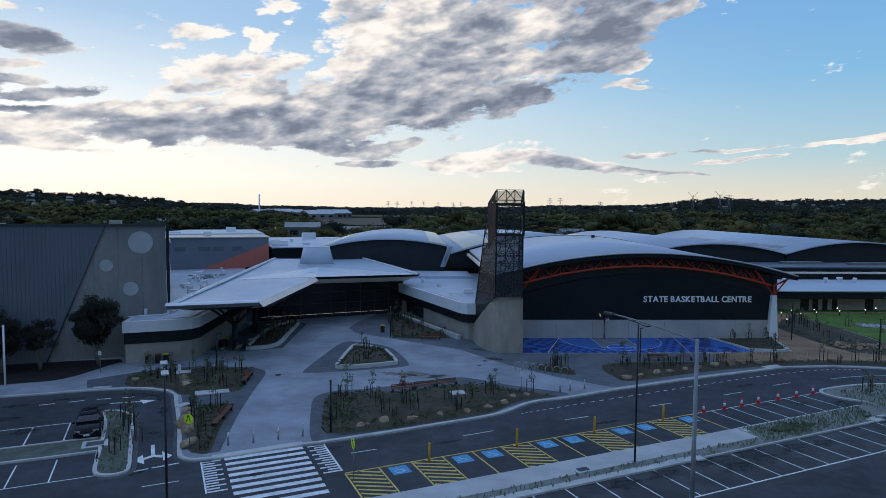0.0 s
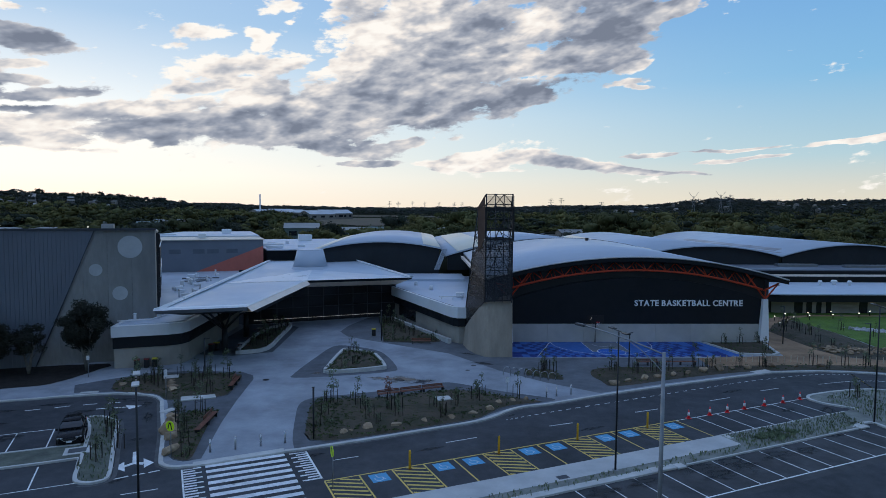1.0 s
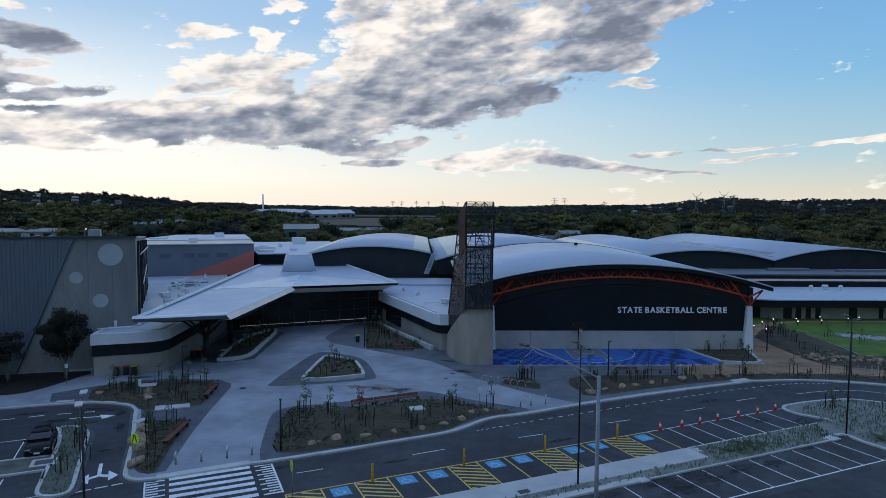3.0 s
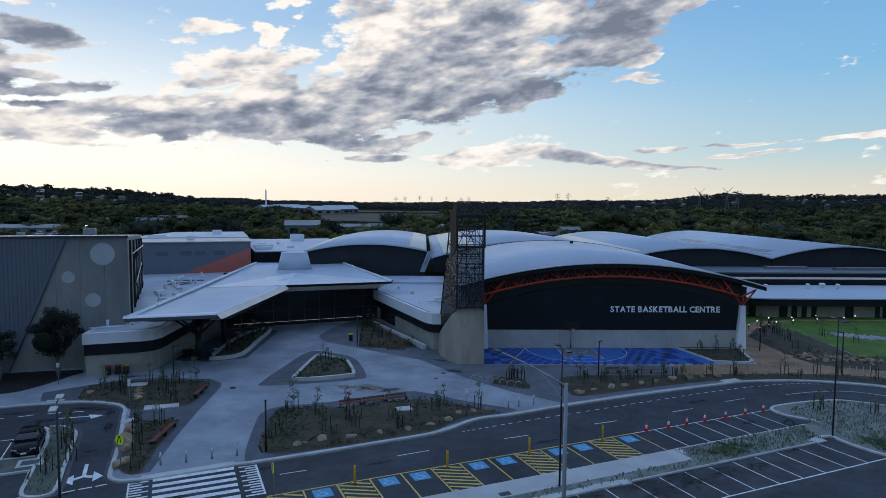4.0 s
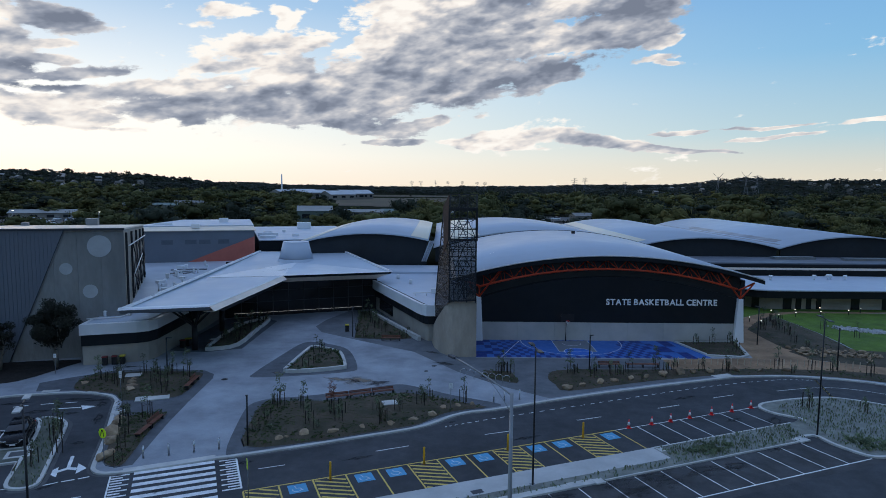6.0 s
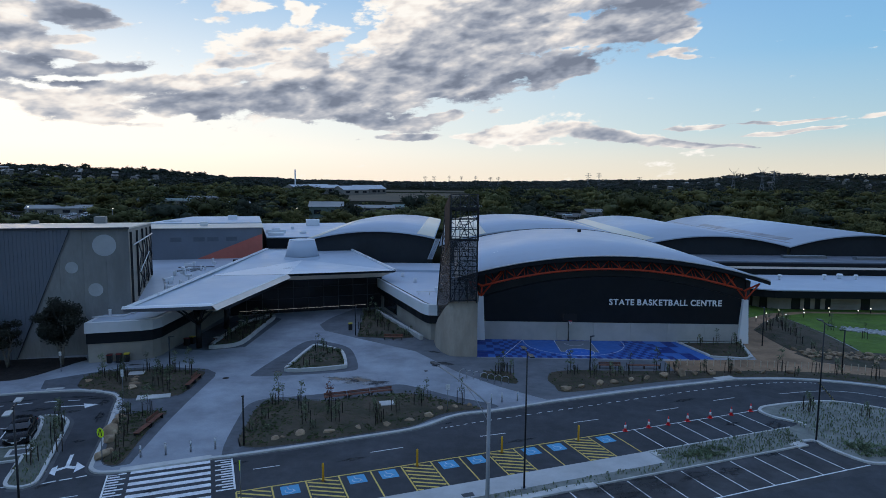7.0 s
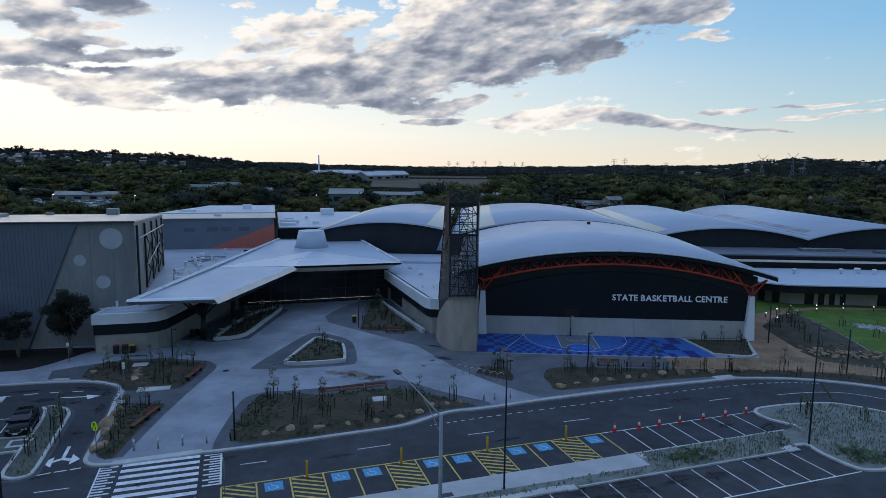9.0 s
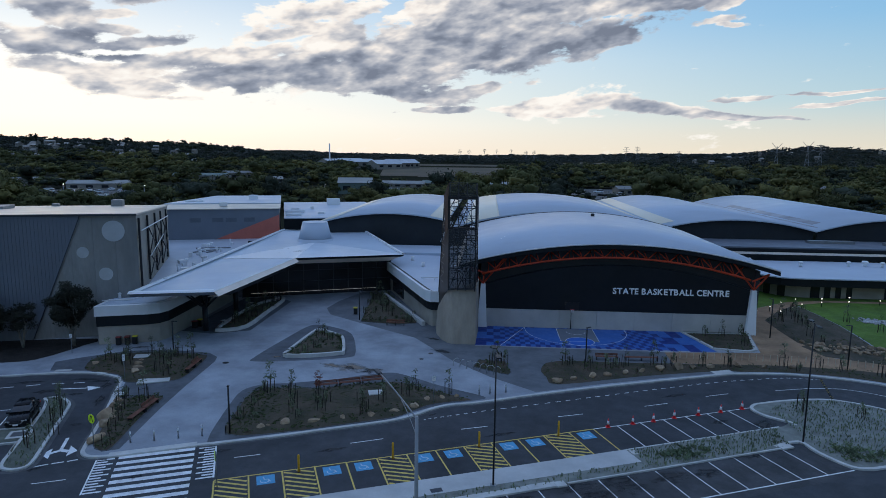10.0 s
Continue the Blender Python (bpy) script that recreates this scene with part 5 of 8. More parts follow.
part("upper_roof", b, ROOF_W, wing, "raised white flat roof")
d = (Vector(WING[1]) - Vector(WING[0]))
ang = math.degrees(math.atan2(d.y, d.x))
for k0, k1 in ((0.10, 0.42),):
    p = Vector(WING[0]).lerp(Vector(WING[1]), (k0 + k1) / 2)
    n = Vector((d.y, -d.x)).normalized()
    b = bm_new()
    box(b, (p.x + n.x * -0.33, p.y + n.y * -0.33, 1.55), (d.length * (k1 - k0), 0.16, 1.8), ang)
    part("window", b, GLASS, wing, "dark strip window")
b = bm_new()
q0, q1 = Vector((-6.9, 101.6)), Vector((2.3, 84.6))
strip(b, [tuple(q0), tuple(q0.lerp(q1, 0.5)), tuple(q1)], 0.5, PLINTH, 0.75)
part("retaining_wall", b, KERB, wing, "low pale retaining wall")
b = bm_new()
strip(b, [inset(WING, -0.42)[i] for i in (0, 1, 2, 3, 4)], 0.34, 5.0, 5.075)
part("gutter", b, DARK_CLAD, wing, "dark box gutter behind the parapet")
b = bm_new()
tube(b, [(*AR(-9.6, 6.5), 5.5), (*AR(-6.4, 6.9), 5.5), (*AR(-5.9, 8.5), 5.5)], 0.07, 6)
part("roof_pipe", b, FASCIA_W, wing, "white roof pipe")
for u in (-9.2, -7.6, -6.3):
    b = bm_new()
    tube(b, [(*AR(u, 6.7), 5.05), (*AR(u, 6.7), 5.5)], 0.05, 6)
    part("pipe_support", b, FASCIA_W, wing)
b = bm_new()
box(b, (*AR(-6.3, 9.2), 5.45), (1.3, 0.8, 0.7), 2.6, bevel=0.05)
part("roof_unit", b, FASCIA_W, wing, "white roof plant unit")
for u, v in ((-10.5, 18.0), (-13, 24)):
    b = bm_new()
    tube(b, [(*AR(u, v), 5.06), (*AR(u, v), 5.8)], 0.28, 10)
    part("roof_vent", b, FASCIA_W, wing)

# ---- tower ----
tower = thing("sign_tower", pose(7.0, 79.5, 0), "tall sculptural tower of concrete, rusted panels and black mesh", "tower")
TI = tower.matrix_basis.inverted()


def tpart(name, b, material, label=""):
    for v in b.verts:
        v.co = TI @ v.co
    return part(name, b, material, tower, label)


b = bm_new()
lo = [(4.05, 84.0), (4.5, 81.2), (5.45, 78.6), (6.5, 77.1), (7.3, 76.75), (10.0, 76.95), (9.9, 84.0)]
hi = [(4.3, 83.6, 2.6), (4.75, 81.2, 3.9), (5.6, 79.2, 5.5), (6.35, 78.0, 6.8), (6.9, 77.5, 7.1), (9.95, 77.4, 7.3), (9.9, 83.6, 7.3)]
vl = [b.verts.new((*p, PLINTH - 0.3)) for p in lo]
vh = [b.verts.new(p) for p in hi]
for i in range(7):
    b.faces.new((vl[i], vl[(i + 1) % 7], vh[(i + 1) % 7], vh[i]))
b.faces.new(vl[::-1])
cen = b.verts.new((7.6, 80.6, 6.2))
for i in range(7):
    b.faces.new((vh[i], vh[(i + 1) % 7], cen))
bmesh.ops.recalc_face_normals(b, faces=b.faces[:])
tpart("base", b, TOWER_CONC, "stained board-marked concrete base")
FL, FR = (6.55, 77.1), (9.8, 77.1)


def back_at(z, side):
    """The back legs lean out towards the ground."""
    k = max(0.0, min(1.0, (18.5 - z) / 15.0))
    return (5.70 - 1.45 * k, 79.2 + 5.6 * k) if side == 0 else (9.8, 79.2 + 3.1 * k)


TOPF, TOPB = 20.25, 18.6
for side, f in ((0, FL), (1, FR)):
    b = bm_new()
    tube(b, [(*f, 6.9), (*f, TOPF)], 0.085, 6)
    tpart("post", b, BLACK_STEEL)
    b = bm_new()
    zb0 = 3.2 if side == 0 else 6.9
    tube(b, [(*back_at(zb0, side), zb0), (*back_at(TOPB, side), TOPB)], 0.085, 6)
    tpart("post", b, BLACK_STEEL)
    b = bm_new()
    tube(b, [(*f, TOPF), (*back_at(TOPB, side), TOPB)], 0.09, 6)
    tpart("rail", b, RUST)
for x in (7.65, 8.7):
    b = bm_new()
    tube(b, [(x, 76.80, 7.0), (x, 76.80, TOPF)], 0.055, 5)
    tpart("post", b, BLACK_STEEL)
levels = [7.2, 8.5, 9.7, 10.9, 12.2, 13.5, 14.8, 16.0, 17.2, 18.3, 19.0, TOPF]
for i, z in enumerate(levels):
    b = bm_new()
    zk = min(z, TOPB)
    loop = [(*FL, z), (*FR, z), (*back_at(zk, 1), zk), (*back_at(zk, 0), zk), (*FL, z)]
    for p, q in zip(loop, loop[1:]):
        tube(b, [p, q], 0.05, 5)
    tpart("rail", b, BLACK_STEEL)
for z0, z1 in ((7.2, 9.7), (9.7, 12.2), (12.2, 14.8), (14.8, 17.2), (17.2, 19.0), (19.0, TOPF)):
    for x0, x1 in ((7.65, 8.7), (8.7, 7.65), (6.6, 7.65), (9.8, 8.7)):
        b = bm_new()
        tube(b, [(x0, 76.80, z0), (x1, 76.80, z1)], 0.048, 5)
        tpart("brace", b, BLACK_STEEL)
    for k in (0, 1):
        b = bm_new()
        za, zc = (z0, z1) if k == 0 else (z1, z0)
        tube(b, [(*FL, za), (*back_at(min(zc, TOPB), 0), min(zc, TOPB))], 0.05, 5)
        tube(b, [(*FR, za), (*back_at(min(zc, TOPB), 1), min(zc, TOPB))], 0.05, 5)
        tube(b, [(*back_at(min(za, TOPB), 0), min(za, TOPB)), (*back_at(min(zc, TOPB), 1), min(zc, TOPB))], 0.04, 5)
        tpart("brace", b, BLACK_STEEL)
for z in [10.3 + 0.6 * k for k in range(8)]:   # fine grid of the open part
    b = bm_new()
    tube(b, [(6.5, 76.85, z), (9.85, 76.85, z)], 0.03, 5)
    tpart("bar", b, BLACK_STEEL)
for x in (7.1, 9.25):
    b = bm_new()
    tube(b, [(x, 76.85, 7.2), (x, 76.85, 18.5)], 0.035, 5)
    tpart("bar", b, BLACK_STEEL)


def tquad(name, pts, material, label="", t=0.03):
    b = bm_new()
    vs = [Vector(p) for p in pts]
    n = (vs[1] - vs[0]).cross(vs[2] - vs[0]).normalized() * t
    a, c = [b.verts.new(v) for v in vs], [b.verts.new(v - n) for v in vs]
    b.faces.new(a), b.faces.new(c[::-1])
    for i in range(len(vs)):
        b.faces.new((a[i], c[i], c[(i + 1) % len(vs)], a[(i + 1) % len(vs)]))
    return tpart(name, b, material, label)


tquad("mesh_screen", [(6.5, 76.70, 7.05), (9.85, 76.70, 7.2), (9.85, 76.70, 10.6), (6.5, 76.70, 10.0)], SCREEN_DENSE, "dark perforated mesh screen")
tquad("mesh_screen", [(6.5, 76.70, 10.02), (9.85, 76.70, 10.62), (9.85, 76.70, 14.8), (6.5, 76.70, 14.8)], SCREEN_OPEN, "grey perforated mesh screen")
tquad("mesh_screen", [(6.45, 76.85, 18.5), (9.95, 76.85, 18.5), (9.95, 76.85, 20.1), (6.45, 76.85, 20.1)], SCREEN_LIGHT, "grey perforated mesh screen")
for x in (6.5, 9.85):                       # broad flat frame of the upper lattice
    b = bm_new()
    box(b, (x, 76.82, 16.6), (0.26, 0.10, 4.0))
    tpart("frame_bar", b, BLACK_STEEL)
for z in (14.75, 18.5):
    b = bm_new()
    box(b, (8.18, 76.81, z), (3.6, 0.10, 0.30))
    tpart("frame_bar", b, BLACK_STEEL)
for k in range(9):                          # ladder rungs behind the lattice
    b = bm_new()
    tube(b, [(7.65, 77.0, 15.0 + 0.4 * k), (8.7, 77.0, 15.0 + 0.4 * k)], 0.03, 5)
    tpart("rung", b, BLACK_STEEL)
tquad("mesh_screen", [(*back_at(2.6, 0), 2.6), (6.45, 77.0, 7.0), (6.45, 77.0, 14.8), (*back_at(12.8, 0), 12.8)], SCREEN_TAN, "dark brown perforated mesh screen")
tquad("mesh_screen", [(9.9, 77.0, 7.2), (*back_at(7.2, 1), 7.2), (*back_at(14.6, 1), 14.6), (9.9, 77.0, 14.6)], SCREEN_SIDE, "grey perforated mesh screen")
tquad("rusted_panel", [(5.70, 79.3, 12.8), (6.40, 77.0, 14.9), (6.40, 76.95, 18.9), (5.62, 79.2, 18.4)], RUST, "rusted brown steel panel")
tquad("side_panel", [(9.98, 76.9, 14.7), (9.98, 79.2, 14.7), (9.98, 79.2, 18.5), (9.98, 76.9, 18.9)], BLACK_STEEL, "dark steel side panel")
tquad("rusted_panel", [(5.58, 79.2, 18.42), (6.38, 76.95, 18.92), (6.38, 76.95, 20.2), (5.58, 79.2, 18.62)], RUST, "rusted brown steel gusset")

# ---- entrance canopy ----
canopy = thing("entrance_canopy", Matrix(), "broad folded white metal canopy over the entrance", "canopy")
RIM = [(-30.3, 68.1, 7.0), (-20.7, 70.1, 7.2), (-19.1, 93.4, 7.55), (-3.7, 102.6, 7.15), (-16.2, 126.8, 7.85), (-35.0, 129.0, 7.4)]
PEAK, FOLD = (-22.4, 113.1, 7.25), (-31.6, 94.2, 6.95)
b = bm_new()
rim = [b.verts.new(p) for p in RIM]
pk, fo = b.verts.new(PEAK), b.verts.new(FOLD)
for tri in ((rim[0], rim[1], fo), (rim[1], rim[2], fo), (rim[2], rim[3], pk), (rim[3], rim[4], pk), (rim[4], rim[5], pk), (rim[5], fo, pk), (rim[5], rim[0], fo)):
    b.faces.new(tri)
bmesh.ops.recalc_face_normals(b, faces=b.faces[:])
part("roof", b, ROOF_CANOPY, canopy, "white folded metal roof")
# facets laid over the roof, their sheen held in the colour
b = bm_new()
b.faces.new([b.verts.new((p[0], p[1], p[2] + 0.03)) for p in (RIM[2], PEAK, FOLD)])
part("folded_facet", b, ROOF_RIB_LIT, canopy, "ribbed facet of the folded roof, its sky sheen painted pale")
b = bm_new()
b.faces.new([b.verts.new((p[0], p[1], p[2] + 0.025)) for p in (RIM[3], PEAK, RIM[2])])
part("folded_facet", b, ROOF_FACET_LIT, canopy, "facet of the folded roof above the doors, its sheen painted paler")
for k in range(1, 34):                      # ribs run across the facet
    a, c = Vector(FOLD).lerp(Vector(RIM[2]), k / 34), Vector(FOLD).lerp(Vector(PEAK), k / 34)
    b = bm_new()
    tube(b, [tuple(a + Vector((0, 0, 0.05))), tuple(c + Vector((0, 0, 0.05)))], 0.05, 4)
    part("roof_rib", b, ROOF_RIB_LIT, canopy)
for i, wide in ((5, 0.55), (3, 0.45), (0, 0.25)):
    p, q = Vector(RIM[i]), Vector(RIM[(i + 1) % 6])
    inn = Vector(((q - p).y, -(q - p).x, 0)).normalized()
    if inn.dot(Vector((-22, 103, 0)) - p) < 0:
        inn = -inn
    b = bm_new()
    rows = [[b.verts.new(c + inn * o + Vector((0, 0, h))) for c in (p, q)] for o, h in ((-0.12, 0.02), (0.0, 0.22), (wide, 0.30), (wide + 0.05, 0.05))]
    for r0, r1 in zip(rows, rows[1:]):
        b.faces.new((r0[0], r0[1], r1[1], r1[0]))
    part("edge_gutter", b, RIM_METAL, canopy, "raised bright metal roof edge")
cx, cy = -22.0, 103.0
def rim_in(c, k, drop):
    """A rim corner drawn in towards the middle and down."""
    return ((c[0] - cx) * k + cx, (c[1] - cy) * k + cy, c[2] - drop)


for i in range(6):
    p, q = RIM[i], RIM[(i + 1) % 6]
    b = bm_new()
    rake, drop = (1.030, 0.50) if i == 1 else (0.992, 0.42) if i == 0 else (0.985, 0.30)
    rows = [[b.verts.new(rim_in(c, k, d)) for c in (p, q)] for k, d in ((1.0, -0.03), (rake, drop), (0.96, drop + 0.08))]
    if i == 1:                              # raked outwards along the entrance notch
        for r, (dx, dz) in zip(rows[1:], ((0.55, -0.52), (-0.9, -0.62))):
            for v, c in zip(r, (p, q)):
                v.co = (c[0] + dx, c[1] + 0.05, c[2] + dz)
    for r0, r1 in zip(rows, rows[1:]):
        b.faces.new((r0[0], r0[1], r1[1], r1[0]))
    part("fascia", b, FASCIA_CREAM if i == 1 else BLUE_CLAD if i == 0 else DARK_CLAD, canopy, "raked fascia with warm light painted into its cream" if i == 1 else "")
    b = bm_new()
    drop = 0.60 if i == 1 else 0.50 if i == 0 else 0.38
    rows = [[b.verts.new(rim_in(c, k, d)) for c in (p, q)] for k, d in ((0.96, drop), (0.86, drop + 0.75))]
    b.faces.new((rows[0][0], rows[0][1], rows[1][1], rows[1][0]))
    part("soffit_band", b, FASCIA_CREAM if i == 2 else DARK_CLAD, canopy, "pale sloping soffit band" if i == 2 else "")
b = bm_new()
vs = [b.verts.new(rim_in(c, 0.86, 1.2)) for c in RIM]
mid = b.verts.new((-24, 100, 6.2))
for i in range(6):
    b.faces.new((vs[i], mid, vs[(i + 1) % 6]))
part("soffit", b, DARK_CLAD, canopy, "dark soffit")
b = bm_new()
for p, q in zip(RIM[:1] + RIM[1:], RIM[1:] + RIM[:1]):
    up = -0.30 if p in (RIM[5], RIM[3]) else -0.12
    w = [rim_in(c, k, d) for c, k, d in ((p, 1.004, -0.02), (q, 1.004, -0.02), (q, 1.0, -0.10), (p, 1.0, -0.10), (p, 0.978, up), (q, 0.978, up))]
    w = [b.verts.new(v) for v in w]
    b.faces.new((w[0], w[1], w[2], w[3])), b.faces.new((w[3], w[2], w[5], w[4]))
part("rim_flashing", b, RIM_METAL, canopy, "bright metal edge flashing")
b = bm_new()
HAT = (-23.3, 115.6)
tube(b, [(*HAT, 6.3), (*HAT, 7.75)], 4.0, 28, 3.15, cap=False)
tube(b, [(*HAT, 7.6), (*HAT, 10.75)], 3.15, 28, 2.35)
tube(b, [(*HAT, 10.75), (*HAT, 10.83)], 2.35, 24, 2.35)
part("roof_lantern", b, ROOF_W, canopy, "white truncated-cone roof lantern")
for c in ((-25.9, 77.6), (-26.6, 88.2)):
    b = bm_new()
    tube(b, [(*c, PLINTH), (*c, 3.4)], 0.38, 12, 0.34)
    part("column", b, BLACK_STEEL, canopy, "black tree-like column")
    for dx, dy in ((-4.2, -1.2), (-1.8, -2.6), (2.0, -2.4), (3.4, 0.8), (0.4, 3.6), (-2.6, 3.0)):
        b = bm_new()
        tube(b, [(c[0], c[1], 3.2), (c[0] + dx * 0.5, c[1] + dy * 0.5, 4.9), (c[0] + dx, c[1] + dy, 6.4)], 0.16, 7, 0.10)
        part("branch", b, BLACK_STEEL, canopy)

# glazed entrance front
entry = thing("glazed_foyer", Matrix(), "dark glazed entrance wall with doors under the canopy", "foyer")
E0, E1 = Vector((-29.6, 96.9)), Vector((-6.9, 106.8))
ed = (E1 - E0)
ea = math.degrees(math.atan2(ed.y, ed.x))
for k in range(10):
    p = E0.lerp(E1, (k + 0.5) / 10)
    for z0, z1 in ((PLINTH, 2.4), (2.5, 4.2), (4.3, 6.6)):
        b = bm_new()
        box(b, (p.x, p.y, (z0 + z1) / 2), (ed.length / 10 - 0.12, 0.06, z1 - z0), ea)
        part("pane", b, GLASS, entry, "dark glass pane")
for k in range(11):
    p = E0.lerp(E1, k / 10)
    b = bm_new()
    box(b, (p.x, p.y, 3.35), (0.11, 0.2, 6.5), ea)
    part("mullion", b, GREY_CLAD, entry)
for z in (2.45, 4.25, 6.6):
    b = bm_new()
    p = E0.lerp(E1, 0.5)
    box(b, (p.x, p.y, z), (ed.length, 0.16, 0.09), ea)
    part("transom", b, GREY_CLAD, entry)
n = Vector((ed.y, -ed.x)).normalized()
LED = glow_mat("door_light_strip", (1.0, 0.95, 0.88), 0.25)
for k in range(9):
    p = E0.lerp(E1, 0.10 + 0.093 * k) + n * 0.35
    b = bm_new()
    box(b, (p.x, p.y, 0.78), (2.2, 0.05, 0.035), ea)
    part("light_strip", b, LED, entry, "thin lit strip")
b = bm_new()
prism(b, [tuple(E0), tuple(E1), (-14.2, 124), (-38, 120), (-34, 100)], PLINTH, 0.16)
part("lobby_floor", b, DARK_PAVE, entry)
b = bm_new()
prism(b, [(-36, 114), (-14.5, 118), (-14.5, 118.4), (-36, 114.4)], PLINTH, 7.0)
part("lobby_wall", b, DARK_CLAD, entry)

# low building at the other side of the entrance
LOWB = [(-35.7, 69.6), (-30.2, 71.7), (-29.2, 72.5), (-28.8, 73.8), (-30.2, 96.5), (-38.5, 97.5), (-37.2, 78.0)]
lowb = thing("low_wing", Matrix(), "low wing with pale wall, dark band and white parapet", "building")
b = bm_new()
prism(b, inset(LOWB, -0.1), PLINTH, 2.4)
part("wall", b, TAN_WALL, lowb, "pale precast concrete wall")
b = bm_new()
prism(b, inset(LOWB, 0.0), 2.4, 3.7)
part("band", b, DARK_CLAD, lowb, "dark cladding band")
b = bm_new()
prism(b, inset(LOWB, 0.12), 3.7, 4.95)
part("parapet", b, FASCIA_W, lowb, "white metal parapet")
b = bm_new()
prism(b, inset(LOWB, -0.5), 4.95, 5.05)
part("roof", b, ROOF_W, lowb, "white flat metal roof")
for x, y, h in ((-35.0, 73.4, 0.7), (-32.6, 74.6, 0.5), (-36.0, 77.4, 0.9), (-33.4, 79.0, 0.6)):
    b = bm_new()
    tube(b, [(x, y, 5.04), (x, y, 5.04 + h)], 0.16, 10)
    tube(b, [(x, y, 5.04 + h), (x, y, 5.16 + h)], 0.26, 10, 0.12)
    part("roof_vent", b, FASCIA_W, lowb, "white roof vent")
b = bm_new()
tube(b, [(-36.2, 71.6, 5.2), (-33.0, 73.0, 5.2), (-32.6, 76.6, 5.2)], 0.08, 6)
part("roof_pipe", b, FASCIA_W, lowb, "white roof pipe")

# tall building
TALL_F, TALL_S, TALL_D = radians(20.0), radians(24.0), 32.0


def TB(u, v):
    """u along the front, v back along the side wall."""
    return (-33.1 + u * math.cos(TALL_F) - v * math.sin(TALL_S), 74.8 + u * math.sin(TALL_F) + v * math.cos(TALL_S))


def tall_z(v):
    """The roof falls gently to the back."""
    return 15.82 - 1.4 * v / TALL_D


def tall_slab(b, u0, u1, v0, v1, z0, z1=None, drop=0.0):
    """A block in the building's grid, up to z1 or to the falling roof."""
    q = ((u0, v0), (u1, v0), (u1, v1), (u0, v1))
    lo = [b.verts.new((*TB(*c), z0 if z0 is not None else tall_z(c[1]) - 0.2)) for c in q]
    hi = [b.verts.new((*TB(*c), (tall_z(c[1]) if z1 is None else z1) - drop)) for c in q]
    b.faces.new(hi), b.faces.new(lo[::-1])
    for i in range(4):
        b.faces.new((lo[i], lo[(i + 1) % 4], hi[(i + 1) % 4], hi[i]))


tall = thing("tall_hall", Matrix(), "tall grey precast and ribbed cladding hall with flat roof", "building")
b = bm_new()
tall_slab(b, -15.4, -0.2, 0.22, TALL_D - 0.2, PLINTH, drop=0.22)
part("wall", b, GREY_CLAD, tall)
for k in range(6):
    b = bm_new()
    u1 = -0.012 - 2.55 * k
    tall_slab(b, u1 - 2.53, u1, 0.02, 0.21, PLINTH, 15.6)
    part("wall_panel", b, GREY_WALL, tall, "weathered grey precast concrete panel")
for k in range(12):
    b = bm_new()
    tall_slab(b, -0.19, 0, 0.23 + 2.64 * k, 0.23 + 2.64 * k + 2.62, PLINTH, drop=0.21)
    part("wall_panel", b, TAN_WALL, tall, "weathered grey precast concrete panel")
b = bm_new()
fr = [(-60, PLINTH), (-12.65, PLINTH), (-6.45, 15.6), (-60, 15.6)]
vs = [b.verts.new((*TB(u, v), z)) for v in (-0.16, 0.0) for u, z in fr]
for q in ((0, 1, 2, 3), (7, 6, 5, 4), (0, 4, 5, 1), (1, 5, 6, 2), (2, 6, 7, 3), (3, 7, 4, 0)):
    b.faces.new([vs[i] for i in q])
part("cladding", b, BLUE_CLAD, tall, "blue-grey ribbed metal cladding")
b = bm_new()
for k in range(130):
    u = -59 + 0.42 * k
    z0 = PLINTH if u < -12.9 else PLINTH + (u + 12.9) / 6.2 * 15.3
    if u > -6.9:
        break
    p = TB(u, -0.2)
    box(b, (p[0], p[1], (z0 + 15.59) / 2), (0.07, 0.06, 15.59 - z0), 20)
part("cladding_ribs", b, BLUE_CLAD, tall)
b = bm_new()
tube(b, [(*TB(-12.6, -0.18), PLINTH), (*TB(-6.4, -0.18), 15.59)], 0.05, 6)
part("cladding_trim", b, GREY_CLAD, tall, "grey raking trim between cladding and precast")
b = bm_new()
tall_slab(b, -60, -15.42, 0.05, TALL_D - 0.2, PLINTH, drop=0.22)
part("wall", b, BLUE_CLAD, tall)
b = bm_new()
tall_slab(b, -60, 0.1, -0.22, TALL_D, None)
part("roof", b, ROOF_TALL, tall, "flat metal roof with horizon glow painted cream")
b = bm_new()
tall_slab(b, -60, 0.14, -0.3, -0.23, 15.6, 15.85)
part("edge_flashing", b, GREY_CLAD, tall, "grey roof edge flashing")
for u, z, r in ((-2.7, 13.65, 1.32), (-6.35, 11.0, 0.70), (-3.85, 8.2, 0.82)):
    b = bm_new()
    p0 = TB(u, 0.0)
    p1 = (p0[0] + 0.03 * math.sin(TALL_F), p0[1] - 0.03 * math.cos(TALL_F))
    tube(b, [(*p0, z), (*p1, z)], r, 32)
    part("roundel", b, ROUNDEL, tall, "pale round inlay in the wall")
POSTS = (0.5, 7.4, 14.6, 21.0, 27.6)
for v in POSTS:
    b = bm_new()
    p = TB(0.25, v)
    z1 = tall_z(v) - 0.55
    box(b, (*p, (6.0 + z1) / 2), (0.26, 0.30, z1 - 6.0), 24)
    part("wall_post", b, BLACK_STEEL, tall, "black steel post")
b = bm_new()
tube(b, [(*TB(0.5, 0.6), 13.6), (*TB(0.5, 28), 12.9)], 0.08, 6)
part("wall_rail", b, FASCIA_W, tall, "white rail across the posts")
b = bm_new()
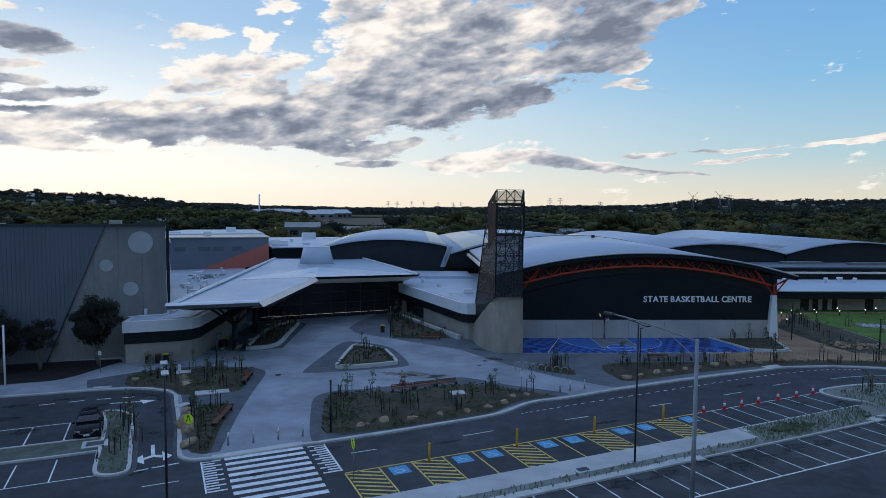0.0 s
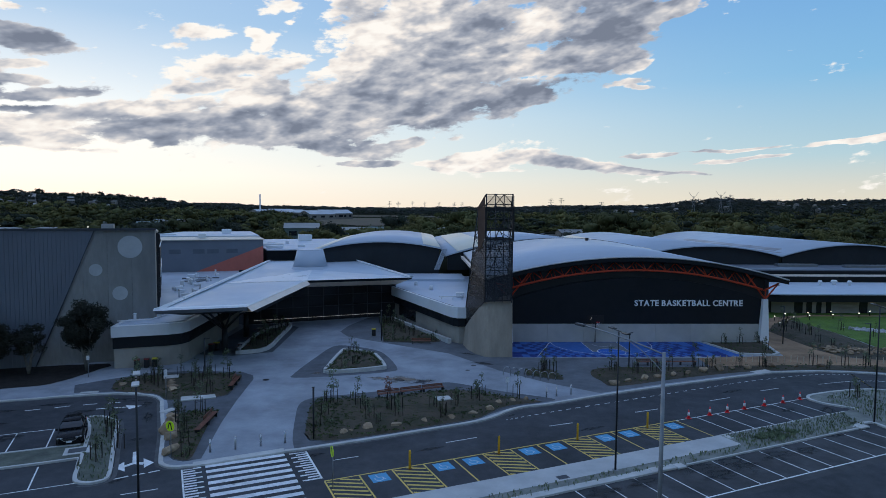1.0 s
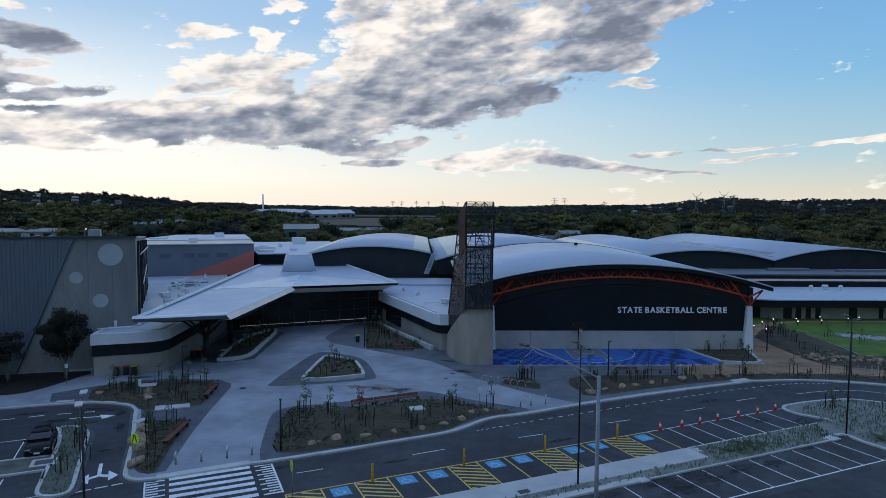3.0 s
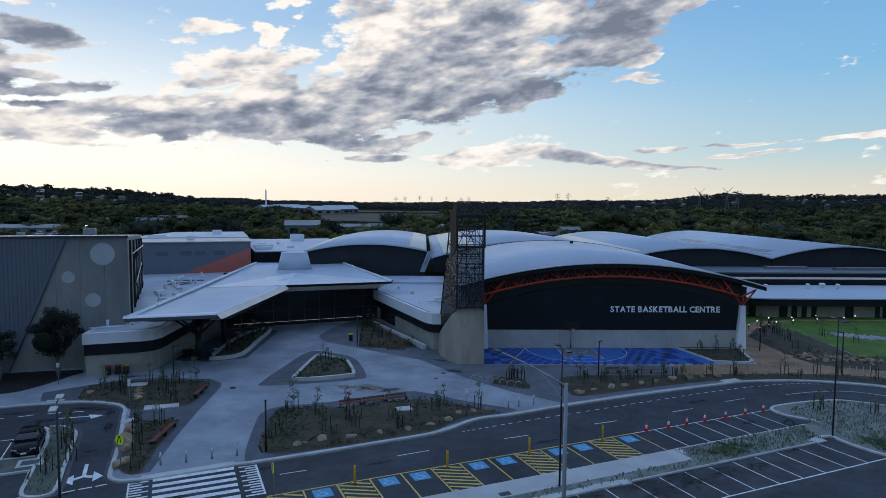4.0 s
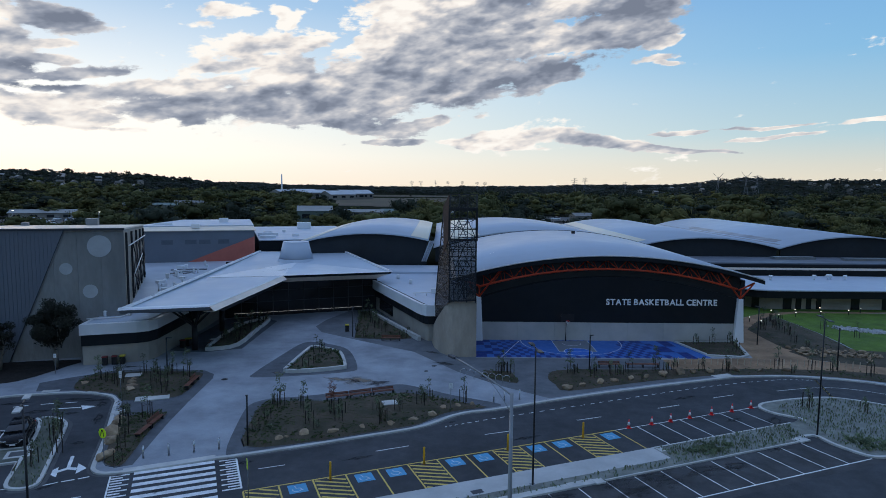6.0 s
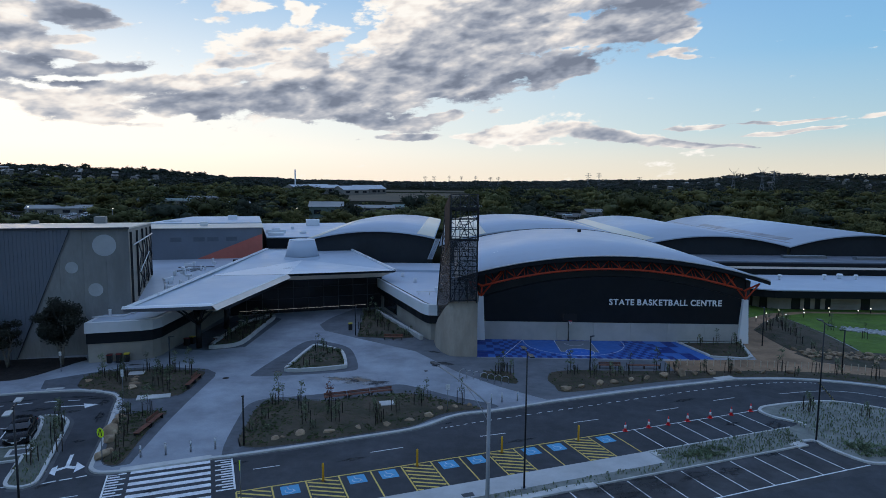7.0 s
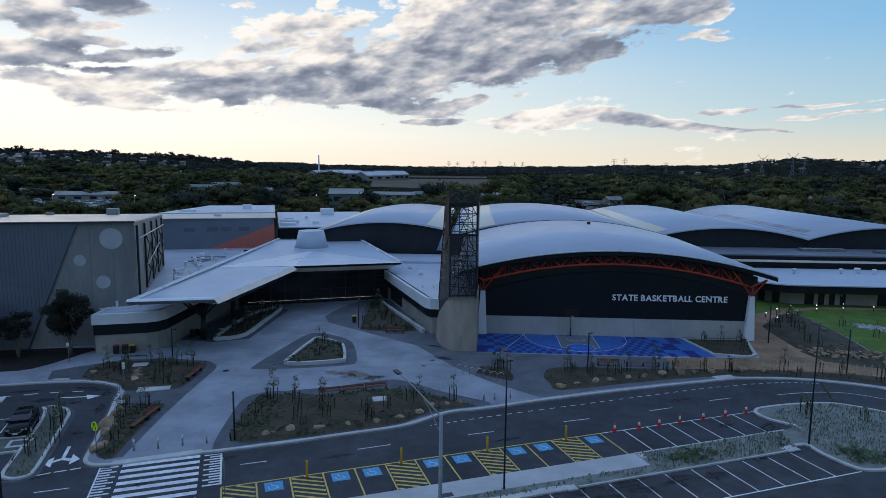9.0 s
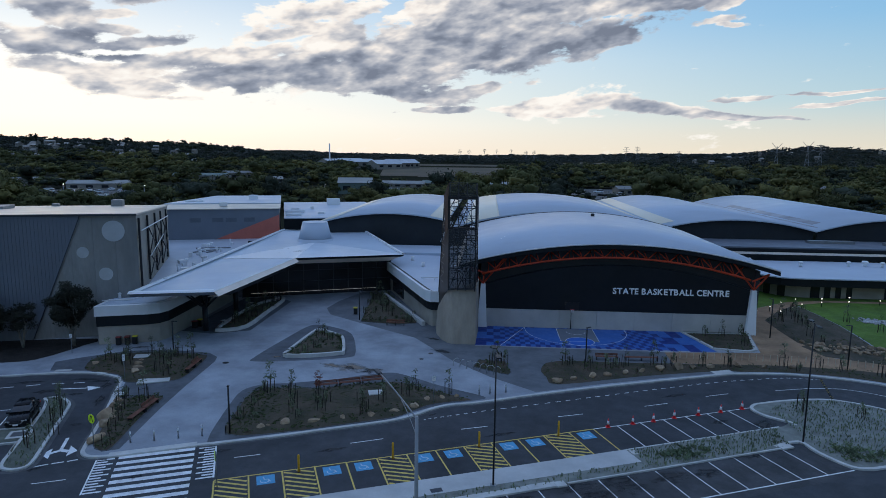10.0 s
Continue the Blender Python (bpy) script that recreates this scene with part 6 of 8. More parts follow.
tube(b, [(*TB(0.5, 7.4), 9.3), (*TB(0.5, 21.5), 10.6)], 0.07, 6)
part("wall_strut", b, FASCIA_W, tall, "white steel strut")
for k in (1, 2, 3):
    for za, zc in ((13.2, 9.6), (9.6, 13.2), (9.6, 6.6), (6.6, 9.6)):
        b = bm_new()
        tube(b, [(*TB(0.4, POSTS[k]), za), (*TB(0.4, POSTS[min(k + 1, 4)] if k < 3 else 27.6), zc)], 0.08, 5)
        part("wall_brace", b, BLACK_STEEL, tall)
for u, v, s in ((-7.0, 27.5, (1.7, 1.4, 1.1)), (-29, 24, (3.4, 2.2, 1.1)), (-24, 20, (7.0, 4.0, 0.5)), (-16.6, 29, (1.0, 0.8, 0.5))):
    b = bm_new()
    box(b, (*TB(u, v), tall_z(v) + s[2] / 2 - 0.02), s, 20, bevel=0.05)
    part("roof_unit", b, GALV, tall, "grey rooftop plant unit")

# roofs between, and the coral-flashed block
OB = at((-36.0, 131.6), 21.0)
block = thing("coral_block", Matrix(), "grey-clad block with a coral diagonal panel", "building")
b = bm_new()
prism(b, [OB(-30, 0), OB(-0.6, 0), OB(-0.6, 40), OB(-17, 40)], PLINTH, 11.7)
part("wall", b, BLUE_CLAD, block, "blue-grey cladding wall")
b = bm_new()
tri = [(-13.8, 5.32), (-0.59, 5.32), (-0.59, 10.45)]
vs = [b.verts.new((*OB(u, v), z)) for v in (-0.06, 0.0) for u, z in tri]
b.faces.new(vs[:3]), b.faces.new(vs[:2:-1])
for i in range(3):
    b.faces.new((vs[i], vs[3 + i], vs[3 + (i + 1) % 3], vs[(i + 1) % 3]))
part("coral_panel", b, ORANGE_PANEL, block, "coral triangular panel")
for u in (-17.7, -13.2, -10.5, -6.8):
    b = bm_new()
    prism(b, [OB(u - 1.1, -0.05), OB(u + 1.1, -0.05), OB(u + 1.1, 0.1), OB(u - 1.1, 0.1)], 9.0, 9.9)
    part("louvre", b, LOUVRE, block, "dark wall louvre")
b = bm_new()
prism(b, [OB(-30.3, -0.3), OB(-0.3, -0.3), OB(-0.3, 13), OB(-26.1, 13)], 11.702, 11.85)
part("roof", b, ROOF_TALL, block, "dull cream metal roof edge")
b = bm_new()
prism(b, [OB(-25.9, 13.02), OB(-0.3, 13.02), OB(-0.3, 40.2), OB(-17.3, 40.2)], 11.702, 12.05)
part("roof", b, ROOF_W, block, "white flat metal roof")
for u, v, s in ((-12.5, 6, (1.6, 1.2, 0.9)), (-7, 26, (2.2, 1.4, 1.2)), (-20, 18, (4, 0.8, 0.5))):
    b = bm_new()
    box(b, (*OB(u, v), 11.9 + s[2] / 2), s, 21, bevel=0.06)
    part("roof_unit", b, FASCIA_W, block, "white rooftop plant unit")
backb = thing("rear_block", Matrix(), "low block with white flat roofs behind the canopy", "building")
b = bm_new()
prism(b, [OB(0.4, 3), OB(24, 3), OB(24, 50), OB(0.4, 50)], PLINTH, 9.2)
part("wall", b, DARK_CLAD, backb)
b = bm_new()
prism(b, [OB(0.4, 2.7), OB(24.2, 2.7), OB(24.2, 50), OB(0.4, 50)], 9.2, 9.4)
part("roof", b, ROOF_W, backb, "white flat metal roof")
for u, v, s in ((2.6, 8, (3.5, 1.2, 0.6)), (3.0, 15, (4.5, 1.0, 0.7)), (14, 40, (3.6, 2.2, 1.7)), (3.2, 22, (2, 0.8, 0.6)), (7.5, 26, (0.8, 0.8, 0.7)), (9.0, 12, (1.6, 0.6, 0.5))):
    b = bm_new()
    box(b, (*OB(u, v), 9.4 + s[2] / 2), s, 21, bevel=0.06)
    part("roof_unit", b, FASCIA_W, backb, "white rooftop duct")
link = thing("link_roof", Matrix(), "flat white roof crowded with ducts and pipes", "building")
b = bm_new()
prism(b, [(-36.4, 80.2), (-31.5, 80), (-34.5, 96), (-33.5, 130), (-37, 132), (-62, 122), (-47.8, 106), (-42.2, 94)], PLINTH, 5.15)
part("wall", b, GREY_CLAD, link)
b = bm_new()
prism(b, [(-36.4, 80), (-31.3, 79.8), (-34.3, 96), (-33.3, 130), (-37, 132), (-62, 122), (-47.8, 106), (-42.2, 94)], 5.15, 5.35)
part("roof", b, ROOF_GREY, link, "grey-white flat metal roof")
rnd = random.Random(5)
for i in range(9):
    k = rnd.random()
    p = (-38.6 - 7 * k + rnd.uniform(0.0, 3.6), 90 + 32 * k)
    b = bm_new()
    hh = rnd.uniform(0.5, 1.0)
    tube(b, [(*p, 5.35), (*p, 5.35 + hh)], 0.16, 10)
    tube(b, [(*p, 5.35 + hh), (*p, 5.5 + hh)], 0.26, 10, 0.12)
    part("roof_vent", b, FASCIA_W, link, "white roof vent")
for i in range(16):
    k = rnd.random()
    p = (-39.4 - 7 * k + rnd.uniform(-0.4, 4.6), 89 + 32 * k)
    b = bm_new()
    s = (rnd.uniform(0.4, 1.5), rnd.uniform(0.3, 0.6), rnd.uniform(0.3, 0.8))
    box(b, (*p, 5.35 + s[2] / 2), s, rnd.choice((18, 108, 60)), bevel=0.05)
    part("roof_unit", b, FASCIA_W, link, "white rooftop duct")
for pts in ([(-44, 108), (-42.5, 111), (-41, 112), (-41.5, 108.5)], [(-46, 113), (-43, 114.5), (-40, 115)], [(-36.6, 98), (-35.8, 108), (-36.4, 118)]):
    b = bm_new()
    tube(b, [(x, y, 5.5) for x, y in pts], 0.12, 6)
    part("roof_pipe", b, GALV, link)


# ---- the blue half court ----
CT = at((9.95, 76.85), 2.6)
court = thing("half_court", pose(*CT(14, 4.5), 0), "blue chequered outdoor half court with white lines", "sports court")
CI = court.matrix_basis.inverted()


def cpart(name, b, material, label=""):
    for v in b.verts:
        v.co = CI @ v.co
    return part(name, b, material, court, label)


CZ = PAVE_Z + 0.012
b = bm_new()
prism(b, [CT(0, 0), CT(29.6, 0.4), CT(27.6, 9.0), CT(0, 9.0)], PAVE_Z - 0.03, CZ)
cpart("surface", b, COURT_L, "light blue court surface")
HOOP = (13.4, 8.0)


def in_key(u, v):
    return math.hypot(u - HOOP[0], v - HOOP[1]) < 7.0 or (abs(u - HOOP[0]) < 7.0 and v > HOOP[1])


cells = []
u = 0.0
while u < 29.0:
    near = abs(u + 0.5 - HOOP[0])
    w = 0.62 if near < 10.0 else 0.9 if near < 11.5 else 1.45
    cells.append((u, w))
    u += w
for i, (u, w) in enumerate(cells):
    rows = 9 if w < 0.7 else 6 if w < 1.0 else 3
    for j in range(rows):
        v0, v1 = 9.0 * j / rows, 9.0 * (j + 1) / rows
        if (i + j) % 2 or in_key(u + w / 2, (v0 + v1) / 2):
            continue
        sk = 0.10 if u > HOOP[0] else 0.0
        q = [(u - sk * v0, v0), (u + w - sk * v0, v0), (u + w - sk * v1, v1), (u - sk * v1, v1)]
        if max(p[0] for p in q) > 29.3 - 0.2 * v1:
            continue
        b = bm_new()
        sheet(b, [CT(*p) for p in q], CZ + 0.004)
        cpart("check", b, COURT_D)
for k in range(14):
    b = bm_new()
    sheet(b, [CT(HOOP[0] - 7 + k, 8.72), CT(HOOP[0] - 6.4 + k, 8.72), CT(HOOP[0] - 6.4 + k, 8.98), CT(HOOP[0] - 7 + k, 8.98)], CZ + 0.004)
    cpart("edge_check", b, COURT_D)
b = bm_new()
sheet(b, [CT(HOOP[0] - 2.45, 8.7), CT(HOOP[0] - 2.45, 2.9), CT(HOOP[0] + 2.45, 2.9), CT(HOOP[0] + 2.45, 8.7)], CZ + 0.002)
cpart("key", b, BLUE_CLAD, "grey-blue key")
b = bm_new()
sheet(b, [CT(HOOP[0] + 1.8 * math.cos(a), 2.9 + 1.8 * math.sin(a)) for a in (2 * math.pi * k / 32 for k in range(32))], CZ + 0.004)
cpart("key_circle", b, COURT_R, "brighter blue circle")


def court_line(pts, w=0.07):
    b = bm_new()
    strip(b, [CT(*p) for p in pts], w, CZ + 0.005, CZ + 0.009)
    cpart("court_line", b, PAINT_W, "white painted court line")


arcp = [(HOOP[0] + 6.75 * math.cos(a), HOOP[1] + 6.75 * math.sin(a)) for a in (radians(k) for k in range(180, 361, 6))]
court_line([(HOOP[0] - 6.75, 8.9)] + arcp + [(HOOP[0] + 6.75, 8.9)])
court_line([(HOOP[0] - 2.45, 8.9), (HOOP[0] - 2.45, 2.9), (HOOP[0] + 2.45, 2.9), (HOOP[0] + 2.45, 8.9)])
court_line([(HOOP[0] + 1.8 * math.cos(a), 2.9 + 1.8 * math.sin(a)) for a in (radians(k) for k in range(0, 361, 12))])
court_line([(HOOP[0] + 1.25 * math.cos(a), 7.3 + 1.25 * math.sin(a)) for a in (radians(k) for k in range(180, 361, 12))])
court_line([(3.2, 0.1), (6.6, 8.9)])

hoop = thing("basketball_hoop", pose(*CT(12.9, 8.75), PAVE_Z, 0, 0, 2.6), "basketball hoop on a black post by the wall", "basketball hoop")
b = bm_new()
tube(b, [(0, 0, 0), (0, 0, 3.0), (0, -0.8, 3.4)], 0.09, 8)
part("post", b, BLACK_STEEL, hoop)
b = bm_new()
box(b, (0, -0.95, 3.45), (1.8, 0.05, 1.05), bevel=0.01)
part("backboard", b, BLACK_STEEL, hoop)
b = bm_new()
ring = [(0.23 * math.cos(a), -1.22 + 0.23 * math.sin(a), 3.05) for a in (2 * math.pi * k / 14 for k in range(15))]
tube(b, ring, 0.02, 5, cap=False)
part("rim", b, CONE_R, hoop)
b = bm_new()
for k in range(10):
    a = 2 * math.pi * k / 10
    tube(b, [(0.22 * math.cos(a), -1.22 + 0.22 * math.sin(a), 3.04), (0.12 * math.cos(a + 0.5), -1.22 + 0.12 * math.sin(a + 0.5), 2.62)], 0.012, 4)
part("net", b, CONE_W, hoop)
b = bm_new()
box(b, (-0.55, -0.05, 3.3), (0.22, 0.2, 0.3), bevel=0.03)
part("floodlight", b, glow_mat("small_floodlight", (1.0, 0.95, 0.85), 1.2), hoop, "small lit floodlight")


# ---- lamps ----
def dual_lamp(x, y, z, h, ang, head=None):
    th = thing("lamp_post", pose(x, y, z, 0, 0, ang), "tall black lamp post with two flat arms", "lamp post", "car park lamps")
    b = bm_new()
    tube(b, [(0, 0, 0), (0, 0, h)], 0.075, 10, 0.05)
    part("pole", b, BLACK_STEEL, th)
    b = bm_new()
    box(b, (0, 0, 0.02), (0.4, 0.4, 0.04), bevel=0.01)
    part("base_plate", b, GALV, th)
    for s in (-1, 1):
        b = bm_new()
        box(b, (s * 0.45, 0, h + 0.02), (0.7, 0.07, 0.06), bevel=0.01)
        part("arm", b, BLACK_STEEL, th)
        b = bm_new()
        box(b, (s * 1.05, 0, h + 0.04), (0.75, 0.34, 0.08), bevel=0.025)
        part("lamp_head", b, head or BLACK_STEEL, th)
    return th


dual_lamp(13.65, 43.3, 0.10, 9.9, 100)
dual_lamp(39.1, 53.9, 0.10, 10.2, 82)
# this lamp's heads are painted pale for the sky they reflect
dual_lamp(-13.55, 30.2, 0.0, 9.95, 115, KERB)


def post_lamp(x, y, h, ang, head=True):
    th = thing("post_lamp", pose(x, y, PAVE_Z, 0, 0, ang), "slim black post lamp with a side head", "lamp post", "path lamps")
    b = bm_new()
    tube(b, [(0, 0, 0), (0, 0, h)], 0.075, 10)
    part("pole", b, BLACK_STEEL, th)
    b = bm_new()
    box(b, (0.28 if head else 0, 0, h + 0.03), (0.62 if head else 0.2, 0.2, 0.07), bevel=0.02)
    part("lamp_head", b, BLACK_STEEL, th)
    return th


for x, y, h, a, hd in ((-8.75, 48.6, 4.15, 0, False), (23.1, 72.4, 4.0, 40, True), (-24.4, 67.1, 4.1, 0, True), (52.4, 74.4, 5.0, 180, True), (48.4, 86.1, 5.2, 120, True), (-7.2, 86.2, 4.1, 90, True), (61.5, 78.5, 4.6, 180, False)):
    post_lamp(x, y, h, a, hd)

st = thing("street_lamp", pose(10.8, 26.3, 0.0, 0, 0, 0), "grey galvanised street lamp with long curved arm", "street lamp")
b = bm_new()
tube(b, [(0, 0, 0), (0, 0, 12.4)], 0.125, 12, 0.075)
part("pole", b, GALV, st)
b = bm_new()
box(b, (0, 0, 0.03), (0.5, 0.5, 0.06), bevel=0.01)
part("base_plate", b, GALV, st)
d = Vector((-2.63, 4.2, 0))
b = bm_new()
tube(b, [tuple(d * k + Vector((0, 0, z))) for k, z in ((0, 12.3), (0.2, 12.46), (0.4, 12.58), (0.6, 12.68), (0.8, 12.75), (0.95, 12.78))], 0.036, 8)
part("arm", b, GALV, st)
b = bm_new()
tube(b, [tuple(d * k + Vector((0, 0, z))) for k, z in ((0.0, 11.5), (0.1, 11.85), (0.24, 12.25), (0.4, 12.57))], 0.018, 6)
part("stay", b, GALV, st)
b = bm_new()
box(b, tuple(d + Vector((0, 0, 12.78))), (0.62, 0.24, 0.13), 122, bevel=0.05)
part("lamp_head", b, GREY_CLAD, st)

LAMP_GLOW = glow_mat("lit_lamp", (1.0, 0.9, 0.72), 3.0)


def path_light(x, y):
    th = thing("path_light", pose(x, y, PAVE_Z + 0.01), "short black bollard light, lit", "bollard light", "lawn path lights")
    b = bm_new()
    tube(b, [(0, 0, 0), (0, 0, 0.72)], 0.06, 8)
    part("post", b, BLACK_STEEL, th)
    b = bm_new()
    tube(b, [(0, 0, 0.72), (0, 0, 0.86)], 0.075, 8)
    part("lantern", b, LAMP_GLOW, th, "lit lantern")
    b = bm_new()
    tube(b, [(0, 0, 0.86), (0, 0, 0.90)], 0.09, 8)
    part("cap", b, BLACK_STEEL, th)


for p in ((51.2, 98.9), (54.0, 101.4), (57.0, 104.8), (60.3, 107.6), (57.3, 101.4), (59.8, 104.0), (54.5, 98.5), (63.5, 105.8), (64.8, 108.6), (68.2, 107.0), (69.9, 110.4), (73.7, 108.6), (76.9, 110.6)):
    path_light(*p)

# ---- bollards, cones, signs ----
def yellow_bollard(x, y):
    th = thing("bollard", pose(x, y, 0), "yellow steel bollard in a hatched bay", "bollard", "yellow bollards")
    b = bm_new()
    tube(b, [(0, 0, 0.02), (0, 0, 1.28), (0, 0, 1.33)], 0.085, 12)
    part("post", b, BOLLARD_Y, th)
    b = bm_new()
    tube(b, [(0, 0, 1.33), (0, 0, 1.37)], 0.085, 12, 0.05)
    part("cap", b, BOLLARD_Y, th)
    b = bm_new()
    box(b, (0, 0, 0.01), (0.3, 0.3, 0.02), 24)
    part("base_plate", b, RUST, th)


for i in HATCHED[1:]:
    yellow_bollard(*bay((i + 0.5) * 2.4, 0.42))


def steel_bollard(x, y):
    th = thing("bollard", pose(x, y, PAVE_Z), "stainless steel bollard beside the crossing", "bollard", "steel bollards")
    b = bm_new()
    tube(b, [(0, 0, 0), (0, 0, 0.95)], 0.075, 12)
    part("post", b, STEEL, th)
    b = bm_new()
    tube(b, [(0, 0, 0.95), (0, 0, 0.99)], 0.075, 12, 0.055)
    part("cap", b, STEEL, th)


for p in ((-15.9, 45.8), (-14.2, 46.4), (-12.5, 47.1), (-10.8, 47.8), (11.55, 60.4), (12.6, 60.8), (14.15, 61.4)):
    steel_bollard(*p)


def cone(x, y, a):
    th = thing("traffic_cone", pose(x, y, 0, 0, 0, a), "orange traffic cone with white reflective band", "traffic cone", "cones along the bays")
    b = bm_new()
    box(b, (0, 0, 0.025), (0.40, 0.40, 0.05), bevel=0.015)
    part("base", b, CONE_R, th)
    b = bm_new()
    tube(b, [(0, 0, 0.05), (0, 0, 0.30), (0, 0, 0.78)], 0.15, 14, 0.035)
    part("shell", b, CONE_R, th)
    b = bm_new()
    tube(b, [(0, 0, 0.28), (0, 0, 0.56)], 0.118, 14, 0.082)
    part("band", b, CONE_W, th, "white reflective band")


for i, s in enumerate((13.62, 14.66, 15.54, 16.5, 17.58, 18.62, 19.68)):
    cone(*bay(s * 2.4, 0.0 + 0.05 * (i % 3)), 10 + 31 * i)

SIGN_Y = make_mat("fluorescent_sign", (0.72, 0.95, 0.02), 0.5, vary=0.05, scale=4, fine=20, bump=0.0)
SIGN_W = make_mat("white_sign", (0.8, 0.8, 0.8), 0.5, vary=0.05, scale=4, fine=20, bump=0.0)


def round_sign(x, y, z, h, r, ang, double=False):
    th = thing("crossing_sign", pose(x, y, z, 0, 0, ang), "round fluorescent yellow-green crossing sign on a post", "road sign")
    b = bm_new()
    tube(b, [(0, 0, 0), (0, 0, h + r)], 0.035, 8)
    part("post", b, GALV, th)
    b = bm_new()
    tube(b, [(0, -0.04, h), (0, -0.07, h)], r, 28)
    ob = part("sign_face", b, SIGN_Y, th, "fluorescent round face")
    b = bm_new()
    for p, q in (((-0.14, -0.18), (-0.04, 0.2)), ((0.14, -0.18), (0.04, 0.2)), ((-0.05, 0.2), (0.05, 0.2))):
        vs = [(p[0] - 0.035, p[1]), (p[0] + 0.035, p[1]), (q[0] + 0.03, q[1]), (q[0] - 0.03, q[1])]
        if abs(p[1] - q[1]) < 0.01:
            vs = [(-0.07, 0.14), (0.07, 0.14), (0.07, 0.22), (-0.07, 0.22)]
        f = b.faces.new([b.verts.new((a * r / 0.3, -0.078, h + c * r / 0.3)) for a, c in vs])
    part("symbol", b, BLACK_STEEL, ob, "black legs symbol")


round_sign(-18.35, 44.75, PAVE_Z, 2.35, 0.38, -20)
round_sign(-5.75, 40.3, 0.0, 2.45, 0.36, -64)


def small_sign(x, y, h, ang, w=0.3, hh=0.45, label="small white notice sign on a post"):
    th = thing("sign_post", pose(x, y, PAVE_Z, 0, 0, ang), label, "sign")
    b = bm_new()
    tube(b, [(0, 0, 0), (0, 0, h)], 0.035, 8)
    part("post", b, GALV, th)
    b = bm_new()
    box(b, (0, -0.05, h - hh / 2), (w, 0.02, hh), bevel=0.005)
    ob = part("sign_face", b, SIGN_W, th)
    b = bm_new()
    for k in range(3):
        box(b, (0, -0.064, h - hh * (0.3 + 0.22 * k)), (w * 0.6, 0.004, 0.016))
    part("text_bar", b, GREY_CLAD, ob, "grey bars of small print")


small_sign(-24.85, 58.6, 2.9, 20, 0.26, 0.7)
small_sign(-36.6, 66.3, 2.3, 10)
small_sign(7.4, 57.5, 2.75, 12, 0.36, 0.5)

# ---- seats ----
def bench(x, y, ang, length, back=True, z=PAVE_Z, label="slatted red timber bench with black frame"):
    th = thing("bench", pose(x, y, z, 0, 0, ang), label, "bench", "park benches")
    n = max(2, round(length / 1.6) + 1)
    for k in range(n):
        px = -length / 2 + 0.1 + (length - 0.2) * k / (n - 1)
        b = bm_new()
        box(b, (px, 0.0, 0.2), (0.07, 0.42, 0.4), bevel=0.01)
        part("leg", b, BLACK_STEEL, th)
        if back:
            b = bm_new()
            box(b, (px, 0.26, 0.50), (0.06, 0.05, 0.44), tilt=-10)
            part("back_post", b, BLACK_STEEL, th)
    for j in range(4):
        b = bm_new()
        box(b, (0, -0.18 + 0.125 * j, 0.44), (length, 0.10, 0.045), bevel=0.008)
        part("slat", b, TIMBER, th)
    if back:
        for j in range(2):
            b = bm_new()
            box(b, (0, 0.25 + 0.02 * j, 0.57 + 0.12 * j), (length, 0.04, 0.10), bevel=0.008)
            part("back_slat", b, TIMBER, th)
    return th


for k in range(3):
    bench(-3.80 + 2.13 * k, 59.75 + 0.98 * k, 24.5, 2.25, z=PAVE_Z + 0.05)
bench(-18.3, 50.4, 93, 2.3, False, label="backless timber bench along a garden bed")
bench(-18.42, 52.75, 93, 2.3, True, label="timber bench with a back along a garden bed")
bench(-19.9, 62.6, 96, 1.8, False, label="backless timber bench along a garden bed", z=PAVE_Z + 0.05)
bench(-20.1, 64.45, 96, 1.8, True, label="timber bench with a back along a garden bed", z=PAVE_Z + 0.05)
bench(25.6, 73.4, 4, 2.6)
bench(29.6, 73.7, 4, 3.8, False, label="low dark timber bench beside the court")
bench(-1.6, 84.3, 2, 2.6, True)


def slab(x, y, ang, w, d, h, label, z=PAVE_Z + 0.008):
    b = bm_new()
    box(b, (0, 0, h / 2), (w, d, h), bevel=0.03)
    ob = part("concrete_slab", b, KERB)
    ob.matrix_basis = pose(x, y, z, 0, 0, ang)
    tagged(ob, label, "slab")


slab(1.5, 58.6, 20, 1.4, 1.2, 0.14, "flat pale concrete slab in a garden bed", PAVE_Z + 0.25)
slab(-22.0, 59.1, 23, 3.1, 1.35, 0.12, "long pale concrete slab seat at a bed's edge")
slab(-27.6, 65.9, 20, 1.6, 1.3, 0.1, "flat pale concrete slab in a garden bed", PAVE_Z + 0.14)
slab(37.8, 71.0, 22, 2.4, 0.9, 0.03, "pale concrete crossing slab at the kerb")
slab(-28.7, 60.75, 12, 1.6, 0.6, 0.03, "pale concrete crossing slab at the kerb")
slab(-33.3, 60.6, 16, 1.6, 0.6, 0.03, "pale concrete crossing slab at the kerb")
slab(-23.2, 55.3, 65, 1.3, 0.8, 0.02, "square pale paving pad beside the kerb")


def bin_pair(x, y, ang, lid):
    th = thing("rubbish_bin", pose(x, y, PAVE_Z, 0, 0, ang), "dark rubbish bin with coloured lid", "bin")
    b = bm_new()
    box(b, (0, 0, 0.5), (0.55, 0.6, 0.9), bevel=0.05)
    part("body", b, BLACK_STEEL, th)
    b = bm_new()
    box(b, (0, 0, 1.0), (0.6, 0.66, 0.12), bevel=0.04)
    part("lid", b, lid, th, "coloured lid")


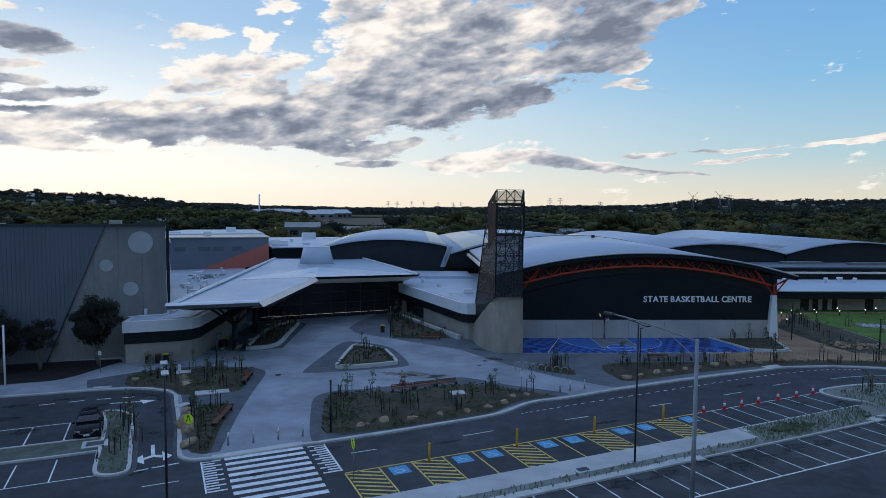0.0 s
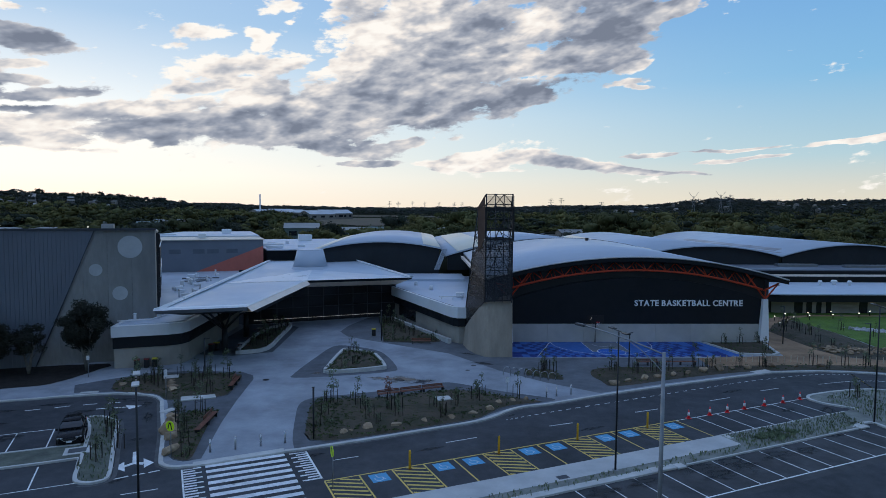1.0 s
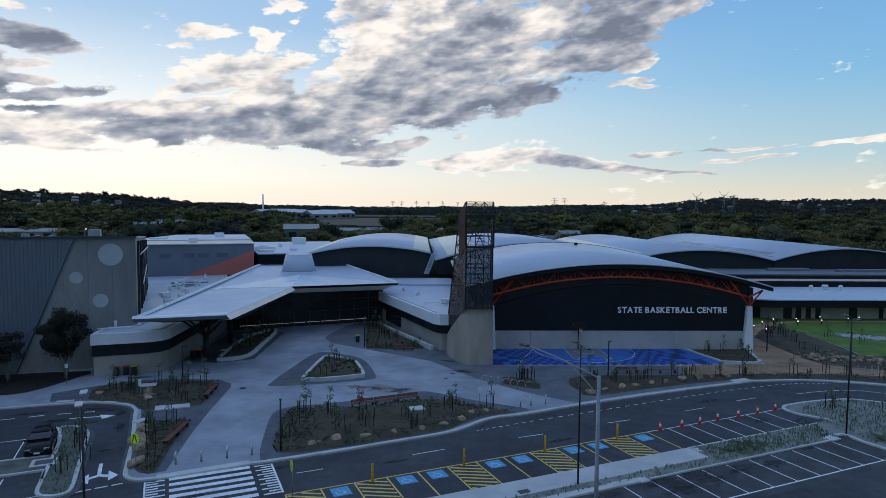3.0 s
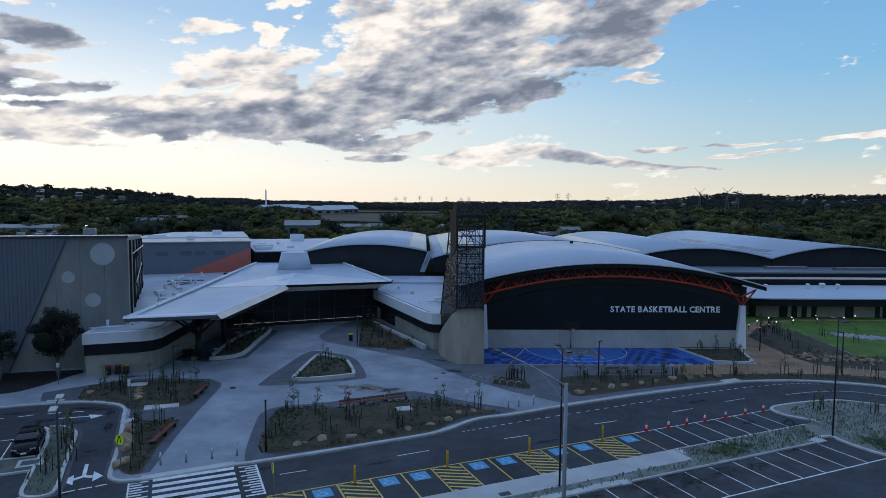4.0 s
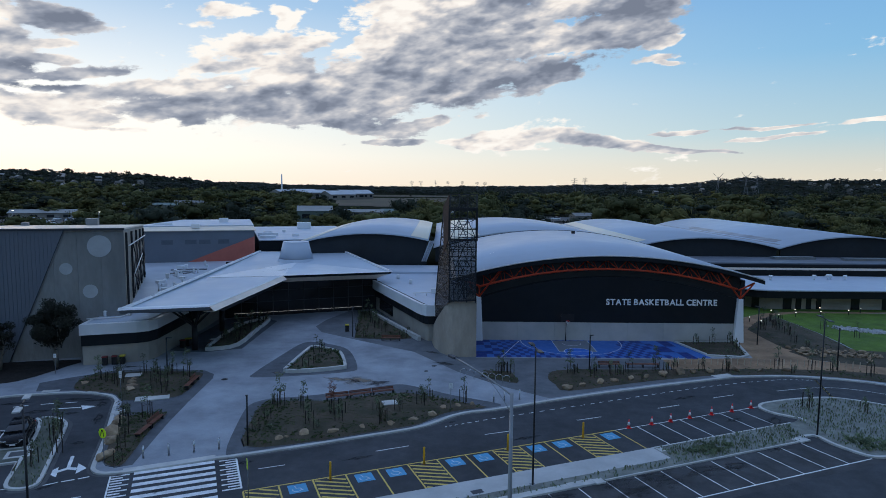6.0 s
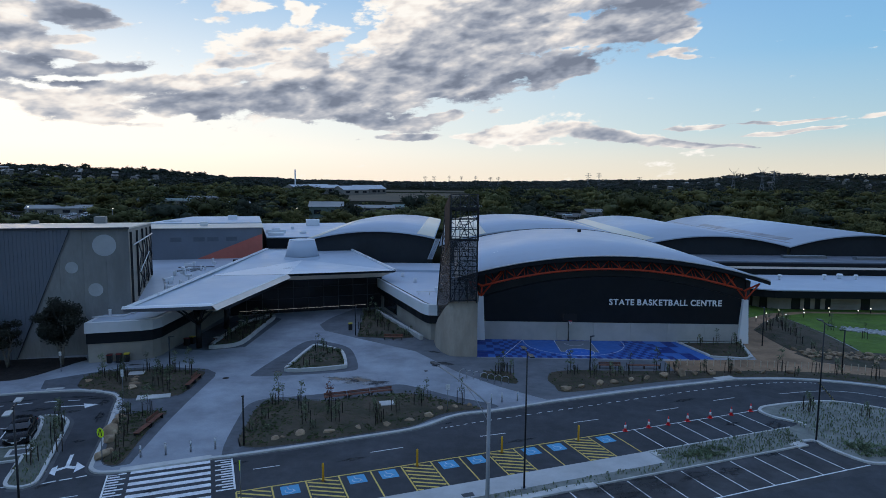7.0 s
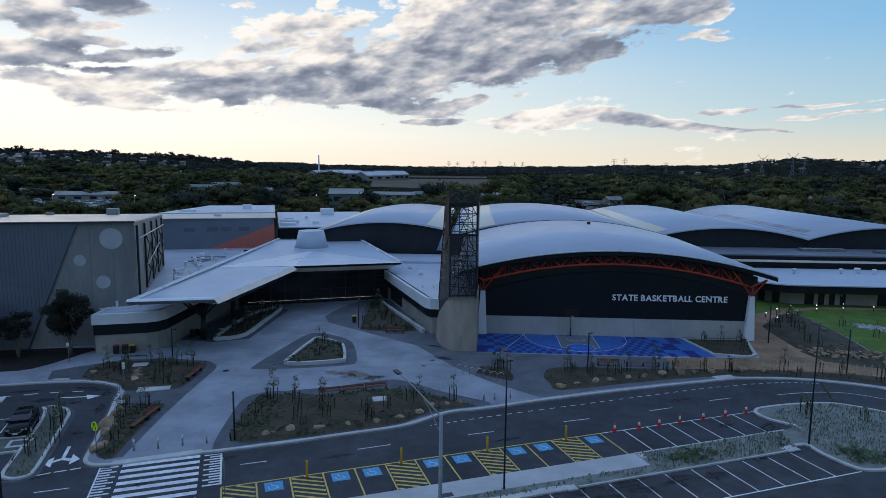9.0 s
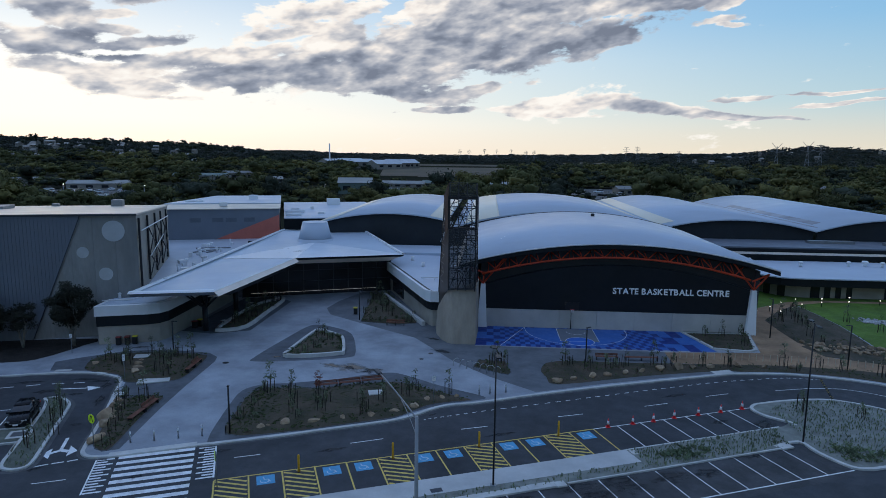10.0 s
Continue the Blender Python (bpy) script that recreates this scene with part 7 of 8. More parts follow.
LID_Y = make_mat("yellow_lid", (0.62, 0.5, 0.04), 0.5, vary=0.1, scale=4, fine=20, bump=0.0)
LID_R = make_mat("red_lid", (0.20, 0.03, 0.025), 0.5, vary=0.1, scale=4, fine=20, bump=0.0)
bin_pair(-31.5, 70.7, 20, LID_Y)
bin_pair(-32.3, 70.4, 20, LID_R)
bin_pair(-33.2, 70.0, 20, LID_R)
bin_pair(-27.6, 79.4, 80, LID_Y)
bin_pair(-27.9, 78.5, 80, LID_R)
bin_pair(-8.6, 89.3, 10, LID_Y)

CAFE = [(-25.5, 96.4, 42), (-25.4, 90.7, 38), (-24.7, 80.3, 14), (-24.1, 99.8, 81)]


# cafe tables under the canopy
def cafe_table(x, y, ang):
    th = thing("cafe_table", pose(x, y, PAVE_Z, 0, 0, ang), "round pale-topped outdoor table with fixed stools", "table", "cafe tables")
    b = bm_new()
    tube(b, [(0, 0, 0.72), (0, 0, 0.76)], 0.42, 20)
    part("tabletop", b, KERB, th, "pale round top")
    b = bm_new()
    tube(b, [(0, 0, 0), (0, 0, 0.72)], 0.05, 8)
    part("stem", b, BLACK_STEEL, th)
    for k in range(3):
        a = 2 * math.pi * k / 3
        c = (0.85 * math.cos(a), 0.85 * math.sin(a))
        b = bm_new()
        tube(b, [(*c, 0.42), (*c, 0.46)], 0.19, 14)
        stool = part("stool_seat", b, TIMBER, th, "small round timber seat")
        b = bm_new()
        tube(b, [(*c, 0), (*c, 0.42)], 0.03, 6)
        part("stool_leg", b, BLACK_STEEL, stool)


for x, y, a in CAFE:
    cafe_table(x, y, a)

# bicycle hoops
for k in range(7):
    th = thing("bicycle_hoop", pose(8.5 + 0.77 * k, 68.7 - 0.37 * k, PAVE_Z, 0, 0, 15), "stainless steel bicycle hoop", "bicycle rack", "bicycle hoops")
    b = bm_new()
    tube(b, [(-0.4, 0, 0), (-0.4, 0, 0.5)] + [(0.4 * -math.cos(a), 0, 0.5 + 0.38 * math.sin(a)) for a in (radians(q) for q in range(20, 161, 20))] + [(0.4, 0, 0.5), (0.4, 0, 0)], 0.035, 8)
    part("hoop", b, STEEL, th)

# low white-topped posts along the sand path
for k in range(30):
    x = 33.6 + 0.78 * k
    y = 75.35 + (0.25 if k < 18 else 0.25 - 0.05 * (k - 18))
    th = thing("fence_post", pose(x, y, PAVE_Z, 0, 0, 3), "short pale timber post edging the sand path", "post", "edging posts")
    b = bm_new()
    box(b, (0, 0, 0.40), (0.07, 0.07, 0.8), bevel=0.012)
    part("post", b, POST_WOOD, th)

# drain covers and pits
for x, y, w in ((-17.4, 65.7, 0.7), (4.2, 70.4, 0.5), (5.0, 72.6, 0.6)):
    b = bm_new()
    tube(b, [(x, y, PAVE_Z), (x, y, PAVE_Z + 0.012)], w / 2, 20)
    tagged(part("drain_cover", b, BLACK_STEEL), "round dark drain cover in the paving", "drain cover")
b = bm_new()
box(b, (9.7, 42.0, 0.125), (0.85, 0.5, 0.02), 24.4)
tagged(part("drain_pit", b, GREY_CLAD), "grey service pit lid in the footpath", "pit lid")
b = bm_new()
box(b, (-25.9, 45.95, 0.11), (1.75, 1.5, 0.06), 24, bevel=0.01)
pit = tagged(part("drain_pit", b, KERB), "pale concrete drain pit with grey lid on the island", "pit lid")
b = bm_new()
box(b, (-25.9, 45.95, 0.146), (1.2, 0.9, 0.012), 24)
part("lid", b, CHANNEL, pit, "grey lid")
b = bm_new()
strip(b, [(-38.0, 39.2), (-27.2, 43.6), (-25.0, 44.6), (-24.2, 43.0)], 0.22, -0.02, 0.15)
strip(b, [(-38.0, 42.3), (-28.0, 46.6), (-26.4, 47.2)], 0.22, -0.02, 0.15)
setting("kerb_9", b, KERB, "pale concrete kerb of the gravel strip", "kerb")


# ---- boulders ----
def boulder(x, y, r, seed, z=PAVE_Z + 0.05, group="garden boulders"):
    b = bm_new()
    bmesh.ops.create_icosphere(b, subdivisions=3, radius=1.0)
    rn = random.Random(seed)
    sx, sy, sz = r * rn.uniform(0.95, 1.45), r * rn.uniform(0.75, 1.05), r * rn.uniform(0.62, 0.9)
    cuts = [(Vector((rn.gauss(0, 1), rn.gauss(0, 1), rn.gauss(0.3, 1))).normalized(), rn.uniform(0.42, 0.78)) for _ in range(9)]
    for v in b.verts:
        p = v.co.copy()
        for nrm, dist in cuts:
            k = p.dot(nrm)
            if k > dist:
                p -= nrm * (k - dist) * 0.9
        p *= 1 + 0.10 * noise.noise(p * 2.2 + Vector((seed, 0, 0)))
        v.co = Vector((p.x * sx, p.y * sy, p.z * sz + sz * 0.45))
    for f in b.faces:
        f.smooth = False
    ob = part("boulder", b, ROCK)
    ob.matrix_basis = pose(x, y, z, 0, 0, rn.uniform(0, 360))
    return tagged(ob, "tan sandstone boulder resting on mulch", "boulder", group)


SPOTS = [(-6.6, 49.8, 0.42), (-6.0, 50.2, 0.28), (-4.65, 50.8, 0.5), (-2.4, 51.6, 0.48), (-0.1, 52.6, 0.42), (2.25, 53.7, 0.52), (4.1, 54.8, 0.46), (5.7, 56.3, 0.5), (6.7, 57.9, 0.42), (8.0, 58.6, 0.34), (9.4, 59.3, 0.34), (0.2, 54.2, 0.2),
         (-18.7, 45.6, 0.62), (-20.0, 48.5, 0.7), (-20.6, 49.7, 0.75), (-21.1, 50.9, 0.66), (-22.0, 53.4, 0.5), (-21.5, 52.2, 0.5), (-26.5, 63.5, 0.55), (-25.9, 62.4, 0.5), (-25.3, 61.0, 0.55), (-26.9, 64.6, 0.4), (-31.2, 62.9, 0.4), (-19.0, 46.6, 0.3),
         (19.4, 65.1, 0.55), (21.2, 66.1, 0.5), (23.3, 67.2, 0.5), (25.0, 68.0, 0.5), (27.0, 68.9, 0.5), (28.9, 69.8, 0.5), (31.0, 70.6, 0.65), (33.2, 71.4, 0.7), (34.9, 71.9, 0.5), (36.9, 72.3, 0.5), (40.2, 73.2, 0.5), (43.0, 73.2, 0.45), (46.2, 73.6, 0.5)]
for i, (x, y, r) in enumerate(SPOTS):
    boulder(x, y, r * (0.86 if y > 64.5 else 0.95), i + 3)
rn = random.Random(21)
for i in range(104):
    k = rn.random()
    x = 51.4 + 10.4 * k + rn.uniform(-0.5, 0.5)
    y = 82.6 - 2.4 * k + rn.gauss(0, 0.95) + (1.6 * (k - 0.75) / 0.25 if k > 0.75 else 0.0)
    boulder(x, y, rn.uniform(0.16, 0.40), 100 + i, group="rockery boulders")
PALE_ROCK = make_mat("pale_river_stone", (0.42, 0.42, 0.42), 0.9, vary=0.3, scale=2, fine=6, bump=0.4, island=0.3)
b = bm_new()
for i in range(520):
    k = rn.random()
    c = Vector((65.6 + 6.5 * k + rn.gauss(0, 0.5), 97.6 - 3.2 * k + rn.gauss(0, 0.8), PAVE_Z + 0.08))
    r = bmesh.ops.create_icosphere(b, subdivisions=1, radius=rn.uniform(0.09, 0.22))
    sq = rn.uniform(0.5, 0.8)
    for v in r["verts"]:
        v.co = Vector((v.co.x * rn.uniform(0.9, 1.1), v.co.y, v.co.z * sq)) + c
tagged(part("river_stones", b, PALE_ROCK), "pale river stones lining a swale in the lawn", "stones", "", "stuff")


# ---- planting ----
def leaf_cloud(rn, n, centre, size, leaf, flat=0.5):
    """Verts and faces of n small leaf blades scattered in an ellipsoid, denser to the outside."""
    vs, fs = [], []
    for _ in range(n):
        d = Vector((rn.gauss(0, 1), rn.gauss(0, 1), rn.gauss(0, 1))).normalized() * (rn.random() ** 0.45)
        c = Vector((centre[0] + d.x * size[0], centre[1] + d.y * size[1], centre[2] + d.z * size[2]))
        a = Vector((rn.gauss(0, 1), rn.gauss(0, 1), rn.gauss(0, flat))).normalized()
        t = a.orthogonal().normalized()
        s = leaf * rn.uniform(0.6, 1.4)
        k = len(vs)
        vs += [c - a * s, c + t * s * 0.4, c + a * s, c - t * s * 0.4]
        fs.append((k, k + 1, k + 2, k + 3))
    return vs, fs


def mesh_part(name, vs, fs, material, parent=None, label=""):
    me = bpy.data.meshes.new(name)
    me.from_pydata([tuple(v) for v in vs], [], fs)
    me.materials.append(material)
    ob = new(name, me)
    if parent is not None:
        ob.parent = parent
    if label:
        ob["label"] = label
    return ob


def sapling(h, material, lush, seed, label):
    """A young tree with three stakes."""
    rn = random.Random(seed)
    th = thing("sapling", Matrix(), label, "young tree", "staked saplings")
    b = bm_new()
    pts = [(0, 0, 0)]
    for k in range(1, 6):
        pts.append((rn.uniform(-0.05, 0.05) * k * 0.5, rn.uniform(-0.05, 0.05) * k * 0.5, h * k / 5))
    tube(b, pts, 0.035, 6, 0.008)
    trunk = part("trunk", b, BARK, th)
    vs, fs = [], []
    for k in range(8 + int(lush * 7)):
        z = h * rn.uniform(0.35, 0.97)
        a = rn.uniform(0, 2 * math.pi)
        ln = (0.25 + 0.35 * (1 - z / h)) * h * 0.42 * rn.uniform(0.6, 1.1)
        e = (math.cos(a) * ln, math.sin(a) * ln, z + ln * 0.7)
        b = bm_new()
        tube(b, [(0, 0, z - 0.05), (e[0] * 0.5, e[1] * 0.5, z + ln * 0.25), e], 0.012, 4, 0.004)
        part("branch", b, BARK, trunk)
        v2, f2 = leaf_cloud(rn, int(4 + 24 * lush), (e[0] * 0.8, e[1] * 0.8, z + ln * 0.5), (0.24 + 0.08 * lush, 0.24 + 0.08 * lush, 0.26), 0.085 + 0.02 * lush)
        fs += [tuple(i + len(vs) for i in f) for f in f2]
        vs += v2
    mesh_part("crown", vs, fs, material, th)
    for k in range(3):
        a = 2 * math.pi * k / 3 + rn.uniform(-0.2, 0.2)
        b = bm_new()
        box(b, (0.42 * math.cos(a), 0.42 * math.sin(a), 0.62), (0.055, 0.055, 1.28))
        part("stake", b, STAKE, th)
    for k in range(3):
        b = bm_new()
        a = 2 * math.pi * k / 3
        tube(b, [(0.42 * math.cos(a), 0.42 * math.sin(a), 1.0), (0, 0, 1.05)], 0.012, 4)
        part("tie", b, RUBBER, th)
    return th


def shrub(h, seed, label, stakes=2):
    rn = random.Random(seed)
    th = thing("shrub", Matrix(), label, "shrub", "young shrubs")
    vs, fs = [], []
    b = bm_new()
    for k in range(9):
        a, r = rn.uniform(0, 6.28), rn.uniform(0.0, 0.3)
        e = (math.cos(a) * r, math.sin(a) * r, h * rn.uniform(0.5, 1.0))
        tube(b, [(0, 0, 0), (e[0] * 0.7, e[1] * 0.7, e[2] * 0.5), e], 0.012, 4, 0.005)
        v2, f2 = leaf_cloud(rn, 14, (e[0], e[1], e[2] * 0.72), (0.16, 0.16, h * 0.3), 0.065)
        fs += [tuple(i + len(vs) for i in f) for f in f2]
        vs += v2
    part("stem", b, BARK, th)
    mesh_part("crown", vs, fs, LEAF, th)
    for k in range(stakes):
        b = bm_new()
        box(b, (0.3 * (-1) ** k, 0.1, 0.5), (0.05, 0.05, 1.05))
        part("stake", b, STAKE, th)
    return th


PROTO = [sapling(3.0, LEAF, 0.6, 11, "leafy staked sapling in mulch"), sapling(2.5, LEAF, 0.25, 12, "thin sparse sapling with dark timber stakes"), sapling(3.0, LEAF_RED, 0.5, 13, "red-leaved staked sapling in mulch"), sapling(1.6, LEAF, 0.4, 14, "short staked sapling in mulch")]
SHRUBS = [shrub(1.0, 31, "young green shrub between two stakes"), shrub(1.3, 32, "upright green shrub between two stakes"), shrub(0.5, 33, "low leafy green shrub in mulch", 0)]
for i, o in enumerate(PROTO):
    o.matrix_basis = pose(*((-8.8, 57.6), (-6.4, 57.0), (-3.4, 56.4), (-4.9, 53.2))[i], PAVE_Z + 0.2)
for i, o in enumerate(SHRUBS):
    o.matrix_basis = pose(*((-8.9, 54.0), (-9.1, 51.4), (-8.6, 72.6))[i], PAVE_Z + 0.15)
PLANTS = [(3, -2.4, 53.8), (3, 1.4, 54.6), (1, 5.2, 60.2), (3, 4.6, 58.6), (1, 8.6, 59.6), (3, 2.6, 56.8), (3, -5.6, 55.4), (3, 0.6, 56.4),
          (0, -30.3, 64.0), (0, -21.6, 66.0), (1, -23.6, 66.8), (3, -25.0, 66.0), (1, -26.8, 66.6), (1, -28.2, 64.4), (3, -29.2, 65.6), (1, -24.0, 63.6), (3, -22.6, 63.0), (1, -23.2, 61.6), (3, -27.4, 62.6), (1, -21.4, 60.6),
          (0, -20.6, 51.4), (1, -19.8, 54.0), (3, -19.4, 49.4), (3, -18.4, 47.0),
          (1, -22.8, 46.0), (1, -25.2, 49.8), (3, -24.6, 48.4), (1, -26.4, 51.4), (3, -23.4, 44.0),
          (0, 20.6, 70.6), (1, 27.3, 71.0), (0, 30.6, 72.0), (3, 32.8, 72.3), (3, 36.1, 72.6), (1, 38.9, 72.8), (1, 45.1, 73.4), (1, 49.0, 73.6), (3, 51.3, 73.2), (1, 23.0, 69.2), (3, 25.2, 70.2), (1, 54.6, 71.8), (3, 58.6, 69.8),
          (1, 12.4, 69.0), (3, 13.8, 69.6), (1, 13.0, 70.2), (3, 39.8, 85.0), (1, 42.0, 85.2), (3, 44.6, 85.6), (3, 43.6, 81.4),
          (3, 41.8, 60.6), (3, 46.5, 59.6), (1, 50.2, 56.0), (3, 54.0, 58.0),
          (1, 54.4, 97.6), (1, 55.4, 96.0), (3, 55.2, 94.2), (3, 55.0, 91.2), (3, 57.0, 100.4), (1, 56.2, 97.4), (1, 53.6, 86.6), (3, 53.0, 94.4), (1, 62.6, 96.0), (1, 64.5, 91.0),
          (3, -9.4, 77.0), (1, -9.9, 76.0), (3, -23.4, 81.0), (0, -22.8, 84.0), (3, -23.2, 87.4), (1, -23.2, 91.0), (3, -22.8, 93.6), (1, -4.6, 90.5), (3, -5.6, 94.0), (1, -6.4, 98.0), (3, -3.0, 88.6), (1, -7.4, 100.6)]
rn = random.Random(8)
for k, x, y in PLANTS:
    s = rn.uniform(0.85, 1.15)
    copy_thing(PROTO[k], pose(x, y, PAVE_Z + 0.12, 0, 0, rn.uniform(0, 360)) @ Matrix.Diagonal((s, s, s, 1)))


def inside(p, poly):
    hit = False
    for (x0, y0), (x1, y1) in zip(poly, poly[1:] + poly[:1]):
        if (y0 > p[1]) != (y1 > p[1]) and p[0] < x0 + (p[1] - y0) / (y1 - y0) * (x1 - x0):
            hit = not hit
    return hit


# boulders and slabs that stand free of plants
KEEP_CLEAR = [(x, y - 0.25, 0.35 + 0.9 * rad) for x, y, rad in SPOTS] + [(1.4, 58.6, 1.1), (-27.6, 65.8, 1.2), (-22.8, 58.8, 1.0), (-21.2, 59.4, 1.0)]


def scatter(rn, poly, n):
    xs, ys = [p[0] for p in poly], [p[1] for p in poly]
    out = []
    while len(out) < n:
        p = (rn.uniform(min(xs), max(xs)), rn.uniform(min(ys), max(ys)))
        if inside(p, poly) and all(math.hypot(p[0] - q[0], p[1] - q[1]) > q[2] for q in KEEP_CLEAR):
            out.append(p)
    return out


for poly, n, low in ((BED_CANOPY, 24, 0.4), (BED_TRI, 34, 0.95), (BED_ENTRY, 34, 0.4), (BED_MAIN, 12, 0.35), (BED_LEFT, 5, 0.3), (BED_LOW, 3, 0.3), (BED_COURT, 8, 0), (BED_SLOPE, 2, 0), (BED_BIKE, 2, 0)):
    for p in scatter(rn, poly, n):
        s = rn.uniform(0.7, 1.2)
        copy_thing(SHRUBS[2 if rn.random() < low else rn.randrange(2)], pose(*p, PAVE_Z + 0.12, 0, 0, rn.uniform(0, 360)) @ Matrix.Diagonal((s, s, s, 1)))


def tufts(name, polys, z, label, lo=0.2, hi=0.5, material=TUFT, blades=14, lean=1.0):
    """Many small tussocks as one sheet of blades."""
    vs, fs = [], []
    r2 = random.Random(len(name))
    for poly, n in polys:
        for p in scatter(r2, poly, n):
            h = r2.uniform(lo, hi)
            for _ in range(blades):
                a = r2.uniform(0, 6.283)
                w = 0.010 + 0.014 * r2.random()
                e = r2.uniform(0.3, 1.1) * h * lean
                k = len(vs)
                ca, sa = math.cos(a), math.sin(a)
                vs += [Vector((p[0] - sa * w, p[1] + ca * w, z)), Vector((p[0] + sa * w, p[1] - ca * w, z)), Vector((p[0] + ca * e * 0.5, p[1] + sa * e * 0.5, z + h * 0.75)), Vector((p[0] + ca * e, p[1] + sa * e, z + h * r2.uniform(0.45, 1.0)))]
                fs += [(k, k + 1, k + 2), (k + 1, k + 3, k + 2)]
    ob = mesh_part(name, vs, fs, material)
    return tagged(ob, label, "tussock grass", "", "stuff")


STRIP_A = [bay(-18, 6.6), bay(31.6, 6.6), bay(31.6, 7.6), bay(-18, 7.6)]
STRIP_B = [bay(31.8, 4.6), bay(46.6, 4.6), bay(45.2, 7.6), bay(31.8, 7.6)]
ISLAND = [(38.4, 60.6), (42.2, 63.0), (45.6, 63.8), (47.3, 63.4), (50, 61.8), (56.2, 56.6), (62, 51), (54, 52.8), (48, 52.2), (43.4, 50.8), (41.0, 50.6), (39.8, 52.8), (39.4, 57.0)]
tufts("tussocks", [(STRIP_A, 420), (STRIP_B, 800), (ISLAND, 1900), (ISLE, 200)], 0.10, "low grey-green tussocks in gravel", 0.14, 0.36, blades=7, lean=0.26)
tufts("tussocks_fine", [([bay(33.5, 5.8), bay(37.5, 5.4), bay(38.2, 6.8), bay(34.4, 7.2)], 55), ([(40.4, 52.4), (41.4, 50.6), (45.0, 51.2), (44.6, 53.0), (41.6, 54.0)], 60)], 0.10, "denser green groundcover patch in gravel", 0.2, 0.45)
tufts("bed_plants", [(BED_MAIN, 1500), (BED_LEFT, 330), (BED_LOW, 260), (BED_TRI, 1300), (BED_CANOPY, 300), (BED_ENTRY, 800), (BED_COURT, 300), (BED_SLOPE, 260), (BED_BIKE, 70), (BED_CORNER, 90)], PAVE_Z + 0.16, "small green strappy plants in mulch", 0.08, 0.22, BED_LEAF, blades=9)


def leafy_tree(x, y, h, spread, seed, label, pale=False, clumps=60, trunks=2, z=PAVE_Z, leaves=260):
    """A gum: forked trunks, limbs and a ragged crown of leaf clumps."""
    rn = random.Random(seed)
    th = thing("tree", pose(x, y, z), label, "tree")
    b = bm_new()
    tips = []
    for t in range(trunks):
        a = 2 * math.pi * t / trunks + rn.uniform(-0.4, 0.4)
        top = Vector((math.cos(a) * spread * 0.3, math.sin(a) * spread * 0.3, h * 0.55))
        tube(b, [(0, 0, 0), tuple(top * 0.5 + Vector((0, 0, 0.2))), tuple(top)], 0.16, 8, 0.07)
        for k in range(7):
            s = top * rn.uniform(0.45, 1.0)
            a2 = rn.uniform(0, 6.28)
            e = s + Vector((math.cos(a2) * spread * rn.uniform(0.3, 0.7), math.sin(a2) * spread * rn.uniform(0.3, 0.7), h * rn.uniform(0.1, 0.42)))
            tube(b, [tuple(s), tuple((s + e) / 2 + Vector((0, 0, 0.15))), tuple(e)], 0.05, 5, 0.015)
            tips.append(e)
    part("trunk", b, PALE_BARK if pale else BARK, th)
    vs, fs = [], []
    for k in range(clumps):
        d = Vector((rn.gauss(0, 1), rn.gauss(0, 1), rn.gauss(0, 1))).normalized() * rn.uniform(0.35, 0.86)
        c = Vector((d.x * spread, d.y * spread, h * 0.60 + d.z * h * 0.36))
        if d.z < 0:
            c.x, c.y = c.x * (1 + 0.35 * d.z), c.y * (1 + 0.35 * d.z)
        r = spread * rn.uniform(0.20, 0.34)
        v2, f2 = leaf_cloud(rn, leaves, c, (r, r, r * 0.8), 0.12)
        fs += [tuple(i + len(vs) for i in f) for f in f2]
        vs += v2
    mesh_part("crown", vs, fs, TREE_LEAF, th)
    return th


leafy_tree(-38.2, 68.8, 8.3, 2.9, 3, "dense dark gum tree with pale forked trunk by the wall", True, 80, 3)
leafy_tree(-43.6, 67.2, 5.8, 2.2, 4, "slender dark gum tree with pale trunks by the wall", True, 34, 2, leaves=120)
leafy_tree(-49.4, 65.6, 8.6, 3.2, 6, "dark gum tree beside ribbed cladding", True, 80, 2)
# two trees added to block sky light from the foot of the wall
leafy_tree(-46.6, 65.4, 6.6, 2.6, 14, "extra dark gum tree added to shade the wall's foot", True, 60, 2, leaves=200)
leafy_tree(-52.4, 63.6, 7.0, 2.8, 15, "extra dark gum tree added to shade the wall's foot", True, 60, 2, leaves=200)
leafy_tree(-55.4, 63.5, 7.4, 3.2, 9, "dark gum tree beside ribbed cladding", True, 70, 2)


# ---- the parked car ----
def loft(b, sections, mi=0):
    """Skin through rings of equal length."""
    rings = [[b.verts.new(p) for p in s] for s in sections]
    n = len(rings[0])
    for p, q in zip(rings, rings[1:]):
        for i in range(n):
            f = b.faces.new((p[i], p[(i + 1) % n], q[(i + 1) % n], q[i]))
            f.material_index, f.smooth = mi, True
    b.faces.new(rings[0][::-1]), b.faces.new(rings[-1])
    bmesh.ops.recalc_face_normals(b, faces=b.faces[:])


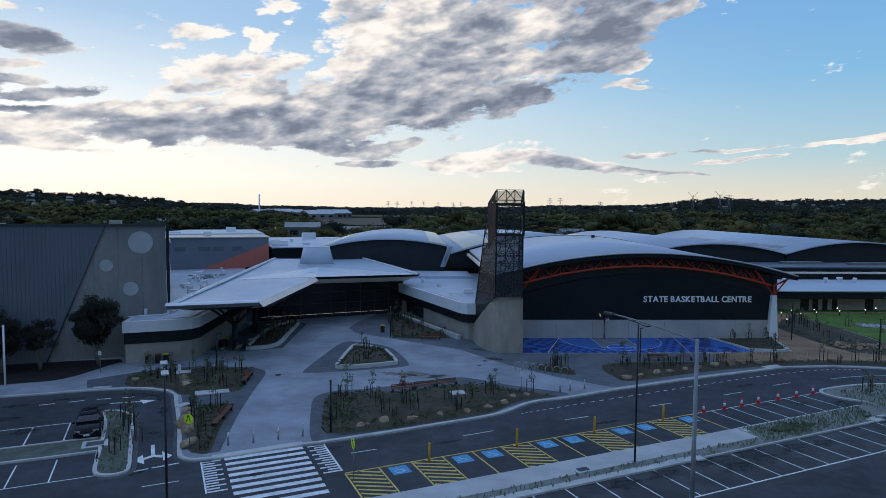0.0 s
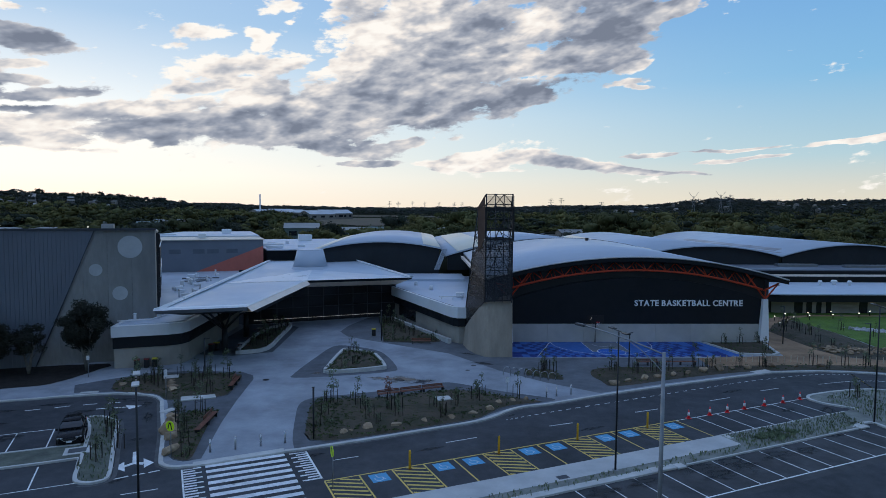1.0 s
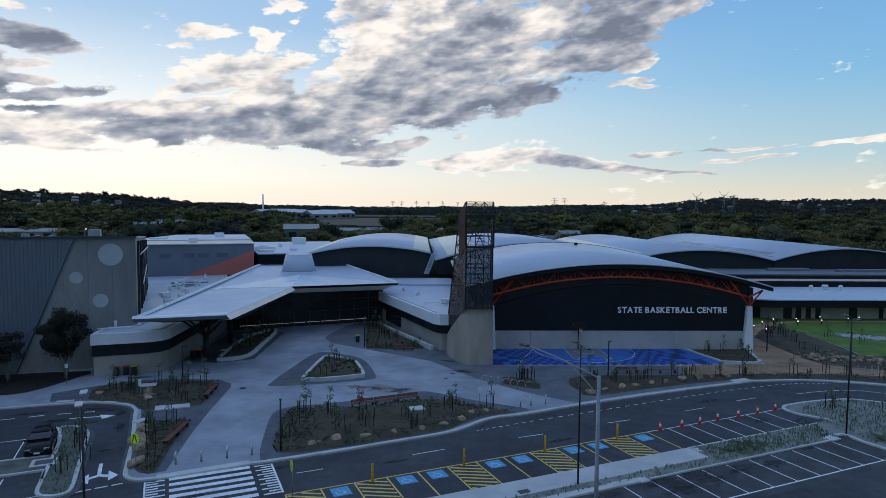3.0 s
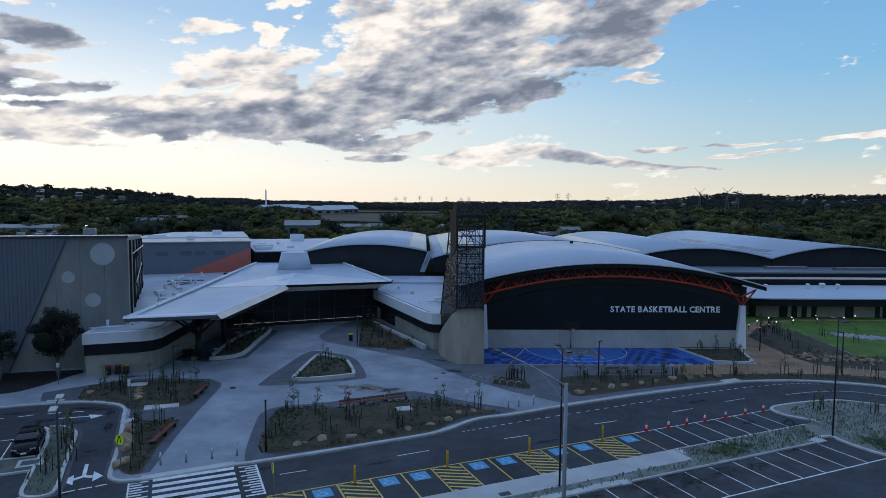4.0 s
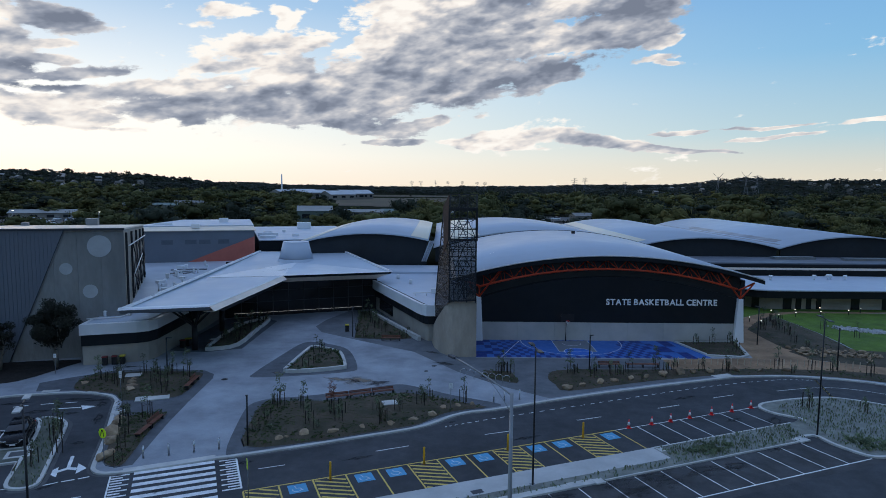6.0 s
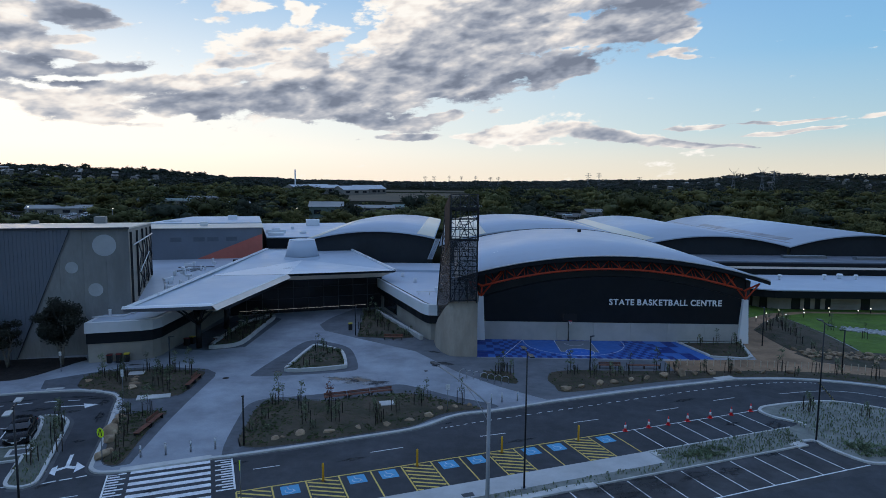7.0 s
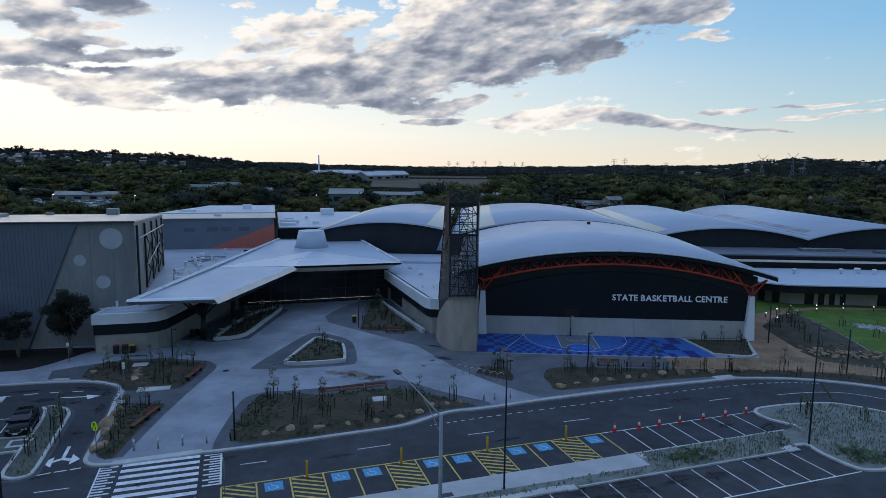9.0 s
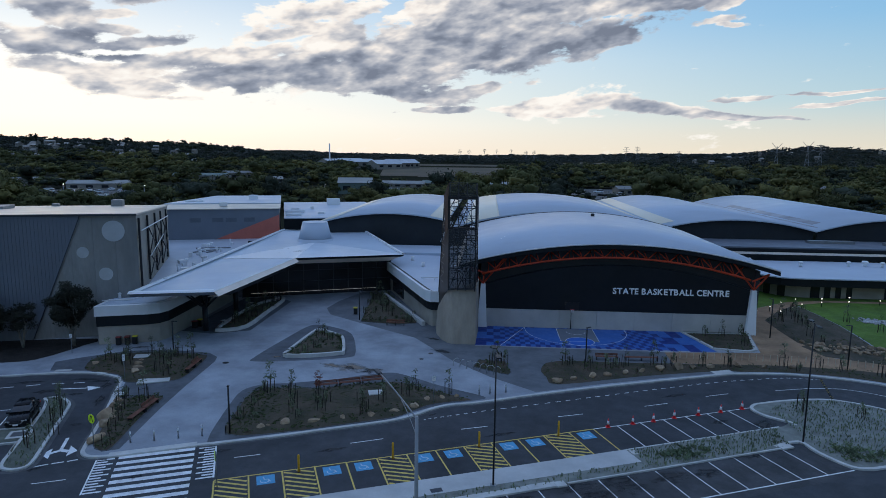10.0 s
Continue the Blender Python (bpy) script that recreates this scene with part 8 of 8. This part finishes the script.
def make_car(m, paint, label, group=""):
    """A compact four-door wagon; front towards -y."""
    th = thing("parked_car", m, label, "car", group)

    def ring(y, w, z0, z1, taper=0.9):
        return [(-w * 0.92, y, z0), (-w, y, z0 + 0.18), (-w, y, (z0 + z1) / 2), (-w * taper, y, z1 - 0.05), (-w * taper * 0.9, y, z1), (w * taper * 0.9, y, z1), (w * taper, y, z1 - 0.05), (w, y, (z0 + z1) / 2), (w, y, z0 + 0.18), (w * 0.92, y, z0)]

    b = bm_new()
    loft(b, [ring(-2.28, 0.72, 0.34, 0.66), ring(-2.18, 0.84, 0.24, 0.80), ring(-1.6, 0.91, 0.20, 0.92), ring(-0.9, 0.92, 0.20, 1.00), ring(0.6, 0.92, 0.20, 1.00), ring(1.7, 0.91, 0.22, 1.02), ring(2.15, 0.86, 0.28, 1.0), ring(2.28, 0.76, 0.36, 0.86)])
    part("body", b, paint, th)
    b = bm_new()
    loft(b, [ring(-1.0, 0.80, 0.96, 1.02, 0.9), ring(-0.30, 0.80, 0.96, 1.47, 0.80), ring(0.5, 0.80, 0.96, 1.55, 0.78), ring(1.4, 0.80, 0.96, 1.50, 0.78), ring(2.05, 0.78, 0.96, 1.08, 0.9)])
    part("cabin_glass", b, CAR_GLASS, th, "dark tinted glass")
    b = bm_new()
    loft(b, [[(x, y, z) for x, z in ((-0.62, 1.44 + d), (-0.55, 1.50 + d), (0.55, 1.50 + d), (0.62, 1.44 + d), (0.5, 1.40 + d), (-0.5, 1.40 + d))] for y, d in ((-0.32, 0.0), (0.5, 0.085), (1.45, 0.04))])
    part("roof", b, paint, th)
    for sx in (-1, 1):
        for y in (-1.4, 1.4):
            b = bm_new()
            tube(b, [(sx * 0.72, y, 0.33), (sx * 0.94, y, 0.33)], 0.33, 18)
            w = part("wheel", b, RUBBER, th)
            b = bm_new()
            tube(b, [(sx * 0.93, y, 0.33), (sx * 0.955, y, 0.33)], 0.22, 14)
            part("rim", b, STEEL, w)
        b = bm_new()
        box(b, (sx * 0.98, -0.72, 1.02), (0.2, 0.12, 0.14), bevel=0.04)
        part("wing_mirror", b, paint, th)
        b = bm_new()
        box(b, (sx * 0.62, -2.17, 0.70), (0.42, 0.14, 0.12), rz=sx * 14, bevel=0.03)
        part("headlight", b, STEEL, th, "clear headlight")
        b = bm_new()
        box(b, (sx * 0.66, 2.2, 0.85), (0.34, 0.1, 0.14), bevel=0.03)
        part("tail_light", b, CONE_R, th)
    b = bm_new()
    box(b, (0, -2.28, 0.56), (0.8, 0.06, 0.22), bevel=0.02)
    part("grille", b, BLACK_STEEL, th)
    b = bm_new()
    tube(b, [(-0.62, -2.26, 0.72), (-0.34, -2.33, 0.50), (0.34, -2.33, 0.50), (0.62, -2.26, 0.72)], 0.018, 5)
    part("grille_trim", b, STEEL, th, "bright metal grille trim")
    b = bm_new()
    box(b, (0, -2.34, 0.42), (0.40, 0.02, 0.12))
    part("number_plate", b, SIGN_W, th, "blank pale plate")
    return th


car = make_car(pose(-27.95, 48.8, 0.0, 0, 0, 24.5) @ Matrix.Diagonal((1.0, 0.92, 1.0, 1)), CAR_PAINT, "glossy black wagon parked beside the narrow island")

b = bm_new()
tube(b, [(-42.9, 60.7, PAVE_Z), (-42.9, 60.7, 6.2)], 0.09, 10)
tagged(part("grey_pole", b, FASCIA_W), "plain pale steel pole beside the kerb", "pole")


# ---- open country beyond ----
def polar(az, r):
    return r * math.sin(radians(az)), r * math.cos(radians(az))


HALL_ZONE = [(-75, 40), (-75, 138), (-45, 178), (-10, 200), (-6, 226), (118, 232), (125, 40)]
CLEAR = [(-14.1, -10.9, 225, 402), (-14.5, 1.0, 820, 1480), (-12.0, 0.5, 505, 720), (-37.5, -30.0, 290, 362), (-25.0, -19.0, 400, 472), (-12.0, 10.0, 335, 396), (9.0, 14.0, 300, 362)]
FIELDS = [(-11.5, -0.5, 720, 1480), (10.5, 17.0, 760, 930), (4.0, 8.0, 1500, 2100), (-8.0, -2.0, 700, 800)]
YARDS = [(-11.5, 10.5, 395, 480), (-40.0, -27.5, 360, 440), (-26.0, -18.0, 470, 560), (9.0, 14.5, 360, 430)]


def open_ground(x, y):
    if inside((x, y), HALL_ZONE):
        return True
    r, a = math.hypot(x, y), math.degrees(math.atan2(x, y))
    return any(a0 < a < a1 and r0 < r < r1 for a0, a1, r0, r1 in FIELDS + YARDS + CLEAR)


FIELD_MAT = make_mat("dry_field", (0.100, 0.078, 0.046), 0.95, vary=0.3, scale=0.01, fine=0.2, bump=0.2, bump_scale=1.0)
YARD_MAT = make_mat("yard_gravel", (0.12, 0.115, 0.11), 0.95, vary=0.3, scale=0.05, fine=0.5, bump=0.2, bump_scale=2.0)
for zones, material, label in ((FIELDS, FIELD_MAT, "dry brown field among trees"), (YARDS, YARD_MAT, "bare grey yard beyond the halls")):
    for a0, a1, r0, r1 in zones:
        b = bm_new()
        grid = [[b.verts.new((*polar(a0 + (a1 - a0) * i / 12, r0 + (r1 - r0) * j / 8), land(*polar(a0 + (a1 - a0) * i / 12, r0 + (r1 - r0) * j / 8)) + 0.5)) for i in range(13)] for j in range(9)]
        for p, q in zip(grid, grid[1:]):
            for i in range(12):
                b.faces.new((p[i], p[i + 1], q[i + 1], q[i]))
        bmesh.ops.recalc_face_normals(b, faces=b.faces[:])
        setting("open_field", b, material, label, "field")


def ball_shell(level):
    """Unit sphere of few triangles: vertices and faces."""
    b = bm_new()
    bmesh.ops.create_icosphere(b, subdivisions=level, radius=1.0)
    v = np.array([p.co[:] for p in b.verts])
    f = np.array([[p.index for p in q.verts] for q in b.faces])
    b.free()
    return v, f


def woodland(name, r0, r1, count, quads, leaf, h0, h1, seed, materials, lumps, level, spread, a0=-52.0, a1=47.0, lift=0.56):
    """Trees of one ring of country as one mesh: lumpy crowns under loose leaf sprays."""
    rg = np.random.RandomState(seed)
    spots = []
    while len(spots) < count:
        a = rg.uniform(a0, a1)
        r = math.sqrt(rg.uniform(r0 * r0, r1 * r1))
        x, y = polar(a, r)
        if open_ground(x, y):
            continue
        if noise.noise((x / 90, y / 90, 7.0)) < -0.28:
            continue
        spots.append((x, y, land(x, y)))
    P = np.array(spots)
    H = rg.uniform(h0, h1, count) * (0.62 + 0.7 * rg.rand(count) ** 3)
    W = H * rg.uniform(spread * 0.75, spread * 1.25, count)
    K = lumps
    bc = rg.normal(0, 1, (count, K, 3)) * 0.34
    bc[..., 2] = rg.uniform(-0.35, 0.42, (count, K)) - 0.25 * np.hypot(bc[..., 0], bc[..., 1])
    br = rg.uniform(0.17, 0.36, (count, K)) * (1.3 if K < 5 else 1.0)
    scale = np.stack([W, W, H * 0.5], 1)
    # crowns
    sv, sf = ball_shell(level)
    bumpy = sv[None, None] * rg.uniform(0.42, 1.0, (count, K, len(sv), 1))
    co = (bc[:, :, None] + bumpy * br[:, :, None, None]) * scale[:, None, None]
    co[..., 2] += (H * lift)[:, None, None]
    co += P[:, None, None]
    co = co.reshape(-1, 3)
    tri = (sf[None] + (np.arange(count * K) * len(sv))[:, None, None]).reshape(-1, 3)
    # sprays
    idx = rg.randint(0, K, (count, quads))
    n = rg.normal(0, 1, (count, quads, 3))
    n[..., 2] = np.abs(n[..., 2]) * 0.9 - 0.25
    n /= np.linalg.norm(n, axis=2, keepdims=True)
    ti = np.arange(count)[:, None]
    c = bc[ti, idx] + n * br[ti, idx][..., None] * rg.uniform(0.8, 1.5, (count, quads, 1))
    c = c * scale[:, None]
    c[..., 2] += (H * lift)[:, None]
    c += P[:, None, :]
    nn = n + rg.normal(0, 0.26, n.shape)
    nn /= np.linalg.norm(nn, axis=2, keepdims=True)
    t = np.cross(nn, rg.normal(0, 1, n.shape))
    t /= np.linalg.norm(t, axis=2, keepdims=True)
    s = np.cross(nn, t)
    size = leaf * rg.uniform(0.6, 1.3, (count, quads, 1)) * (H / h1)[:, None, None]
    quad = np.stack([c - t * size, c - s * size * 0.7, c + t * size, c + s * size * 0.7], 2).reshape(-1, 3)
    m, nt, nv = count * quads, len(tri), len(co)
    me = bpy.data.meshes.new(name)
    me.vertices.add(nv + m * 4)
    me.vertices.foreach_set("co", np.concatenate([co, quad]).astype(np.float32).ravel())
    me.loops.add(nt * 3 + m * 4)
    me.loops.foreach_set("vertex_index", np.concatenate([tri.ravel(), nv + np.arange(m * 4)]).astype(np.int32))
    me.polygons.add(nt + m)
    me.polygons.foreach_set("loop_start", np.concatenate([np.arange(nt) * 3, nt * 3 + np.arange(m) * 4]).astype(np.int32))
    kind = rg.randint(0, len(materials), count)
    me.polygons.foreach_set("material_index", np.concatenate([np.repeat(kind, K * len(sf)), np.repeat(kind, quads)]).astype(np.int32))
    me.update(calc_edges=True)
    for material in materials:
        me.materials.append(material)
    ob = new(name, me)
    return tagged(ob, "dark olive-green woodland of ragged gum trees", "woodland", "", "stuff")


MIXED = [WOOD_LEAF, WOOD_DARK, WOOD_LEAF, WOOD_OLIVE]
woodland("woodland_edge", 238, 340, 80, 1500, 0.46, 13, 18, 9, MIXED, 16, 2, 0.72)
woodland("woodland_near", 235, 520, 640, 460, 0.58, 8, 15, 1, MIXED, 12, 2, 0.85)
woodland("woodland_middle", 500, 1050, 2100, 130, 1.0, 10, 18, 2, MIXED, 9, 1, 0.85)
woodland("woodland_far", 1030, 1900, 4300, 40, 1.5, 10, 15, 3, [HAZY_LEAF, WOOD_DARK], 5, 1, 0.95, lift=0.42)
woodland("woodland_hills", 1850, 4300, 6400, 14, 2.4, 9, 15, 4, [HAZY_LEAF], 4, 1, 1.7, lift=0.26)
woodland("woodland_crest", 1300, 1900, 620, 150, 1.25, 12, 19, 5, [HAZY_LEAF, WOOD_DARK], 10, 1, 0.8, -48, -17, 0.45)
woodland("woodland_ridge", 2250, 2750, 520, 60, 1.8, 12, 20, 6, [HAZY_LEAF], 8, 1, 0.95, 12, 46, 0.38)

HOUSE_WALL = make_mat("house_render", (0.26, 0.235, 0.205), 0.9, vary=0.2, scale=0.2, fine=2, bump=0.0, obj=0.3)
FAR_ROOF = make_mat("dull_metal_roof", (0.34, 0.33, 0.31), 0.8, vary=0.2, scale=0.1, fine=1.0, bump=0.0, obj=0.2, spec=0.15)
HOUSE_ROOF = make_mat("house_roof", (0.34, 0.31, 0.28), 0.85, spec=0.15, vary=0.25, scale=0.2, fine=2, bump=0.0, obj=0.5)
SHED_GREEN = make_mat("green_shed_sheet", (0.14, 0.19, 0.17), 0.6, vary=0.15, scale=0.2, fine=2, bump=0.0)


def gabled(name, m, w, d, h, roof_h, wall, roof, label, category, group="", windows=0):
    th = thing(name, m, label, category, group)
    b = bm_new()
    vs = [b.verts.new(p) for p in ((-w / 2, -d / 2, -8), (w / 2, -d / 2, -8), (w / 2, d / 2, -8), (-w / 2, d / 2, -8), (-w / 2, -d / 2, h), (w / 2, -d / 2, h), (w / 2, d / 2, h), (-w / 2, d / 2, h), (-w / 2, 0, h + roof_h), (w / 2, 0, h + roof_h))]
    for q in ((0, 1, 5, 4), (2, 3, 7, 6), (1, 2, 6, 9, 5), (3, 0, 4, 8, 7)):
        b.faces.new([vs[i] for i in q])
    part("wall", b, wall, th)
    b = bm_new()
    o = 0.5
    rs = [b.verts.new(p) for p in ((-w / 2 - o, -d / 2 - o, h - 0.2), (w / 2 + o, -d / 2 - o, h - 0.2), (w / 2 + o, 0, h + roof_h + 0.15), (-w / 2 - o, 0, h + roof_h + 0.15), (-w / 2 - o, d / 2 + o, h - 0.2), (w / 2 + o, d / 2 + o, h - 0.2))]
    b.faces.new((rs[0], rs[1], rs[2], rs[3])), b.faces.new((rs[3], rs[2], rs[5], rs[4]))
    part("roof", b, roof, th)
    for k in range(windows):
        b = bm_new()
        box(b, (-w / 2 + w * (k + 0.5) / windows, -d / 2 - 0.03, h * 0.5), (w / windows * 0.45, 0.1, h * 0.4))
        part("window", b, GLASS, th)
    return th


# the green shed, factory and low sheds
gabled("green_shed", pose(*polar(-12.6, 386), 0.3, 0, 0, 12), 20, 15, 6.6, 2.6, SHED_GREEN, FAR_ROOF, "grey-green gabled metal shed beyond the halls", "shed", windows=2)
for az, r, w, d, h, a in ((-15.6, 1130, 70, 34, 9, 62), (-14.6, 1150, 64, 34, 10, 62), (-13.6, 1180, 58, 34, 9, 62), (-11.4, 1060, 60, 26, 8, 58), (-10.4, 1090, 54, 26, 9, 58), (-9.4, 1110, 40, 24, 9, 58)):
    gabled("factory", pose(*polar(az, r), land(*polar(az, r)) + 1.0, 0, 0, a), w, d, h, 6, HOUSE_WALL, FACTORY_ROOF, "large white-roofed factory bay among trees", "factory", "factory bays", windows=3)
ch_xy = polar(-16.3, 1120)
b = bm_new()
tube(b, [(*ch_xy, land(*ch_xy) - 2), (*ch_xy, land(*ch_xy) + 42)], 1.6, 10, 1.1)
tagged(part("chimney", b, FASCIA_W), "tall slim white chimney beside a factory", "chimney")
for az, r, w, d, h, a, roof in ((-37.5, 500, 46, 18, 4, 10, FAR_ROOF), (-33.8, 440, 34, 14, 4, 24, FAR_ROOF), (-26.4, 560, 44, 16, 4.5, 8, SHED_GREEN), (-23.4, 575, 26, 12, 6, 16, FAR_ROOF), (-20.5, 520, 16, 10, 3.5, 30, FAR_ROOF), (-8.6, 455, 30, 10, 3.2, 4, FAR_ROOF), (-4.6, 470, 38, 10, 3.2, 2, SHED_GREEN), (0.8, 470, 26, 10, 3.0, 6, FAR_ROOF), (11.6, 415, 18, 10, 4, 14, FAR_ROOF), (-41.5, 470, 40, 20, 5, 20, FAR_ROOF), (21.0, 640, 24, 12, 4, 0, FAR_ROOF), (24.5, 520, 26, 9, 3.5, 10, FAR_ROOF)):
    x, y = polar(az, r)
    gabled("warehouse", pose(x, y, land(x, y) + 0.4, 0, 0, a), w, d, h, 1.6, HOUSE_WALL, roof, "low pale warehouse with a shallow metal roof", "warehouse", "far warehouses", 4)
rn = random.Random(44)
for k in range(78):
    az, r = (rn.uniform(-45, -27), rn.uniform(900, 1500)) if k < 58 else (rn.uniform(15, 34), rn.uniform(1500, 2300))
    x, y = polar(az, r)
    gabled("house", pose(x, y, land(x, y) + rn.uniform(3.0, 6.5), 0, 0, rn.uniform(-50, 60)), rn.uniform(7, 12), rn.uniform(7, 10), rn.uniform(2.6, 4.5), rn.uniform(1.6, 2.6), HOUSE_WALL, HOUSE_ROOF, "small pale suburban house among hillside trees", "house", "hillside houses", 3)

# vehicles in the far yards
WHITE_PAINT = make_mat("white_car_paint", (0.62, 0.63, 0.64), 0.3, vary=0.05, scale=2, fine=9, bump=0.0, spec=0.6, coat=0.6)
far_car = make_car(pose(*polar(-35.0, 372), 0.45, 0, 0, 30), WHITE_PAINT, "white car parked in a far yard", "far parked cars")
for k in range(34):
    if k < 14:
        x, y = polar(rn.uniform(-39, -28), rn.uniform(365, 430))
    elif k < 28:
        x, y = polar(rn.uniform(-10, 9), rn.uniform(405, 440))
    else:
        x, y = polar(rn.uniform(9.5, 14), rn.uniform(370, 400))
    s = rn.uniform(1.0, 1.6)
    copy_thing(far_car, pose(x, y, land(x, y) + 0.52, 0, 0, rn.uniform(0, 360)) @ Matrix.Diagonal((s, s, s, 1)))


# far lamp posts with lit heads
def far_lamp(az, r, h):
    x, y = polar(az, r)
    th = thing("far_lamp", pose(x, y, land(x, y)), "tall pale lamp post, lit, beyond the roofs", "lamp post", "far lamps")
    b = bm_new()
    tube(b, [(0, 0, -0.5), (0, 0, h)], 0.13, 6)
    part("pole", b, GALV, th)
    b = bm_new()
    box(b, (0.3, 0, h), (0.55, 0.25, 0.15), bevel=0.04)
    part("lamp_head", b, LAMP_GLOW, th, "lit head")


for az, r, h in ((-40.5, 260, 13), (-35.2, 255, 12), (-29.4, 262, 11), (-21.8, 300, 10), (-15.0, 330, 8), (-3.0, 385, 8), (6.0, 390, 8), (-18.5, 330, 9)):
    far_lamp(az, r, h)


# ---- transmission towers ----
def pylon(az, r, h, fork=False, ang=0.0):
    x, y = polar(az, r)
    th = thing("transmission_tower", pose(x, y, land(x, y), 0, 0, ang), "grey lattice transmission tower on the skyline", "pylon", "transmission towers")
    b = bm_new()
    w0, w1, t = h * 0.11, h * 0.018, 0.12 + r / 14000
    zs = [h * k / 7 for k in range(8)]
    wid = [w0 + (w1 - w0) * min(1.0, (k / 7) * 1.35) for k in range(8)]
    for sx in (-1, 1):
        for sy in (-1, 1):
            tube(b, [(sx * w, sy * w, z - 1) for w, z in zip(wid, zs)], t, 4)
    for k in range(7):
        for sy in (-1, 1):
            tube(b, [(-wid[k], sy * wid[k], zs[k]), (wid[k + 1], sy * wid[k + 1], zs[k + 1])], t * 0.55, 4)
            tube(b, [(wid[k], sy * wid[k], zs[k]), (-wid[k + 1], sy * wid[k + 1], zs[k + 1])], t * 0.55, 4)
    part("mast", b, GALV, th)
    arms = ((0.72, 0.17), (0.83, 0.20), (0.94, 0.15)) if not fork else ((0.80, 0.24),)
    for k, s in arms:
        b = bm_new()
        for sx in (-1, 1):
            tube(b, [(0, 0, h * k + 1.2), (sx * h * s, 0, h * k)], t * 0.8, 4)
            tube(b, [(0, 0, h * k - 1.0), (sx * h * s, 0, h * k)], t * 0.8, 4)
        part("cross_arm", b, GALV, th)
    if fork:
        b = bm_new()
        for sx in (-1, 1):
            tube(b, [(0, 0, h * 0.9), (sx * h * 0.17, 0, h * 1.12)], t * 1.1, 4)
        part("fork", b, GALV, th)


for az, r, h, f in ((21.6, 960, 37, True), (23.7, 990, 38, True), (9.6, 1900, 46, False), (10.5, 1950, 46, False), (-5.0, 2200, 42, False), (-4.2, 2250, 42, False), (0.9, 2300, 40, False), (1.6, 2350, 40, False), (-2.9, 2900, 44, False), (-1.8, 3000, 44, False), (-0.5, 3100, 44, False), (14.0, 1500, 34, False), (24.4, 1250, 42, False)):
    pylon(az, r, h, f, -az)
